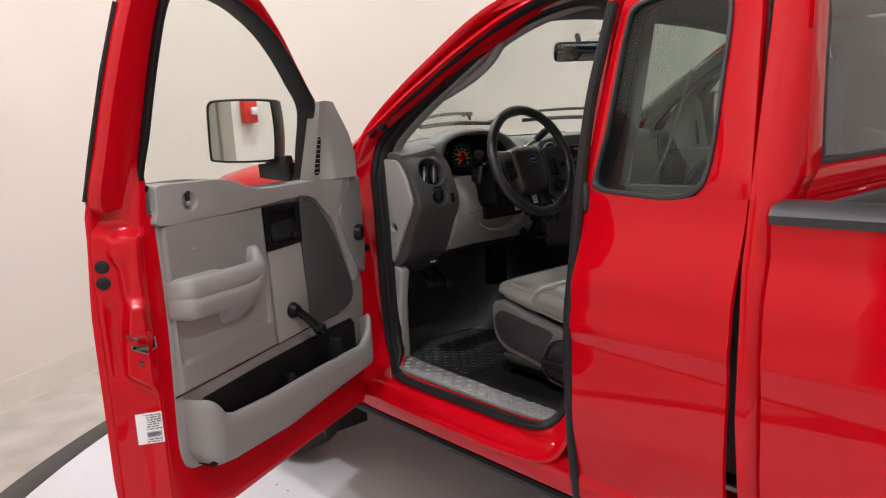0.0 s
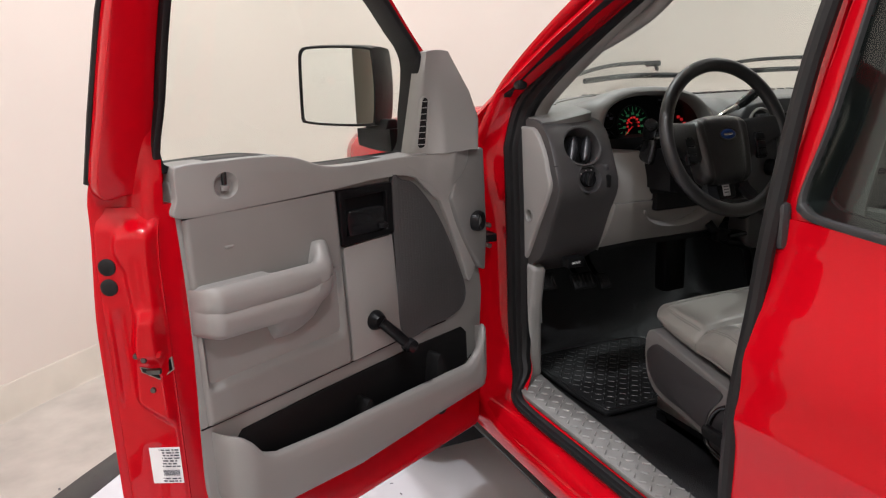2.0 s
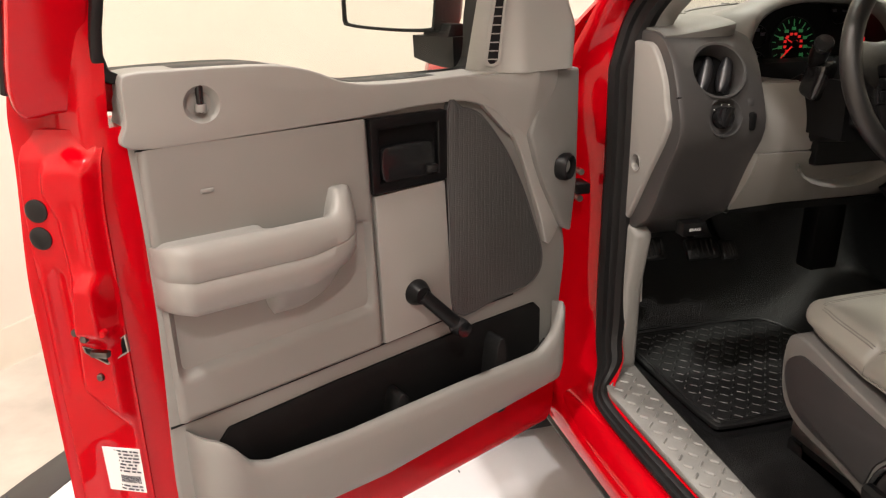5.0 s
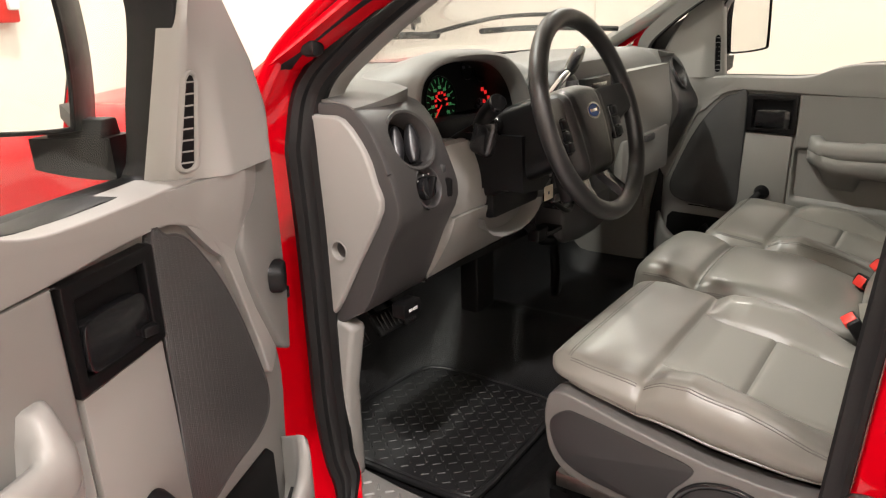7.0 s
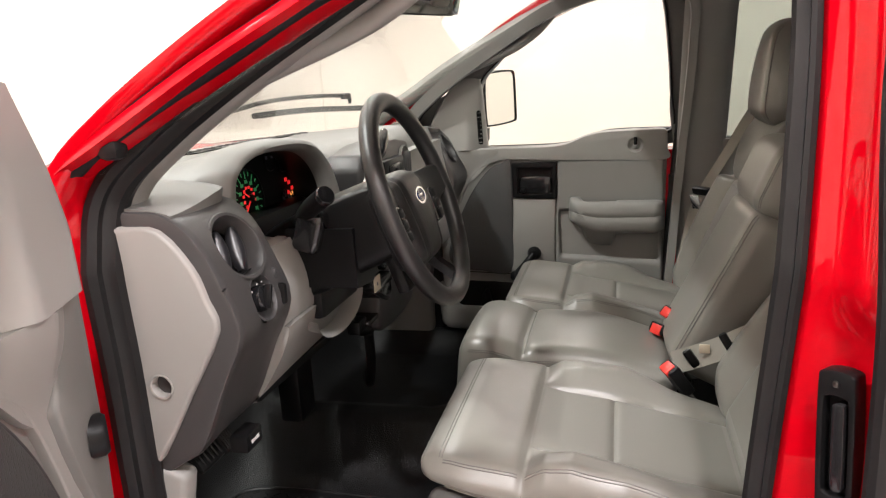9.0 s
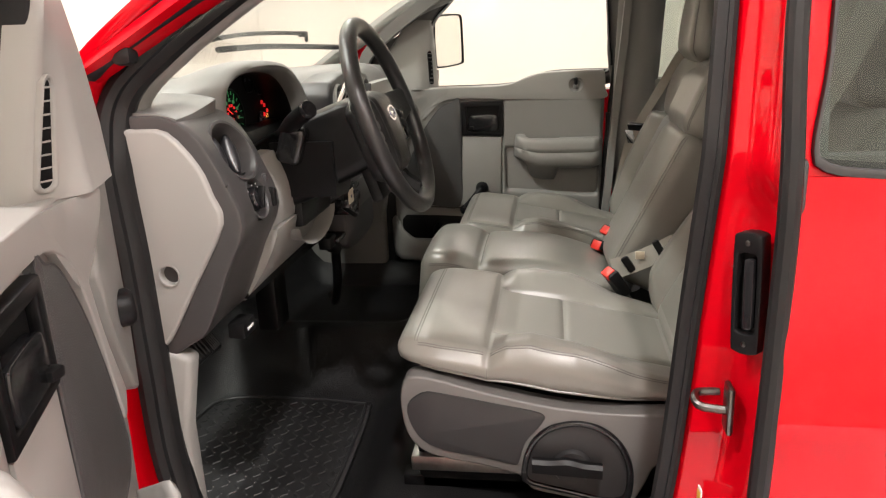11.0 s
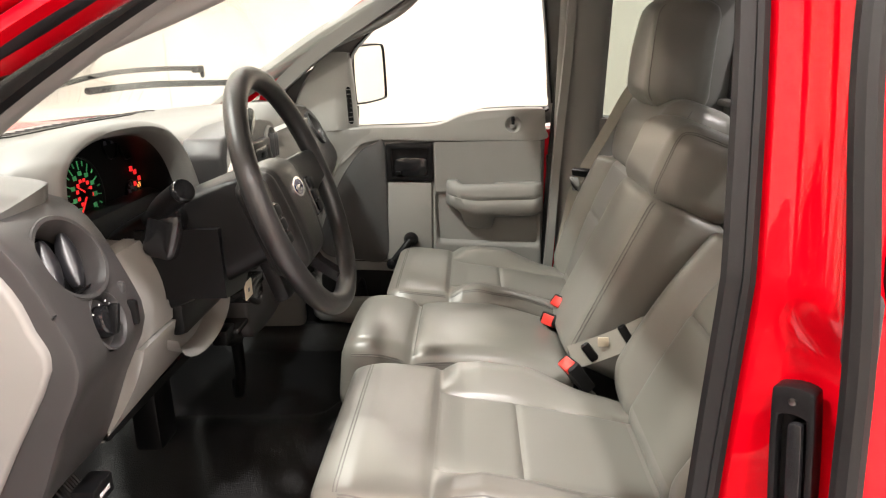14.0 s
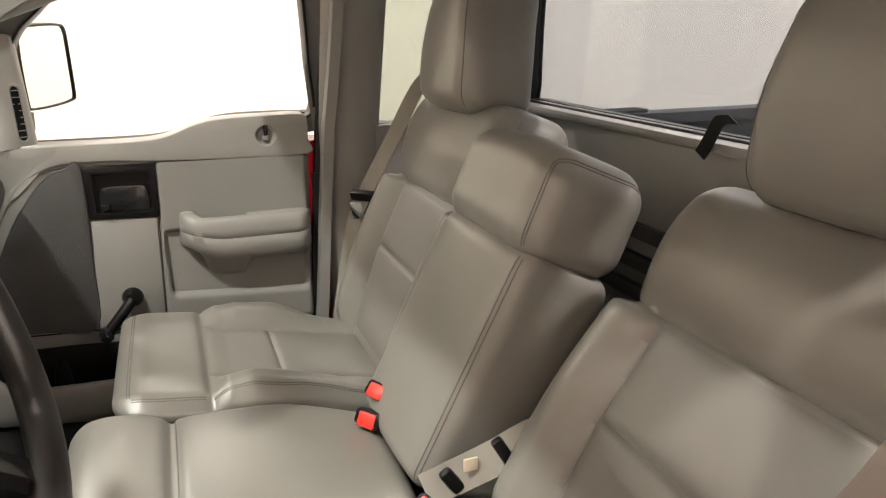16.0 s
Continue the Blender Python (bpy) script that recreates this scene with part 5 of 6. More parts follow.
    for k in (-0.62, 0.62):
        part("slat", softbox((0.026, 0.005, 0.07), 0.0024, (6, 2, 10), lambda p, q: (p.x * (1 - 0.55 * q[2] ** 2), p.y - 0.006 * q[0] ** 2, p.z), Matrix.Translation(vc + ve * 0.03 * k - vn * 0.016) @ vb @ Matrix.Rotation(radians(-20 * sd), 4, "Y") @ Matrix.Rotation(radians(38), 4, "Z")), VENTSLAT, vent, smooth=60)
    part("pod_split", tube([(sd * 0.783, -0.037, 1.213), (sd * 0.7, -0.017, 1.212), (sd * 0.605, -0.015, 1.212)], 0.0016, 6), BLACK, pod, "thin joint line")

# light switch and dimmer
ln = Vector((0, -0.96, 0.28)).normalized()
lc = Vector((-0.686, -0.033, 1.172))
sw = part("light_switch", lathe(lc - ln * 0.01, ln, [(0, 0.0345), (0.018, 0.0345), (0.0205, 0.0365), (0.022, 0.034), (0.017, 0.031), (0.008, 0.029), (0.008, 0.001)], 32), DARKGREY, dash, "round black headlamp switch")
part("switch_knob", lathe(lc, ln, [(0, 0.02), (0.01, 0.019), (0.014, 0.017), (0.014, 0.001)], 24), GLOSSBLACK, sw)
part("knob_grip", rbox((0, 0, 0), (0.007, 0.012, 0.036), 0.002, m=Matrix.Translation(lc + ln * 0.018) @ Matrix.Rotation(radians(20), 4, "Y")), BLACK, sw)
for k in range(4):
    a = radians(40 + 33 * k)
    part("mark", rbox((0, 0, 0), (0.0022, 0.0008, 0.0022), 0, m=Matrix.Translation(lc - ln * 0.001 + Vector((0.026 * math.cos(a), -0.007 * math.sin(a), 0.026 * math.sin(a))))), WHITE, sw)
part("dimmer_wheel", rbox((-0.632, -0.044, 1.165), (0.012, 0.02, 0.034), 0.005), BLACK, dash, "ribbed dimmer wheel")
part("cargo_lamp_button", rbox((-0.632, -0.034, 1.197), (0.012, 0.014, 0.016), 0.004), DARKGREY, dash)

# instrument hood and cluster
cx, cz, gx = -0.43, 1.272, -0.404
ARCH = [(-0.155, -0.03), (-0.155, 0.02), (-0.135, 0.062), (-0.08, 0.088), (0.0, 0.093), (0.075, 0.082), (0.125, 0.052), (0.15, 0.01), (0.158, -0.05), (0.1, -0.06), (0, -0.055), (-0.1, -0.045)]
arch = curve(ARCH, 5, True)


def arch_at(s, y, sz=None):
    sz = s if sz is None else sz
    return [Vector((cx + a * s, y + 0.10 * b * sz + 0.035 * smoothstep(0.05, -0.15, a) * smoothstep(0.12, 0.02, y), cz + b * sz)) for a, b in arch]


hood = part("instrument_hood", loft([arch_at(a, b, c) for a, b, c in ((0.97, 0.12, 0.96), (0.99, 0.03, 0.985), (1.0, 0.012, 1.0), (1.03, 0.0, 1.04), (1.09, -0.006, 1.11), (1.16, -0.002, 1.175), (1.24, 0.016, 1.215), (1.31, 0.045, 1.22), (1.38, 0.085, 1.15), (1.44, 0.14, 1.0), (1.46, 0.22, 0.8))], caps=False), DASHGREY, dash, "grey arched instrument hood", smooth=70)
part("cluster_wall", loft([arch_at(0.955, 0.125, 0.945), arch_at(0.985, 0.03, 0.98)], caps=False), BLACK, hood, "black inner wall", smooth=70)
face = part("cluster_face", prism([(a, b) for a, b in arch], 0, 0.01, lambda a, b, c: Vector((cx + a, 0.085 + 0.1 * b + c, cz + b))), DIALFACE, dash, "black instrument face with lit dials")
FACEY = lambda b: 0.083 + 0.1 * b


def dial(ax, az, r, glow_mat, n, a0, a1, label):
    at = lambda a, b, c: Vector((gx + ax + a, FACEY(az + b) - c, cz + az + b))
    d = part("dial", ring([(r * math.cos(t), r * math.sin(t)) for t in np.linspace(0, 2 * math.pi, 40, False)], [(r * 0.96 * math.cos(t), r * 0.96 * math.sin(t)) for t in np.linspace(0, 2 * math.pi, 40, False)], 0, 0.004, at), BLACK, face, label)
    tk = []
    for k in range(n):
        t = radians(a0 + (a1 - a0) * k / (n - 1))
        L = 0.14 if k % 2 else 0.24
        p = [(r * (0.9 - j) , s) for j, s in ((0, -0.0008), (L, -0.0008), (L, 0.0008), (0, 0.0008))]
        tk.append(prism([(math.cos(t) * q - math.sin(t) * s, math.sin(t) * q + math.cos(t) * s) for q, s in p], 0.001, 0.002, at))
        if k % 2 == 0:
            q = r * 0.56
            tk.append(prism([(math.cos(t) * q + i, math.sin(t) * q + j) for i, j in ((-0.0045, -0.003), (0.0045, -0.003), (0.0045, 0.003), (-0.0045, 0.003))], 0.001, 0.002, at))
    tagged(part("dial_scale", join(*tk), glow_mat, face, "lit green dial marks"), kind="stuff")
    return at


def needle(at, r, ang):
    t = radians(ang)
    part("needle", prism([(math.cos(t) * q - math.sin(t) * s, math.sin(t) * q + math.cos(t) * s) for q, s in ((-0.2 * r, -0.0016), (0.85 * r, -0.0006), (0.85 * r, 0.0006), (-0.2 * r, 0.0016))], 0.005, 0.0065, at), REDGLOW, face, "red needle")
    part("needle_hub", prism([(0.007 * math.cos(k * 0.524), 0.007 * math.sin(k * 0.524)) for k in range(12)], 0.003, 0.009, at), BLACK, face)


sp = dial(-0.058, 0.014, 0.052, GREENGLOW, 17, 225, -45, "speedometer rim")
for k in range(9):
    t = radians(225 - 30 * k)
    part("inner_mark", rbox((gx - 0.058 + 0.019 * math.cos(t), FACEY(0.014 + 0.019 * math.sin(t)) - 0.002, cz + 0.014 + 0.019 * math.sin(t)), (0.006, 0.001, 0.005), 0), REDGLOW, face, "lit red inner scale")
needle(sp, 0.046, 222)
needle(sp, 0.03, 150)
ta = dial(0.085, -0.02, 0.028, INK, 13, 225, -45, "tachometer rim")
needle(ta, 0.026, 225)
for k, (ax, az) in enumerate(((0.045, 0.07), (-0.14, 0.03), (0.095, 0.062), (-0.14, -0.02))):
    g = dial(ax, az, 0.022, INK, 5, 160, 20, "small gauge rim")
for k, (ax, az, m) in enumerate(((0.095, 0.025, REDGLOW), (0.106, 0.018, REDGLOW), (0.098, 0.0, REDGLOW), (0.11, -0.004, AMBERGLOW), (0.104, -0.016, AMBERGLOW), (-0.155, -0.03, REDGLOW), (0.116, 0.006, REDGLOW))):
    part("warning_lamp", rbox((gx + ax, FACEY(az) - 0.002, cz + az), (0.010, 0.002, 0.008), 0.001), m, face, "lit warning lamp")
part("gear_display", rbox((gx + 0.11, FACEY(-0.04) - 0.002, cz - 0.04), (0.035, 0.002, 0.010), 0.001), GREENGLOW, face, "lit green display")

# lower panels
part("cluster_apron", sheet(lambda u, v: Vector((-0.602 + 0.40 * u, -0.028 - 0.012 * math.sin(math.pi * v) + 0.02 * v, 1.10 + 0.125 * v)), 16, 8, Vector((0, 0.03, 0))), GREY, dash, "grey panel under the instruments")
part("knee_panel", sheet(lambda u, v: Vector((-0.603 + 0.42 * u, -0.038 + 0.075 * (1 - v) ** 1.4 + 0.02 * u, 0.965 - 0.01 * u + 0.135 * v)), 20, 12, Vector((0, 0.03, 0))), GREY, dash, "grey knee panel below the column", smooth=60)
part("knee_shelf", sheet(lambda u, v: Vector((-0.603 + 0.42 * u, 0.03 + 0.25 * v, 0.967 - 0.01 * u + 0.02 * v)), 8, 4, Vector((0, 0, 0.015))), BLACK, dash)
pocket = part("column_pocket", rbox((-0.385, -0.03, 1.105), (0.19, 0.03, 0.075), 0.012), BLACK, dash, "dark opening round the steering column")
part("pocket_scoop", loft([[Vector((-0.405 + 0.115 * math.cos(t) * s, -0.045 + yy, 1.075 - 0.05 * math.sin(t) * s)) for t in np.linspace(0, math.pi, 13)] for s, yy in ((1.0, -0.005), (0.92, 0.0), (0.85, 0.03))], caps=False, shut=False), GREY, dash, "scooped edge of the knee panel", smooth=60)

# centre stack
stack = part("centre_console_panel", prism(curve([(-0.17, 1.325), (0.17, 1.325), (0.165, 1.2), (0.14, 1.0), (0.12, 0.92), (-0.12, 0.92), (-0.14, 1.0), (-0.165, 1.2)], 3, True), -0.028, 0.05, xzy, 0.008), DARKGREY, dash, "charcoal centre console with radio and controls", smooth=45)
for x in (-0.125, 0.125):
    cv = part("round_vent", lathe((x, -0.024, 1.275), (0, -1, 0.15), [(0.0, 0.042), (0.012, 0.042), (0.015, 0.038), (0.011, 0.034), (0.0, 0.033)], 32), GREY, dash, "round centre air vent")
    part("vent_well", lathe((x, -0.026, 1.275), (0, -1, 0.15), [(0.0, 0.034), (0.003, 0.033), (0.001, 0.001)], 32), BLACK, cv)
    for k in (-1, 0, 1):
        part("slat", rbox((x + 0.016 * k, -0.036, 1.276), (0.003, 0.016, 0.05), 0.001), DARKGREY, cv)
radio = part("radio", rbox((0, -0.034, 1.262), (0.15, 0.022, 0.075), 0.004), BLACK, dash, "black radio with buttons")
for k in range(6):
    part("button", rbox((-0.052 + 0.021 * k, -0.046, 1.24), (0.016, 0.006, 0.009), 0.002), DARKGREY, radio)
part("display", rbox((0, -0.0455, 1.275), (0.09, 0.004, 0.025), 0.002), GLOSSBLACK, radio)
for k in range(3):
    part("control_knob", lathe((-0.075 + 0.075 * k, -0.03, 1.15), (0, -1, 0.1), [(0, 0.024), (0.016, 0.022), (0.02, 0.02), (0.02, 0.001)], 24), BLACK, dash, "black heater control knob")
part("ash_drawer", rbox((0, -0.036, 1.05), (0.2, 0.02, 0.07), 0.006), DARKGREY, dash, "closed charcoal drawer")
part("passenger_panel", sheet(lambda u, v: Vector((0.165 + 0.44 * u, -0.01 - 0.03 * math.sin(math.pi * min(1, v * 1.1)) + 0.05 * (1 - v) ** 2, 0.96 + 0.33 * v)), 20, 16, Vector((0, 0.03, 0))), GREY, dash, "grey passenger dash panel", smooth=60)
glove = part("glovebox_lid", rbox((0.385, -0.02, 1.05), (0.37, 0.03, 0.13), 0.012), GREY, dash, "closed grey glovebox lid")
part("glovebox_latch", rbox((0.385, -0.038, 1.1), (0.07, 0.012, 0.02), 0.004), DARKGREY, glove)
part("dash_core", rbox((0, 0.2, 1.12), (1.16, 0.3, 0.28), 0.02), BLACK, dash, "black inner structure under the dash")

# steering column and wheel
wheel_c = Vector((-0.4177, -0.2145, 1.272))
wa = 0.3284
wv, wn = Vector((0, math.sin(wa), math.cos(wa))), Vector((0, -math.cos(wa), math.sin(wa)))
ex = Vector((1, 0, 0))
at = lambda a, b, c: wheel_c + ex * a + wv * b + wn * c
col = thing("steering_column", "black steering column shroud with stalks", "steering column")
part("shroud", loft([[at(a * s, b * s - dz, c) for a, b in curve([(-0.072, 0.035), (-0.06, 0.055), (0, 0.062), (0.06, 0.055), (0.072, 0.035), (0.072, -0.05), (0.05, -0.075), (-0.05, -0.075), (-0.072, -0.05)], 3, True)] for s, c, dz in ((0.8, -0.035, 0.0), (0.95, -0.045, 0.0), (1.0, -0.07, 0.0), (1.05, -0.13, 0.004), (1.08, -0.2, 0.01), (1.0, -0.3, 0.02))]), BLACK, col, smooth=50)
part("lower_box", loft([[Vector((x, y, z)) for x, z in ((-0.505, 1.238), (-0.40, 1.238), (-0.395, 1.14), (-0.42, 1.125), (-0.50, 1.135))] for y in (-0.12, -0.1, 0.0)]), BLACK, col, "black column cover with ignition lock", smooth=40)
part("ignition_lock", lathe((-0.345, -0.14, 1.235), (0.4, -1, 0.2), [(0, 0.017), (0.02, 0.016), (0.024, 0.012), (0.024, 0.001)], 20), STEEL, col, "worn ignition lock")
stalk = part("indicator_stalk", tube(curve([(-0.475, -0.01, 1.245), (-0.50, -0.03, 1.257), (-0.522, -0.06, 1.279), (-0.545, -0.094, 1.3005)], 6), [0.0115 + 0.0045 * smoothstep(4, 12, k) for k in range(19)], 16), BLACK, col, "thick black indicator stalk", smooth=60)
part("stalk_end", lathe((-0.5435, -0.0918, 1.2992), (-0.49, -0.72, 0.49), [(0, 0.0165), (0.006, 0.0165), (0.009, 0.0145), (0.0095, 0.001)], 24), GLOSSBLACK, stalk)
part("stalk_root", softbox((0.05, 0.05, 0.075), 0.014, (8, 8, 8), None, Matrix.Translation((-0.497, -0.045, 1.235)) @ Matrix.Rotation(radians(18), 4, "X")), GLOSSBLACK, stalk, "moulded stalk root", smooth=60)
shift = part("gear_lever", tube(curve([(-0.365, -0.10, 1.29), (-0.32, -0.10, 1.315), (-0.26, -0.095, 1.335)], 6), 0.0075, 10), CHROME, col, "bright column gear lever with a black knob", smooth=60)
part("lever_knob", tube([(-0.275, -0.096, 1.33), (-0.255, -0.094, 1.339), (-0.215, -0.088, 1.358), (-0.185, -0.084, 1.372)], [0.009, 0.013, 0.014, 0.009], 12), GLOSSBLACK, shift, smooth=60)

sw_thing = thing("steering_wheel", "black four-spoke steering wheel with oval badge", "steering wheel")
R, TB = 0.1923 - 0.0165, 0.0165
part("rim", loft([[at((R + TB * math.cos(q)) * math.cos(t), (R + TB * math.cos(q)) * math.sin(t), TB * 0.95 * math.sin(q)) for q in np.linspace(0, 2 * math.pi, 14, False)] for t in np.linspace(0, 2 * math.pi, 96, False)], loop=True), WHEELSKIN, sw_thing, "black grained wheel rim", smooth=60)
basis = Matrix(((ex.x, wv.x, wn.x, wheel_c.x), (ex.y, wv.y, wn.y, wheel_c.y), (ex.z, wv.z, wn.z, wheel_c.z), (0, 0, 0, 1)))
pad = softbox((0.168, 0.168, 0.06), 0.026, (30, 30, 6), lambda p, q: (p.x * (1 + 0.1 * q[1]) * (1 - 0.05 * q[1] ** 2), p.y - 0.012 * q[0] ** 2 * (q[1] > 0) * q[1], p.z + 0.010 * (1 - q[0] ** 2) * (1 - q[1] ** 2) - 0.004 * bump(abs(q[0]), 0.62, 0.06) * (q[2] > 0.5)))
hub = part("airbag_cover", move(pad, basis @ Matrix.Translation((0, -0.024, -0.036))), WHEELSKIN, sw_thing, "black airbag cover with a blue oval badge", smooth=60)
badge_at = basis @ Matrix.Translation((0, 0.006, 0.0005)) @ Matrix.Diagonal((1.3, 1.3, 1.0, 1.0))
part("badge", move(lathe((0, 0, 0), (0, 0, 1), [(0, 0.0185), (0.003, 0.0185), (0.0045, 0.0165), (0.004, 0.001)], 32), badge_at @ Matrix.Diagonal((1, 0.56, 1, 1))), BLUE, hub, "blue oval badge")
part("badge_rim", move(ring([(0.0205 * math.cos(t), 0.0118 * math.sin(t)) for t in np.linspace(0, 2 * math.pi, 32, False)], [(0.0175 * math.cos(t), 0.009 * math.sin(t)) for t in np.linspace(0, 2 * math.pi, 32, False)], 0, 0.005, xyz), badge_at), CHROME, hub, "bright badge rim")
part("badge_mark", move(rbox((0, 0, 0.0045), (0.02, 0.004, 0.001), 0.0004), badge_at), CHROME, hub)
for s in (-1, 1):
    spoke = part("spoke", loft([[at(s * a, b + h, c + dc) for h, c in ((hh, -0.012), (hh * 0.8, -0.006), (-hh * 0.8, -0.006), (-hh, -0.012), (-hh, -0.034), (hh, -0.034))] for a, b, hh, dc in ((0.06, -0.006, 0.05, -0.008), (0.09, -0.002, 0.046, -0.004), (0.12, 0.006, 0.038, 0.0), (0.15, 0.014, 0.03, 0.01), (0.176, 0.018, 0.027, 0.018))]), WHEELSKIN, sw_thing, "side spoke with cruise buttons", smooth=50)
    part("button_pad", move(rbox((s * 0.107, -0.024, -0.012), (0.03, 0.066, 0.012), 0.005), basis), GLOSSBLACK, spoke, "glossy switch pad")
    for k in range(3):
        part("button", move(rbox((s * 0.107, -0.004 - 0.02 * k, -0.0045), (0.024, 0.0165, 0.006), 0.0025), basis), BLACK, spoke)
    part("spoke", loft([[at(s * a + h, b, c) for h, c in ((hh, dc), (hh, dc - 0.018), (-hh, dc - 0.018), (-hh, dc))] for a, b, hh, dc in ((0.04, -0.085, 0.018, -0.03), (0.052, -0.12, 0.014, -0.022), (0.062, -0.145, 0.014, -0.008), (0.07, -0.165, 0.016, 0.004))]), GLOSSBLACK, sw_thing, "lower spoke", smooth=40)
tag = thing("paper_tag", "small beige paper tag hanging under the steering column", "tag")
part("card", rbox((-0.39, -0.116, 1.112), (0.034, 0.002, 0.028), 0.0006), PAPER, tag)
part("print_bar", rbox((-0.392, -0.1175, 1.112), (0.006, 0.0006, 0.006), 0), INK, tag)
cable = thing("loose_cable", "black wiring and bracket hanging under the column", "cable")
part("wire", tube(curve([(-0.24, 0.02, 1.0), (-0.2, 0.0, 0.95), (-0.14, 0.0, 0.93), (-0.09, 0.02, 0.9), (-0.06, 0.03, 0.82), (0.0, 0.06, 0.74), (0.1, 0.1, 0.72)], 6), 0.012, 10), BLACK, cable, smooth=60)
part("bracket", rbox((-0.12, 0.0, 0.965), (0.16, 0.05, 0.012), 0.003, m=None), GLOSSBLACK, cable)
part("plug", rbox((-0.21, 0.0, 0.965), (0.05, 0.03, 0.03), 0.005), BLACK, cable)

# pedals
for x, y, z, w, nm, lb in ((-0.55, 0.18, 0.835, 0.078, "brake_pedal", "black ribbed brake pedal"), (-0.47, 0.19, 0.82, 0.04, "throttle_pedal", "black throttle pedal"), (-0.70, 0.13, 0.868, 0.05, "parking_brake_pedal", "black parking brake pedal")):
    pd = part(nm, rbox((0, 0, 0), (w, 0.014, 0.05), 0.006, m=Matrix.Translation((x, y, z)) @ Matrix.Rotation(radians(-35), 4, "X")), RUBBER, truck, lb)
    for k in range(5):
        part("rib", rbox((w * (k - 2) / 6, -0.008, 0), (0.005, 0.004, 0.036), 0.0015, 1, m=Matrix.Translation((x, y, z)) @ Matrix.Rotation(radians(-35), 4, "X")), RUBBER, pd)
    part("arm", tube(curve([(x, y + 0.008, z), (x, y + 0.07, z + 0.03), (x, y + 0.13, z + 0.12), (x, y + 0.15, z + 0.22)], 4), 0.009, 8), BLACK, pd)
part("column_bracket", rbox((-0.285, 0.12, 0.87), (0.075, 0.05, 0.17), 0.008), BLACK, dash, "black bracket below the steering column")
rel = part("brake_release", rbox((-0.70, 0.005, 0.955), (0.05, 0.03, 0.028), 0.004), BLACK, dash, "black brake release handle with white print")
txt = bpy.data.curves.new("release_text", "FONT")
txt.body, txt.size, txt.extrude, txt.align_x = "BRAKE", 0.0085, 0.0003, "CENTER"
tx = new("release_print", txt)
tx.matrix_world = Matrix.Translation((-0.70, -0.0105, 0.952)) @ Matrix.Rotation(radians(90), 4, "X")
tx.data.materials.append(WHITE)
tx.parent = rel
# rear-view mirror
rv = thing("rear_view_mirror", "black rear-view mirror hanging on the windscreen", "mirror")
part("shell", softbox((0.21, 0.035, 0.07), 0.017, (14, 4, 6), None, Matrix.Translation((-0.076, -0.155, 1.636)) @ Matrix.Rotation(radians(-28), 4, "Z") @ Matrix.Rotation(radians(15), 4, "X")), BLACK, rv, smooth=60)
part("silvered_glass", rbox((0, 0, 0), (0.195, 0.002, 0.058), 0.0009, m=Matrix.Translation((-0.0841, -0.170, 1.6315)) @ Matrix.Rotation(radians(-28), 4, "Z") @ Matrix.Rotation(radians(15), 4, "X")), MIRROR, rv, "mirror glass")
part("stem", tube([(-0.07, -0.14, 1.64), (-0.05, -0.12, 1.68), (-0.02, -0.09, 1.70)], 0.01, 10), BLACK, rv)
# wipers resting on the windscreen
def on_screen(x, z, out=0.015):
    u = (z - 1.235) / 0.455
    return screen_pt(u, 0.5 + 0.5 * x / (0.83 - 0.25 * (z - 1.25))) + Vector((0, out, out))


for x0, x1 in ((-0.57, -0.12), (0.02, 0.58)):
    xm = (x0 + x1) / 2
    wp = part("wiper", tube(curve([on_screen(x0, 1.362, 0.03), on_screen(x0 * 0.6 + x1 * 0.4, 1.392, 0.035), on_screen(x1 - 0.08, 1.40, 0.03), on_screen(x1 - 0.02, 1.385, 0.025)], 6), 0.006, 8), BLACK, truck, "black wiper arm and blade", smooth=60)
    part("blade", tube(curve([on_screen(xm - 0.12, 1.376), on_screen(xm + 0.1, 1.38), on_screen(x1 + 0.12, 1.372)], 6), 0.0085, 6), RUBBER, wp)
    part("arm_joint", rbox((0, 0, 0), (0.05, 0.02, 0.018), 0.005, m=Matrix.Translation(on_screen(x1 - 0.06, 1.398, 0.03))), BLACK, wp)
part("screen_border", sheet(lambda u, v: screen_pt(0.07 * v - 0.02, u) + Vector((0, -0.006, 0)), 32, 3, Vector((0, 0.002, 0))), BLACK, ws, "black printed border along the screen's base")

part("back_cover", move(rbox((0, -0.085, -0.07), (0.11, 0.11, 0.025), 0.008), basis), BLACK, sw_thing, "black back cover of the wheel hub")
stk = part("wheel_sticker", move(rbox((0, 0, 0), (0.022, 0.03, 0.0008), 0.0002), basis @ Matrix.Translation((0.022, -0.119, -0.0565))), WHITE, sw_thing, "white printed sticker behind the lower spokes")
for k in range(3):
    part("print_bar", move(rbox((0, 0.008 - 0.007 * k, 0.0007), (0.015, 0.0022, 0.0003), 0), basis @ Matrix.Translation((0.022, -0.119, -0.0565))), INK, stk)
for k in range(26):
    part("grille_bar", rbox((-0.42 + 0.033 * k, 0.0, 0.0), (0.004, 0.03, 0.004), 0.001, m=Matrix.Translation((0.0, dash_top((-0.42 + 0.033 * k + 0.775) / 1.55, 0.85).y, dash_top((-0.42 + 0.033 * k + 0.775) / 1.55, 0.85).z + 0.003))), DARKGREY, dash)

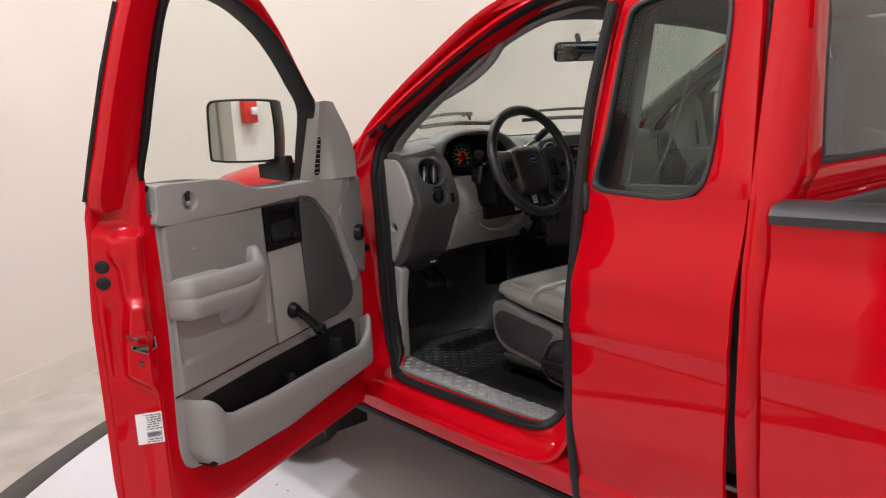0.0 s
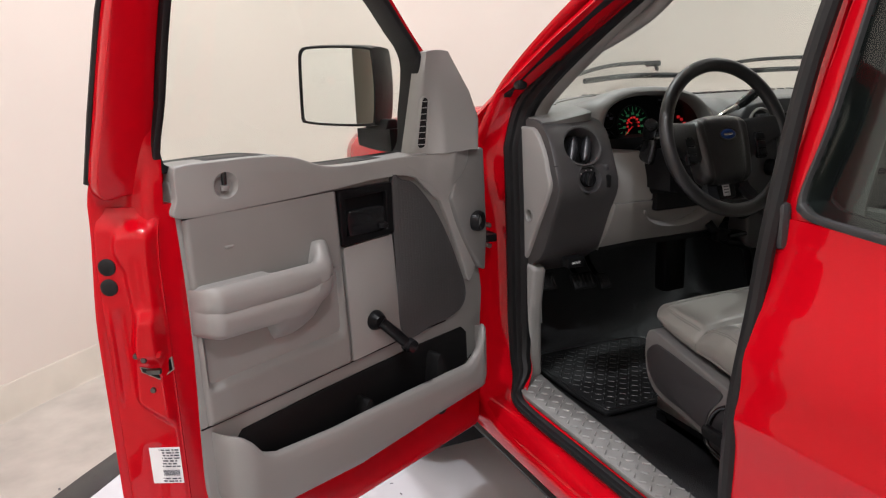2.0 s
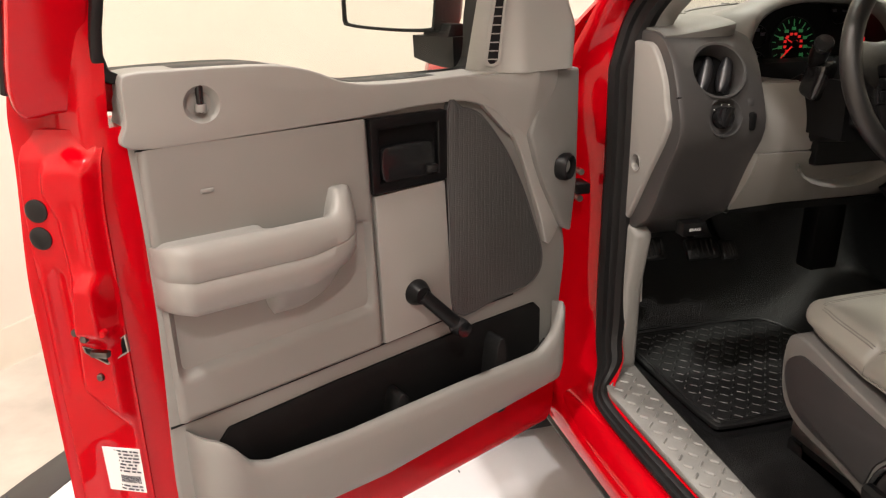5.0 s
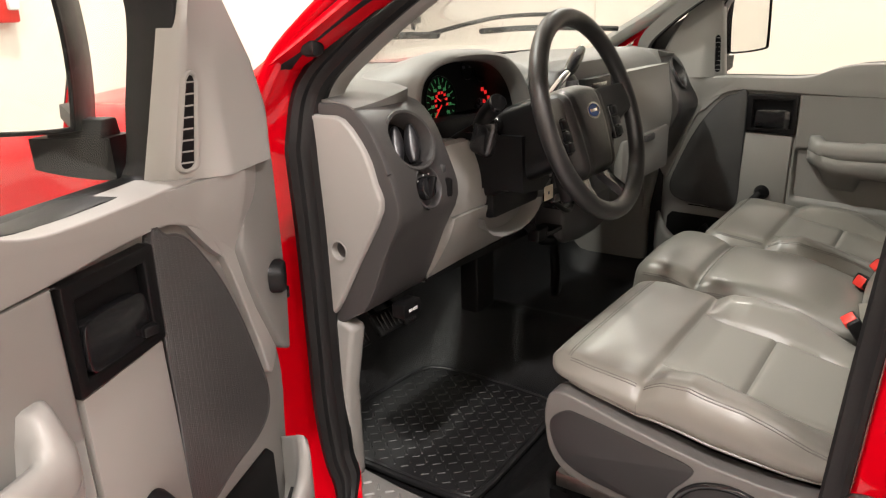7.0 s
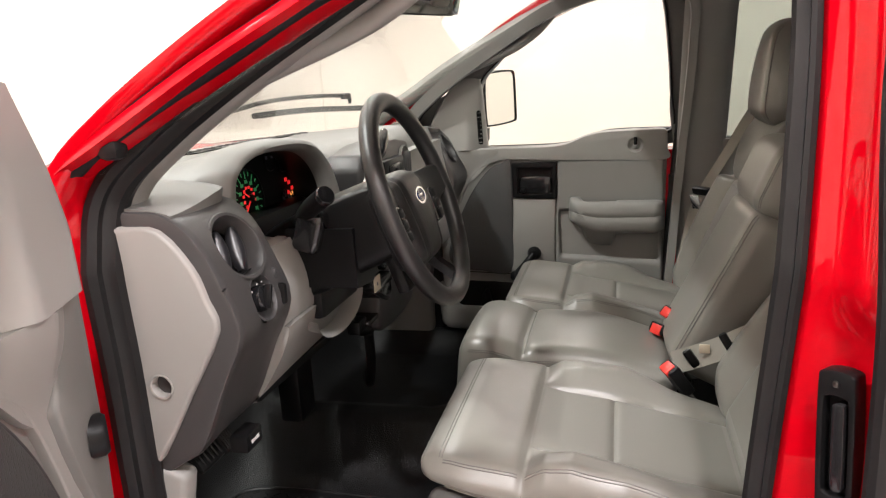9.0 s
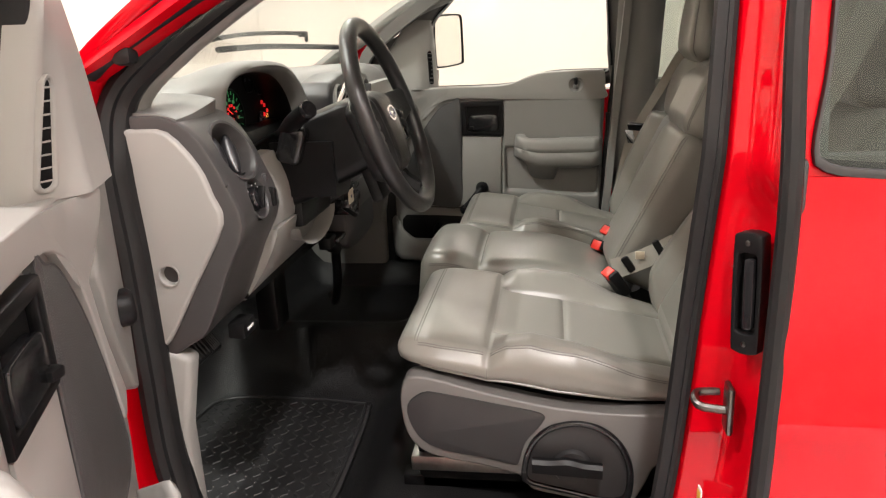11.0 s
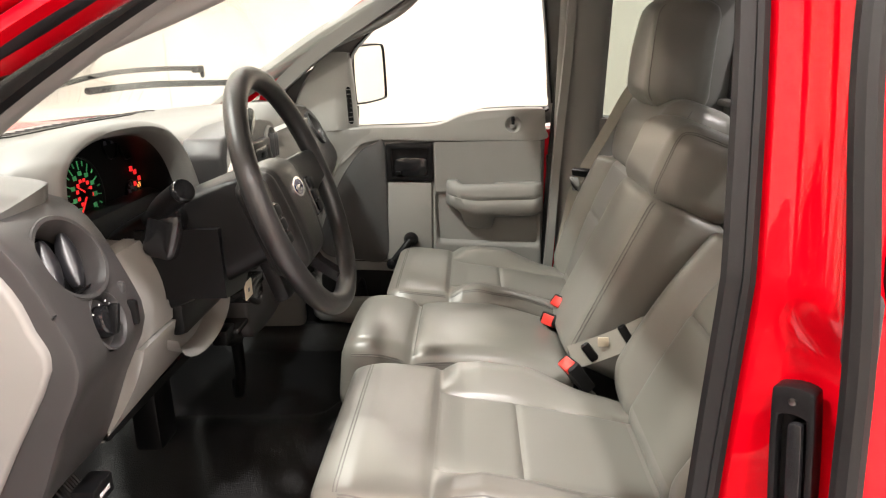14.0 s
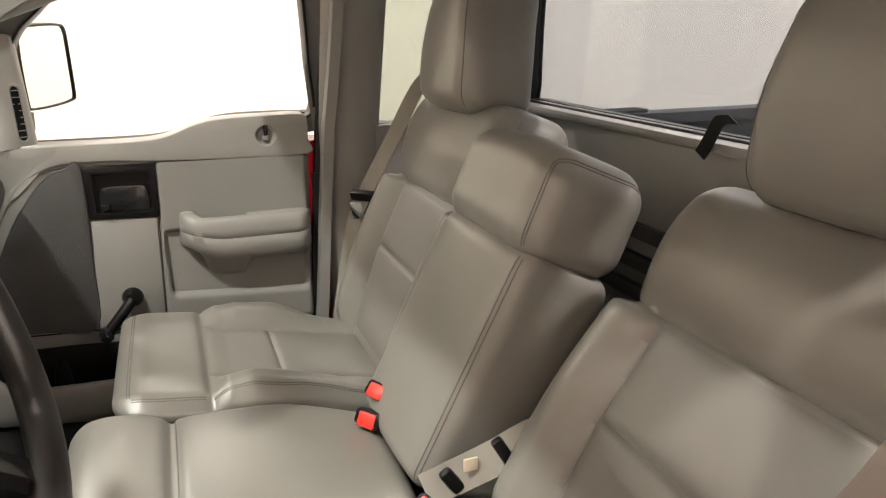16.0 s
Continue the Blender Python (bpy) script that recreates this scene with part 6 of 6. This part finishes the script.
for bx0, by0, bz0, sx, sy, sz in ((-0.25, -0.07, 1.075, 0.1, 0.03, 0.02), (-0.21, -0.05, 1.05, 0.06, 0.05, 0.03), (-0.17, -0.06, 1.09, 0.05, 0.02, 0.012)):
    part("bracket", rbox((bx0, by0, bz0), (sx, sy, sz), 0.004), GLOSSBLACK, cable)
part("wire", tube(curve([(-0.26, -0.06, 1.06), (-0.23, -0.075, 1.035), (-0.19, -0.07, 1.03), (-0.15, -0.06, 1.06)], 5), 0.006, 8), BLACK, cable, smooth=60)


# ---- seats ----
def soft_groove(x, c, w):
    """A narrow crease that the padding rolls into from both sides."""
    return math.exp(-abs(x - c) / w)


def centre_cushion(w, d, h, cross):
    """The middle cushion: a front roll and a domed pad, front at +y."""

    def fn(p, q):
        x, y, z = p
        a, b = abs(x) / (w / 2), (d / 2 - y) / d
        if z > 0:
            top = smoothstep(0.0, 0.6, q[2])
            puff = 0.012 * math.sin(math.pi * min(1, b / cross)) if b < cross else 0.012 * math.sin(math.pi * min(1, (b - cross) / (1 - cross)))
            z += top * (puff + 0.012 * (1 - a * a) - 0.014 * soft_groove(b, cross, 0.014))
        z -= 0.017 * smoothstep(0.6, 1.0, b)
        x *= 1 - 0.03 * smoothstep(0.7, 1.0, b) - 0.04 * (1 - smoothstep(0.0, 0.12, b))
        return (x, y, z)

    return fn


CUSHION_TOP = ([-0.78, -0.65, -0.535, -0.45, -0.40, -0.30, -0.265], [0.818, 0.842, 0.866, 0.879, 0.892, 0.904, 0.903])
CUSHION_FOOT = ([-0.78, -0.63, -0.525, -0.40, -0.30, -0.26], [0.80, 0.801, 0.811, 0.837, 0.86, 0.866])
BOLSTER = ([-0.74, -0.65, -0.56, -0.48, -0.44, -0.41], [0.0, 0.014, 0.032, 0.034, 0.022, 0.0])


def bucket_cushion(w, d, h, yc):
    """A bucket seat's cushion about y = yc: a front roll, then raised bolsters round a sunk, twice-seamed pad."""

    def fn(p, q):
        x, y, z = p
        Y, a, k = y + yc, abs(x) / (w / 2), z / h + 0.5
        crease = 0.52 + 0.04 * smoothstep(-0.5, -0.75, Y)
        zt = float(np.interp(Y, *CUSHION_TOP))
        rear = smoothstep(-0.40, -0.42, Y)
        zt += float(np.interp(Y, *BOLSTER)) * smoothstep(crease - 0.04, crease + 0.24, a) - 0.012 * smoothstep(0.86, 1.0, a)
        zt += 0.007 * (1 - rear) * (1 - a**4)
        groove = max(soft_groove(Y, -0.407, 0.006), 0.75 * soft_groove(a, crease, 0.02) * rear, 0.6 * soft_groove(Y, -0.54, 0.005) * (a < crease))
        zt -= 0.011 * groove * (1 - 0.55 * smoothstep(0.6, 0.9, a))
        zt += 0.004 * math.sin(3.1 * x * 9 + 40 * Y) * math.exp(-((a - 0.9) / 0.25) ** 2) * rear * 0.6
        zb = float(np.interp(Y, *CUSHION_FOOT))
        x *= 1 - 0.12 * smoothstep(-0.55, -0.78, Y) - 0.05 * smoothstep(-0.33, -0.25, Y)
        return (x, y, zb + (zt - zb) * k)

    return fn


def piping(fn, size, r, pts, m, rad=0.0022):
    """A raised seam that follows the bent box through points of it (-1 to 1)."""
    half = np.array(size) / 2
    out = []
    for q in pts:
        p = np.array(q) * half
        core = np.clip(p, -(half - r), half - r)
        dd = p - core
        L = np.linalg.norm(dd)
        p = core + dd / L * r if L > 1e-9 else p
        out.append(m @ Vector(fn(Vector(p), q)))
    return tube(out, rad, 6)


def seat_part(name, size, r, n, fn, m, mat, parent, label):
    return part(name, softbox(size, r, n, fn, m), mat, parent, label, smooth=70)


def back_fn(w, h, split, bol, twin=True):
    """A backrest: w across, y through with the front at +y, h up."""

    def fn(p, q):
        x, y, z = p
        a, b = abs(x) / (w / 2), (z + h / 2) / h
        low = smoothstep(split + 0.012, split - 0.012, b)
        edge = bol + 0.06 * smoothstep(0.0, split, b)
        if y > 0:
            top = smoothstep(0.0, 0.6, q[1])
            groove = max(soft_groove(b, split, 0.012), 0.9 * soft_groove(a, edge, 0.022) * low)
            if twin:
                groove = max(groove, 0.6 * soft_groove(b, split * 0.62, 0.009) * (a < edge))
            puff = 0.010 * math.sin(math.pi * min(1, b / split)) * low + 0.020 * math.sin(math.pi * min(1, max(0, (b - split) / (1 - split)))) * (1 - low)
            puff += 0.034 * smoothstep(edge - 0.02, edge + 0.2, a) * smoothstep(1.08, 0.85, a) * low * smoothstep(0.0, 0.15, b)
            y += top * (puff - 0.013 * groove)
        x *= 1 + 0.035 * bump(b, 0.42, 0.22) - 0.05 * (1 - low) - 0.03 * smoothstep(0.85, 1.0, b)
        return (x, y, z)

    return fn


def inset_faces(ob, inv, test, mat):
    """Give the faces that pass a test in the box's own frame a second material."""
    ob.data.materials.append(mat)
    for p in ob.data.polygons:
        if test(inv @ p.center):
            p.material_index = 1


def seat(name, label, cx, side, recline, cush_at, back_at, head_at, w=0.47, tall=0.57):
    s = thing(name, label, "seat", group="front seats")
    cs = (w, 0.52, 0.09)
    yc = cush_at[0]
    m = Matrix.Translation((cx, yc, 0))
    fn = bucket_cushion(*cs, yc)
    c = seat_part("cushion", cs, 0.036, (96, 104, 10), fn, m, LEATHER, s, "grey leather cushion with stitched seams")
    inset_faces(c, m.inverted(), lambda p: -0.73 < p.y + yc < -0.41 and abs(p.x) / (w / 2) < 0.52 and p.z > float(np.interp(p.y + yc, *CUSHION_TOP)) - 0.02, PERFORATED)
    at_y = lambda Y: (Y - yc) / (cs[1] / 2)
    run = lambda pts, r=0.001: piping(fn, cs, 0.036, pts, m, r)
    for sgn in (-1, 1):
        part("welt", run([(sgn * 1.0, at_y(Y), -0.72) for Y in np.linspace(-0.29, -0.74, 50)], 0.0028), LEATHER, c, "rolled lower welt")
        for a in (0.915, 0.935):
            part("seam", run([(sgn * a, at_y(Y), 1) for Y in np.linspace(-0.412, -0.72, 50)]), STITCH, c, "stitched seam")
            part("seam", run([(sgn * a, at_y(Y), 1) for Y in np.linspace(-0.40, -0.285, 20)]), STITCH, c)
        part("seam", run([(sgn * 1.0, at_y(-0.407), b) for b in np.linspace(1, -0.7, 14)], 0.0008), STITCH, c)
    for dy in (0.0, 0.005):
        part("seam", run([(a, at_y(-0.283 + dy), 1) for a in np.linspace(-0.9, 0.9, 40)]), STITCH, c)
    part("welt", run([(a, 1, -0.72) for a in np.linspace(-0.93, 0.93, 30)], 0.0028), LEATHER, c)
    bs = (w + 0.02, 0.16, tall)
    bm_ = Matrix.Translation((cx, *back_at)) @ Matrix.Rotation(radians(recline), 4, "X")
    bf = back_fn(w + 0.02, tall, 0.66, 0.56)
    back = seat_part("backrest", bs, 0.045, (96, 14, 130), bf, bm_, LEATHER, s, "grey leather backrest with stitched panels")
    inset_faces(back, bm_.inverted(), lambda c: c.y > 0.05 and -0.24 < c.z < 0.085 and abs(c.x) / (w / 2 + 0.01) < 0.56 + 0.06 * smoothstep(-0.285, 0.09, c.z), PERFORATED)
    line = lambda pts, r=0.0009: piping(bf, bs, 0.045, pts, bm_, r)
    part("seam", line([(a, 1, 0.32) for a in np.linspace(-0.9, 0.9, 50)]), STITCH, back, "stitched seam")
    for sgn in (-1, 1):
        part("seam", line([(sgn * (0.56 + 0.06 * smoothstep(0, 0.66, b)), 1, 2 * b - 1) for b in np.linspace(0.06, 0.655, 40)]), STITCH, back)
    part("seam", line([(a, 1, 2 * 0.409 - 1) for a in np.linspace(-0.57, 0.57, 40)]), STITCH, back)
    for sgn in (-1, 1):
        part("seam", line([(sgn, 0.45, 2 * b - 1) for b in np.linspace(0.04, 0.97, 60)]), STITCH, back)
    hs = (0.27, 0.145, 0.245)

    def hf(p, q):
        b = q[2]
        return (p.x * (1 - 0.26 * smoothstep(-0.3, 1.0, b)), p.y + 0.010 * (1 - q[0] ** 2) * (1 if p.y > 0 else -1) - 0.01 * b * b, p.z + 0.012 * (1 - q[0] ** 2) * (b > 0))

    hm = Matrix.Translation((cx, *head_at)) @ Matrix.Rotation(radians(8), 4, "X")
    h = seat_part("headrest", hs, 0.042, (24, 12, 24), hf, hm, LEATHER, s, "padded grey leather headrest")
    for sgn in (-1, 1):
        part("seam", piping(hf, hs, 0.042, [(sgn * 0.86, 1, b) for b in np.linspace(-0.97, 0.97, 40)], hm, 0.0012), STITCH, h, "stitched seam")
    for px in (-0.055, 0.055):
        part("post", cyl(hm @ Vector((px, 0, -0.1)), hm @ Vector((px, -0.01, -0.2)), 0.006, n=10), CHROME, h, "steel headrest post")
    # base housing
    base = curve([(-0.268, 0.85), (-0.257, 0.825), (-0.256, 0.79), (-0.264, 0.745), (-0.285, 0.715), (-0.32, 0.698), (-0.40, 0.684), (-0.46, 0.668), (-0.472, 0.655), (-0.486, 0.640), (-0.53, 0.631), (-0.62, 0.615), (-0.652, 0.621), (-0.675, 0.66), (-0.69, 0.695), (-0.72, 0.705), (-0.76, 0.72), (-0.76, 0.79), (-0.70, 0.794), (-0.63, 0.794), (-0.525, 0.802), (-0.40, 0.828), (-0.303, 0.853)], 3, True)
    for sgn in (-1, 1):
        outer = sgn == side
        bx = lambda y, z, x: Vector((cx + sgn * (w / 2 + 0.012 - x), y, z))
        bp = part("side_shield", prism(base, 0.0, 0.045, bx, 0.010, 3), DARKSHIELD, s, "dark grey plastic seat side shield", smooth=50)
        if outer:
            inset = curve([(-0.268, 0.80), (-0.272, 0.765), (-0.292, 0.733), (-0.33, 0.714), (-0.40, 0.702), (-0.452, 0.690), (-0.462, 0.70), (-0.472, 0.735), (-0.50, 0.772), (-0.50, 0.792), (-0.43, 0.806), (-0.33, 0.824), (-0.295, 0.825)], 3, True)
            part("inset", prism(inset, -0.003, 0.02, bx, 0.002), INSET, bp, "charcoal inset panel")
            well = curve([(-0.464, 0.672), (-0.470, 0.71), (-0.486, 0.745), (-0.516, 0.770), (-0.56, 0.780), (-0.602, 0.770), (-0.636, 0.740), (-0.654, 0.698), (-0.655, 0.650), (-0.645, 0.628), (-0.612, 0.625), (-0.55, 0.638), (-0.49, 0.651), (-0.47, 0.658)], 4, True)
            floor_line = [(y + (-0.558 - y) * 0.12, z + (0.70 - z) * 0.12) for y, z in well]
            part("recliner_rim", ring(well, floor_line, -0.007, 0.02, bx, 0.003), GLOSSBLACK, bp, "glossy black rim of the recliner well", smooth=50)
            part("recliner_well", prism(floor_line, -0.001, 0.02, bx), INSET, bp, "charcoal recliner well")
            part("recliner_hub", lathe(bx(-0.552, 0.692, 0.002), (sgn, 0, 0), [(0, 0.034), (0.006, 0.033), (0.012, 0.03), (0.0135, 0.001)], 32), INSET, bp, "round lever hub", smooth=50)
            part("recliner_lever", loft([[bx(-0.484 - 0.118 * k / 10, z - 0.007 * k / 10 + 0.005 * bump(k, 5, 1.6) * (z > 0.705), x) for z, x in ((0.700, -0.008), (0.716, -0.014), (0.718, -0.026), (0.712, -0.032), (0.694, -0.030), (0.690, -0.022), (0.690, -0.008))] for k in range(11)]), BLACK, bp, "black recliner lever", smooth=50)
    part("riser", rbox((cx, -0.50, 0.66), (w - 0.08, 0.46, 0.16), 0.01), BLACK, s, "black seat riser")
    part("seat_rail", rbox((cx + side * (w / 2 - 0.05), -0.36, 0.66), (0.05, 0.2, 0.03), 0.004), STEEL, s, "steel seat rail")
    part("seat_rail", rbox((cx + side * (w / 2 - 0.06), -0.5, 0.61), (0.04, 0.52, 0.03), 0.004), BLACK, s)
    return s


INSET = pmat("dark_inset_plastic", (0.02, 0.0195, 0.0205), 0.5, grain=1300, bump=0.2, dist=0.0005, vary=0.05)
DARKSHIELD = pmat("dark_grey_shield_plastic", (0.115, 0.111, 0.107), 0.42, grain=1300, bump=0.2, dist=0.0005, vary=0.06)
seat("bucket_seat", "grey leather driver's seat with a dark plastic base", -0.425, -1, 33, (-0.505, 0.805), (-0.945, 1.01), (-1.07, 1.39))
seat("bucket_seat", "grey leather passenger seat with a padded headrest", 0.405, 1, 22, (-0.515, 0.805), (-0.897, 1.035), (-0.965, 1.43), 0.44, 0.61)

# centre section with fold-down back
mid = thing("centre_seat", "grey leather centre seat with an upright folded armrest back", "seat", group="front seats")
ms = (0.315, 0.47, 0.15)
mm = Matrix.Translation((0.0, -0.43, 0.81)) @ Matrix.Rotation(radians(6.5), 4, "X")
mfn = centre_cushion(*ms, 0.30)
mc = seat_part("cushion", ms, 0.035, (48, 72, 14), mfn, mm, LEATHER, mid, "grey leather centre cushion")
for off in (0.0, 0.012):
    part("seam", piping(mfn, ms, 0.035, [(a, 1 - 2 * (0.30 + off), 1) for a in np.linspace(-0.93, 0.93, 40)], mm, 0.0011), STITCH, mc, "stitched seam")
for off in (0.0, 0.06):
    for b0, b1 in ((0.05, 0.28), (0.32, 0.95)):
        part("seam", piping(mfn, ms, 0.035, [(-0.99, 1 - 2 * b, 0.72 - off) for b in np.linspace(b0, b1, 40)], mm, 0.0011), STITCH, mc)
mb = (0.29, 0.165, 0.37)
mbm = Matrix.Translation((0.012, -0.803, 0.99)) @ Matrix.Rotation(radians(27), 4, "X")
mbf = lambda p, q: (p[0], p[1] + (0.012 * (1 - q[0] ** 2) if p[1] > 0 else 0), p[2])
mbk = seat_part("backrest", mb, 0.03, (40, 16, 44), mbf, mbm, LEATHER, mid, "grey leather fold-down back")
for sgn in (-1, 1):
    for off in (0.0, 0.06):
        part("seam", piping(mbf, mb, 0.03, [(sgn * (0.96 - off), 1, b) for b in np.linspace(-0.95, 0.95, 40)], mbm, 0.0011), STITCH, mbk, "stitched seam")
mh = (0.296, 0.18, 0.155)
mhm = Matrix.Translation((0.012, -0.905, 1.217)) @ Matrix.Rotation(radians(23), 4, "X")
mhf = lambda p, q: (p[0], p[1], p[2] + 0.012 * (1 - q[0] ** 2) * (q[2] > 0))
mtp = seat_part("top_pad", mh, 0.045, (36, 24, 20), mhf, mhm, LEATHER, mid, "rounded top of the fold-down back")
for off in (0.0, 0.05):
    part("seam", piping(mhf, mh, 0.045, [(-0.97 + off, 1, b) for b in np.linspace(-0.95, 0.9, 30)] + [(-0.97 + off, b, 1) for b in np.linspace(0.9, -0.95, 30)], mhm, 0.0011), STITCH, mtp, "stitched seam")
part("base", rbox((0, -0.44, 0.66), (0.24, 0.4, 0.2), 0.02), BLACK, mid, "black centre seat base")

# buckles and belts
def strap(path, width, mat, name, parent, across=(1, 0, 0), label=""):
    rings = []
    p = [Vector(q) for q in path]
    for i, q in enumerate(p):
        t = (p[min(i + 1, len(p) - 1)] - p[max(i - 1, 0)]).normalized()
        a = Vector(across)
        a = (a - t * a.dot(t)).normalized() * width / 2
        n = t.cross(a).normalized() * 0.001
        rings.append([q - a - n, q + a - n, q + a + n, q - a + n])
    return part(name, loft(rings), mat, parent, label)


def buckle(at_m, label):
    b = thing("belt_buckle", label, "buckle", group="seat belt buckles")
    part("body", rbox((0, 0, 0), (0.052, 0.026, 0.066), 0.006, m=at_m), BLACK, b)
    part("release_button", rbox((0, 0.003, 0.028), (0.034, 0.024, 0.014), 0.003, m=at_m), BUCKLERED, b, "red release button")
    part("stalk", rbox((0, 0, -0.075), (0.045, 0.006, 0.09), 0.002, m=at_m), GREYBELT, b, "webbing stalk")
    return b


buckle(Matrix.Translation((0.062, -0.655, 0.87)) @ Matrix.Rotation(radians(35), 4, "Z") @ Matrix.Rotation(radians(-62), 4, "X"), "black buckle with a red button on the centre seat")
buckle(Matrix.Translation((0.085, -0.678, 0.895)) @ Matrix.Rotation(radians(25), 4, "Z") @ Matrix.Rotation(radians(-48), 4, "X"), "black buckle with a red button beside the passenger seat")
buckle(Matrix.Translation((-0.207, -0.66, 0.87)) @ Matrix.Rotation(radians(20), 4, "Z") @ Matrix.Rotation(radians(-35), 4, "X"), "black buckle with a red button beside the driver's seat")
lb = thing("lap_belt", "tan lap belt with a black latch plate", "seat belt")
strap(curve([(-0.165, -0.655, 0.885), (-0.175, -0.70, 0.905), (-0.19, -0.745, 0.93), (-0.21, -0.80, 0.965), (-0.235, -0.85, 0.975)], 5), 0.046, BELT, "webbing", lb, (0.3, -0.3, 1))
part("latch_body", rbox((0, 0, 0), (0.012, 0.016, 0.046), 0.004, m=Matrix.Translation((-0.2, -0.752, 0.943)) @ Matrix.Rotation(radians(-30), 4, "X")), BLACK, lb, "black belt adjuster")
part("latch_cover", rbox((0, 0, 0), (0.014, 0.018, 0.04), 0.005, m=Matrix.Translation((-0.179, -0.688, 0.902)) @ Matrix.Rotation(radians(-35), 4, "X")), BLACK, lb, "black latch cover")
part("belt_tag", rbox((-0.186, -0.712, 0.925), (0.004, 0.02, 0.018), 0.001), PAPER, lb, "white belt tag")
pbelt = thing("passenger_belt", "grey shoulder belt with a steel latch plate", "seat belt")
strap(curve([(0.60, -1.07, 1.46), (0.625, -0.99, 1.40), (0.638, -0.926, 1.345), (0.64, -0.854, 1.219), (0.64, -0.79, 1.107), (0.64, -0.761, 1.037), (0.64, -0.725, 0.849), (0.645, -0.71, 0.74)], 6), 0.046, BELT, "webbing", pbelt, (1, 0.52, 0.1))
part("latch_plate", rbox((0, 0, 0), (0.06, 0.018, 0.022), 0.004, m=Matrix.Translation((0.632, -0.785, 1.107)) @ Matrix.Rotation(radians(45), 4, "Z") @ Matrix.Rotation(radians(-20), 4, "X")), BLACK, pbelt)
part("tongue", rbox((0, 0, 0), (0.026, 0.003, 0.05), 0.001, m=Matrix.Translation((0.612, -0.765, 1.078)) @ Matrix.Rotation(radians(60), 4, "Z") @ Matrix.Rotation(radians(-28), 4, "X")), CHROME, pbelt, "steel tongue")
dbelt = thing("driver_belt", "tan shoulder belt with a steel latch plate", "seat belt")
strap(curve([(-0.70, -0.97, 1.5), (-0.69, -0.90, 1.32), (-0.675, -0.82, 1.19), (-0.66, -0.795, 1.12), (-0.66, -0.785, 1.0), (-0.67, -0.76, 0.85), (-0.68, -0.74, 0.72)], 6), 0.046, BELT, "webbing", dbelt, (0.75, 0.6, 0))
tongue_at = Matrix.Translation((-0.655, -0.785, 1.115)) @ Matrix.Rotation(radians(40), 4, "Z") @ Matrix.Rotation(radians(-12), 4, "X")
part("latch_plate", rbox((0, 0, 0.006), (0.034, 0.012, 0.014), 0.004, m=tongue_at), BLACK, dbelt, "black latch cover")
part("tongue", ring([(-0.019, 0.0), (0.019, 0.0), (0.015, -0.05), (-0.015, -0.05)], [(-0.008, -0.026), (0.008, -0.026), (0.008, -0.04), (-0.008, -0.04)], -0.0015, 0.0015, lambda a, b, c: tongue_at @ Vector((a, c, b)), 0.0008), CHROME, dbelt, "steel tongue")

# rubber mat
mat_t = thing("floor_mat", "black ribbed rubber floor mat in the driver's footwell", "floor mat")
MAT = curve([(-0.665, -0.07), (-0.635, -0.1), (-0.45, -0.098), (-0.25, -0.085), (-0.225, -0.06), (-0.21, 0.1), (-0.22, 0.28), (-0.3, 0.33), (-0.6, 0.34), (-0.66, 0.3), (-0.67, 0.1)], 3, True)
part("sheet", prism(MAT, 0.552, 0.562, xyz, 0.003), MATRUBBER, mat_t)
part("border", tube([(x + (-0.44 - x) * 0.05, y + (0.11 - y) * 0.06, 0.563) for x, y in MAT], 0.004, 6, closed=True), MATRUBBER, mat_t, "raised mat border")
tread = []
for i in range(20):
    for j in range(15):
        tread.append(Matrix.Translation((-0.635 + i * 0.0205, -0.075 + j * 0.0265, 0.5625)) @ Matrix.Rotation(radians(45 if (i + j) % 2 else -45), 4, "Z"))
pieces("tread_bar", rbox((0, 0, 0), (0.018, 0.005, 0.003), 0.0013, 1), MATRUBBER, mat_t, tread)
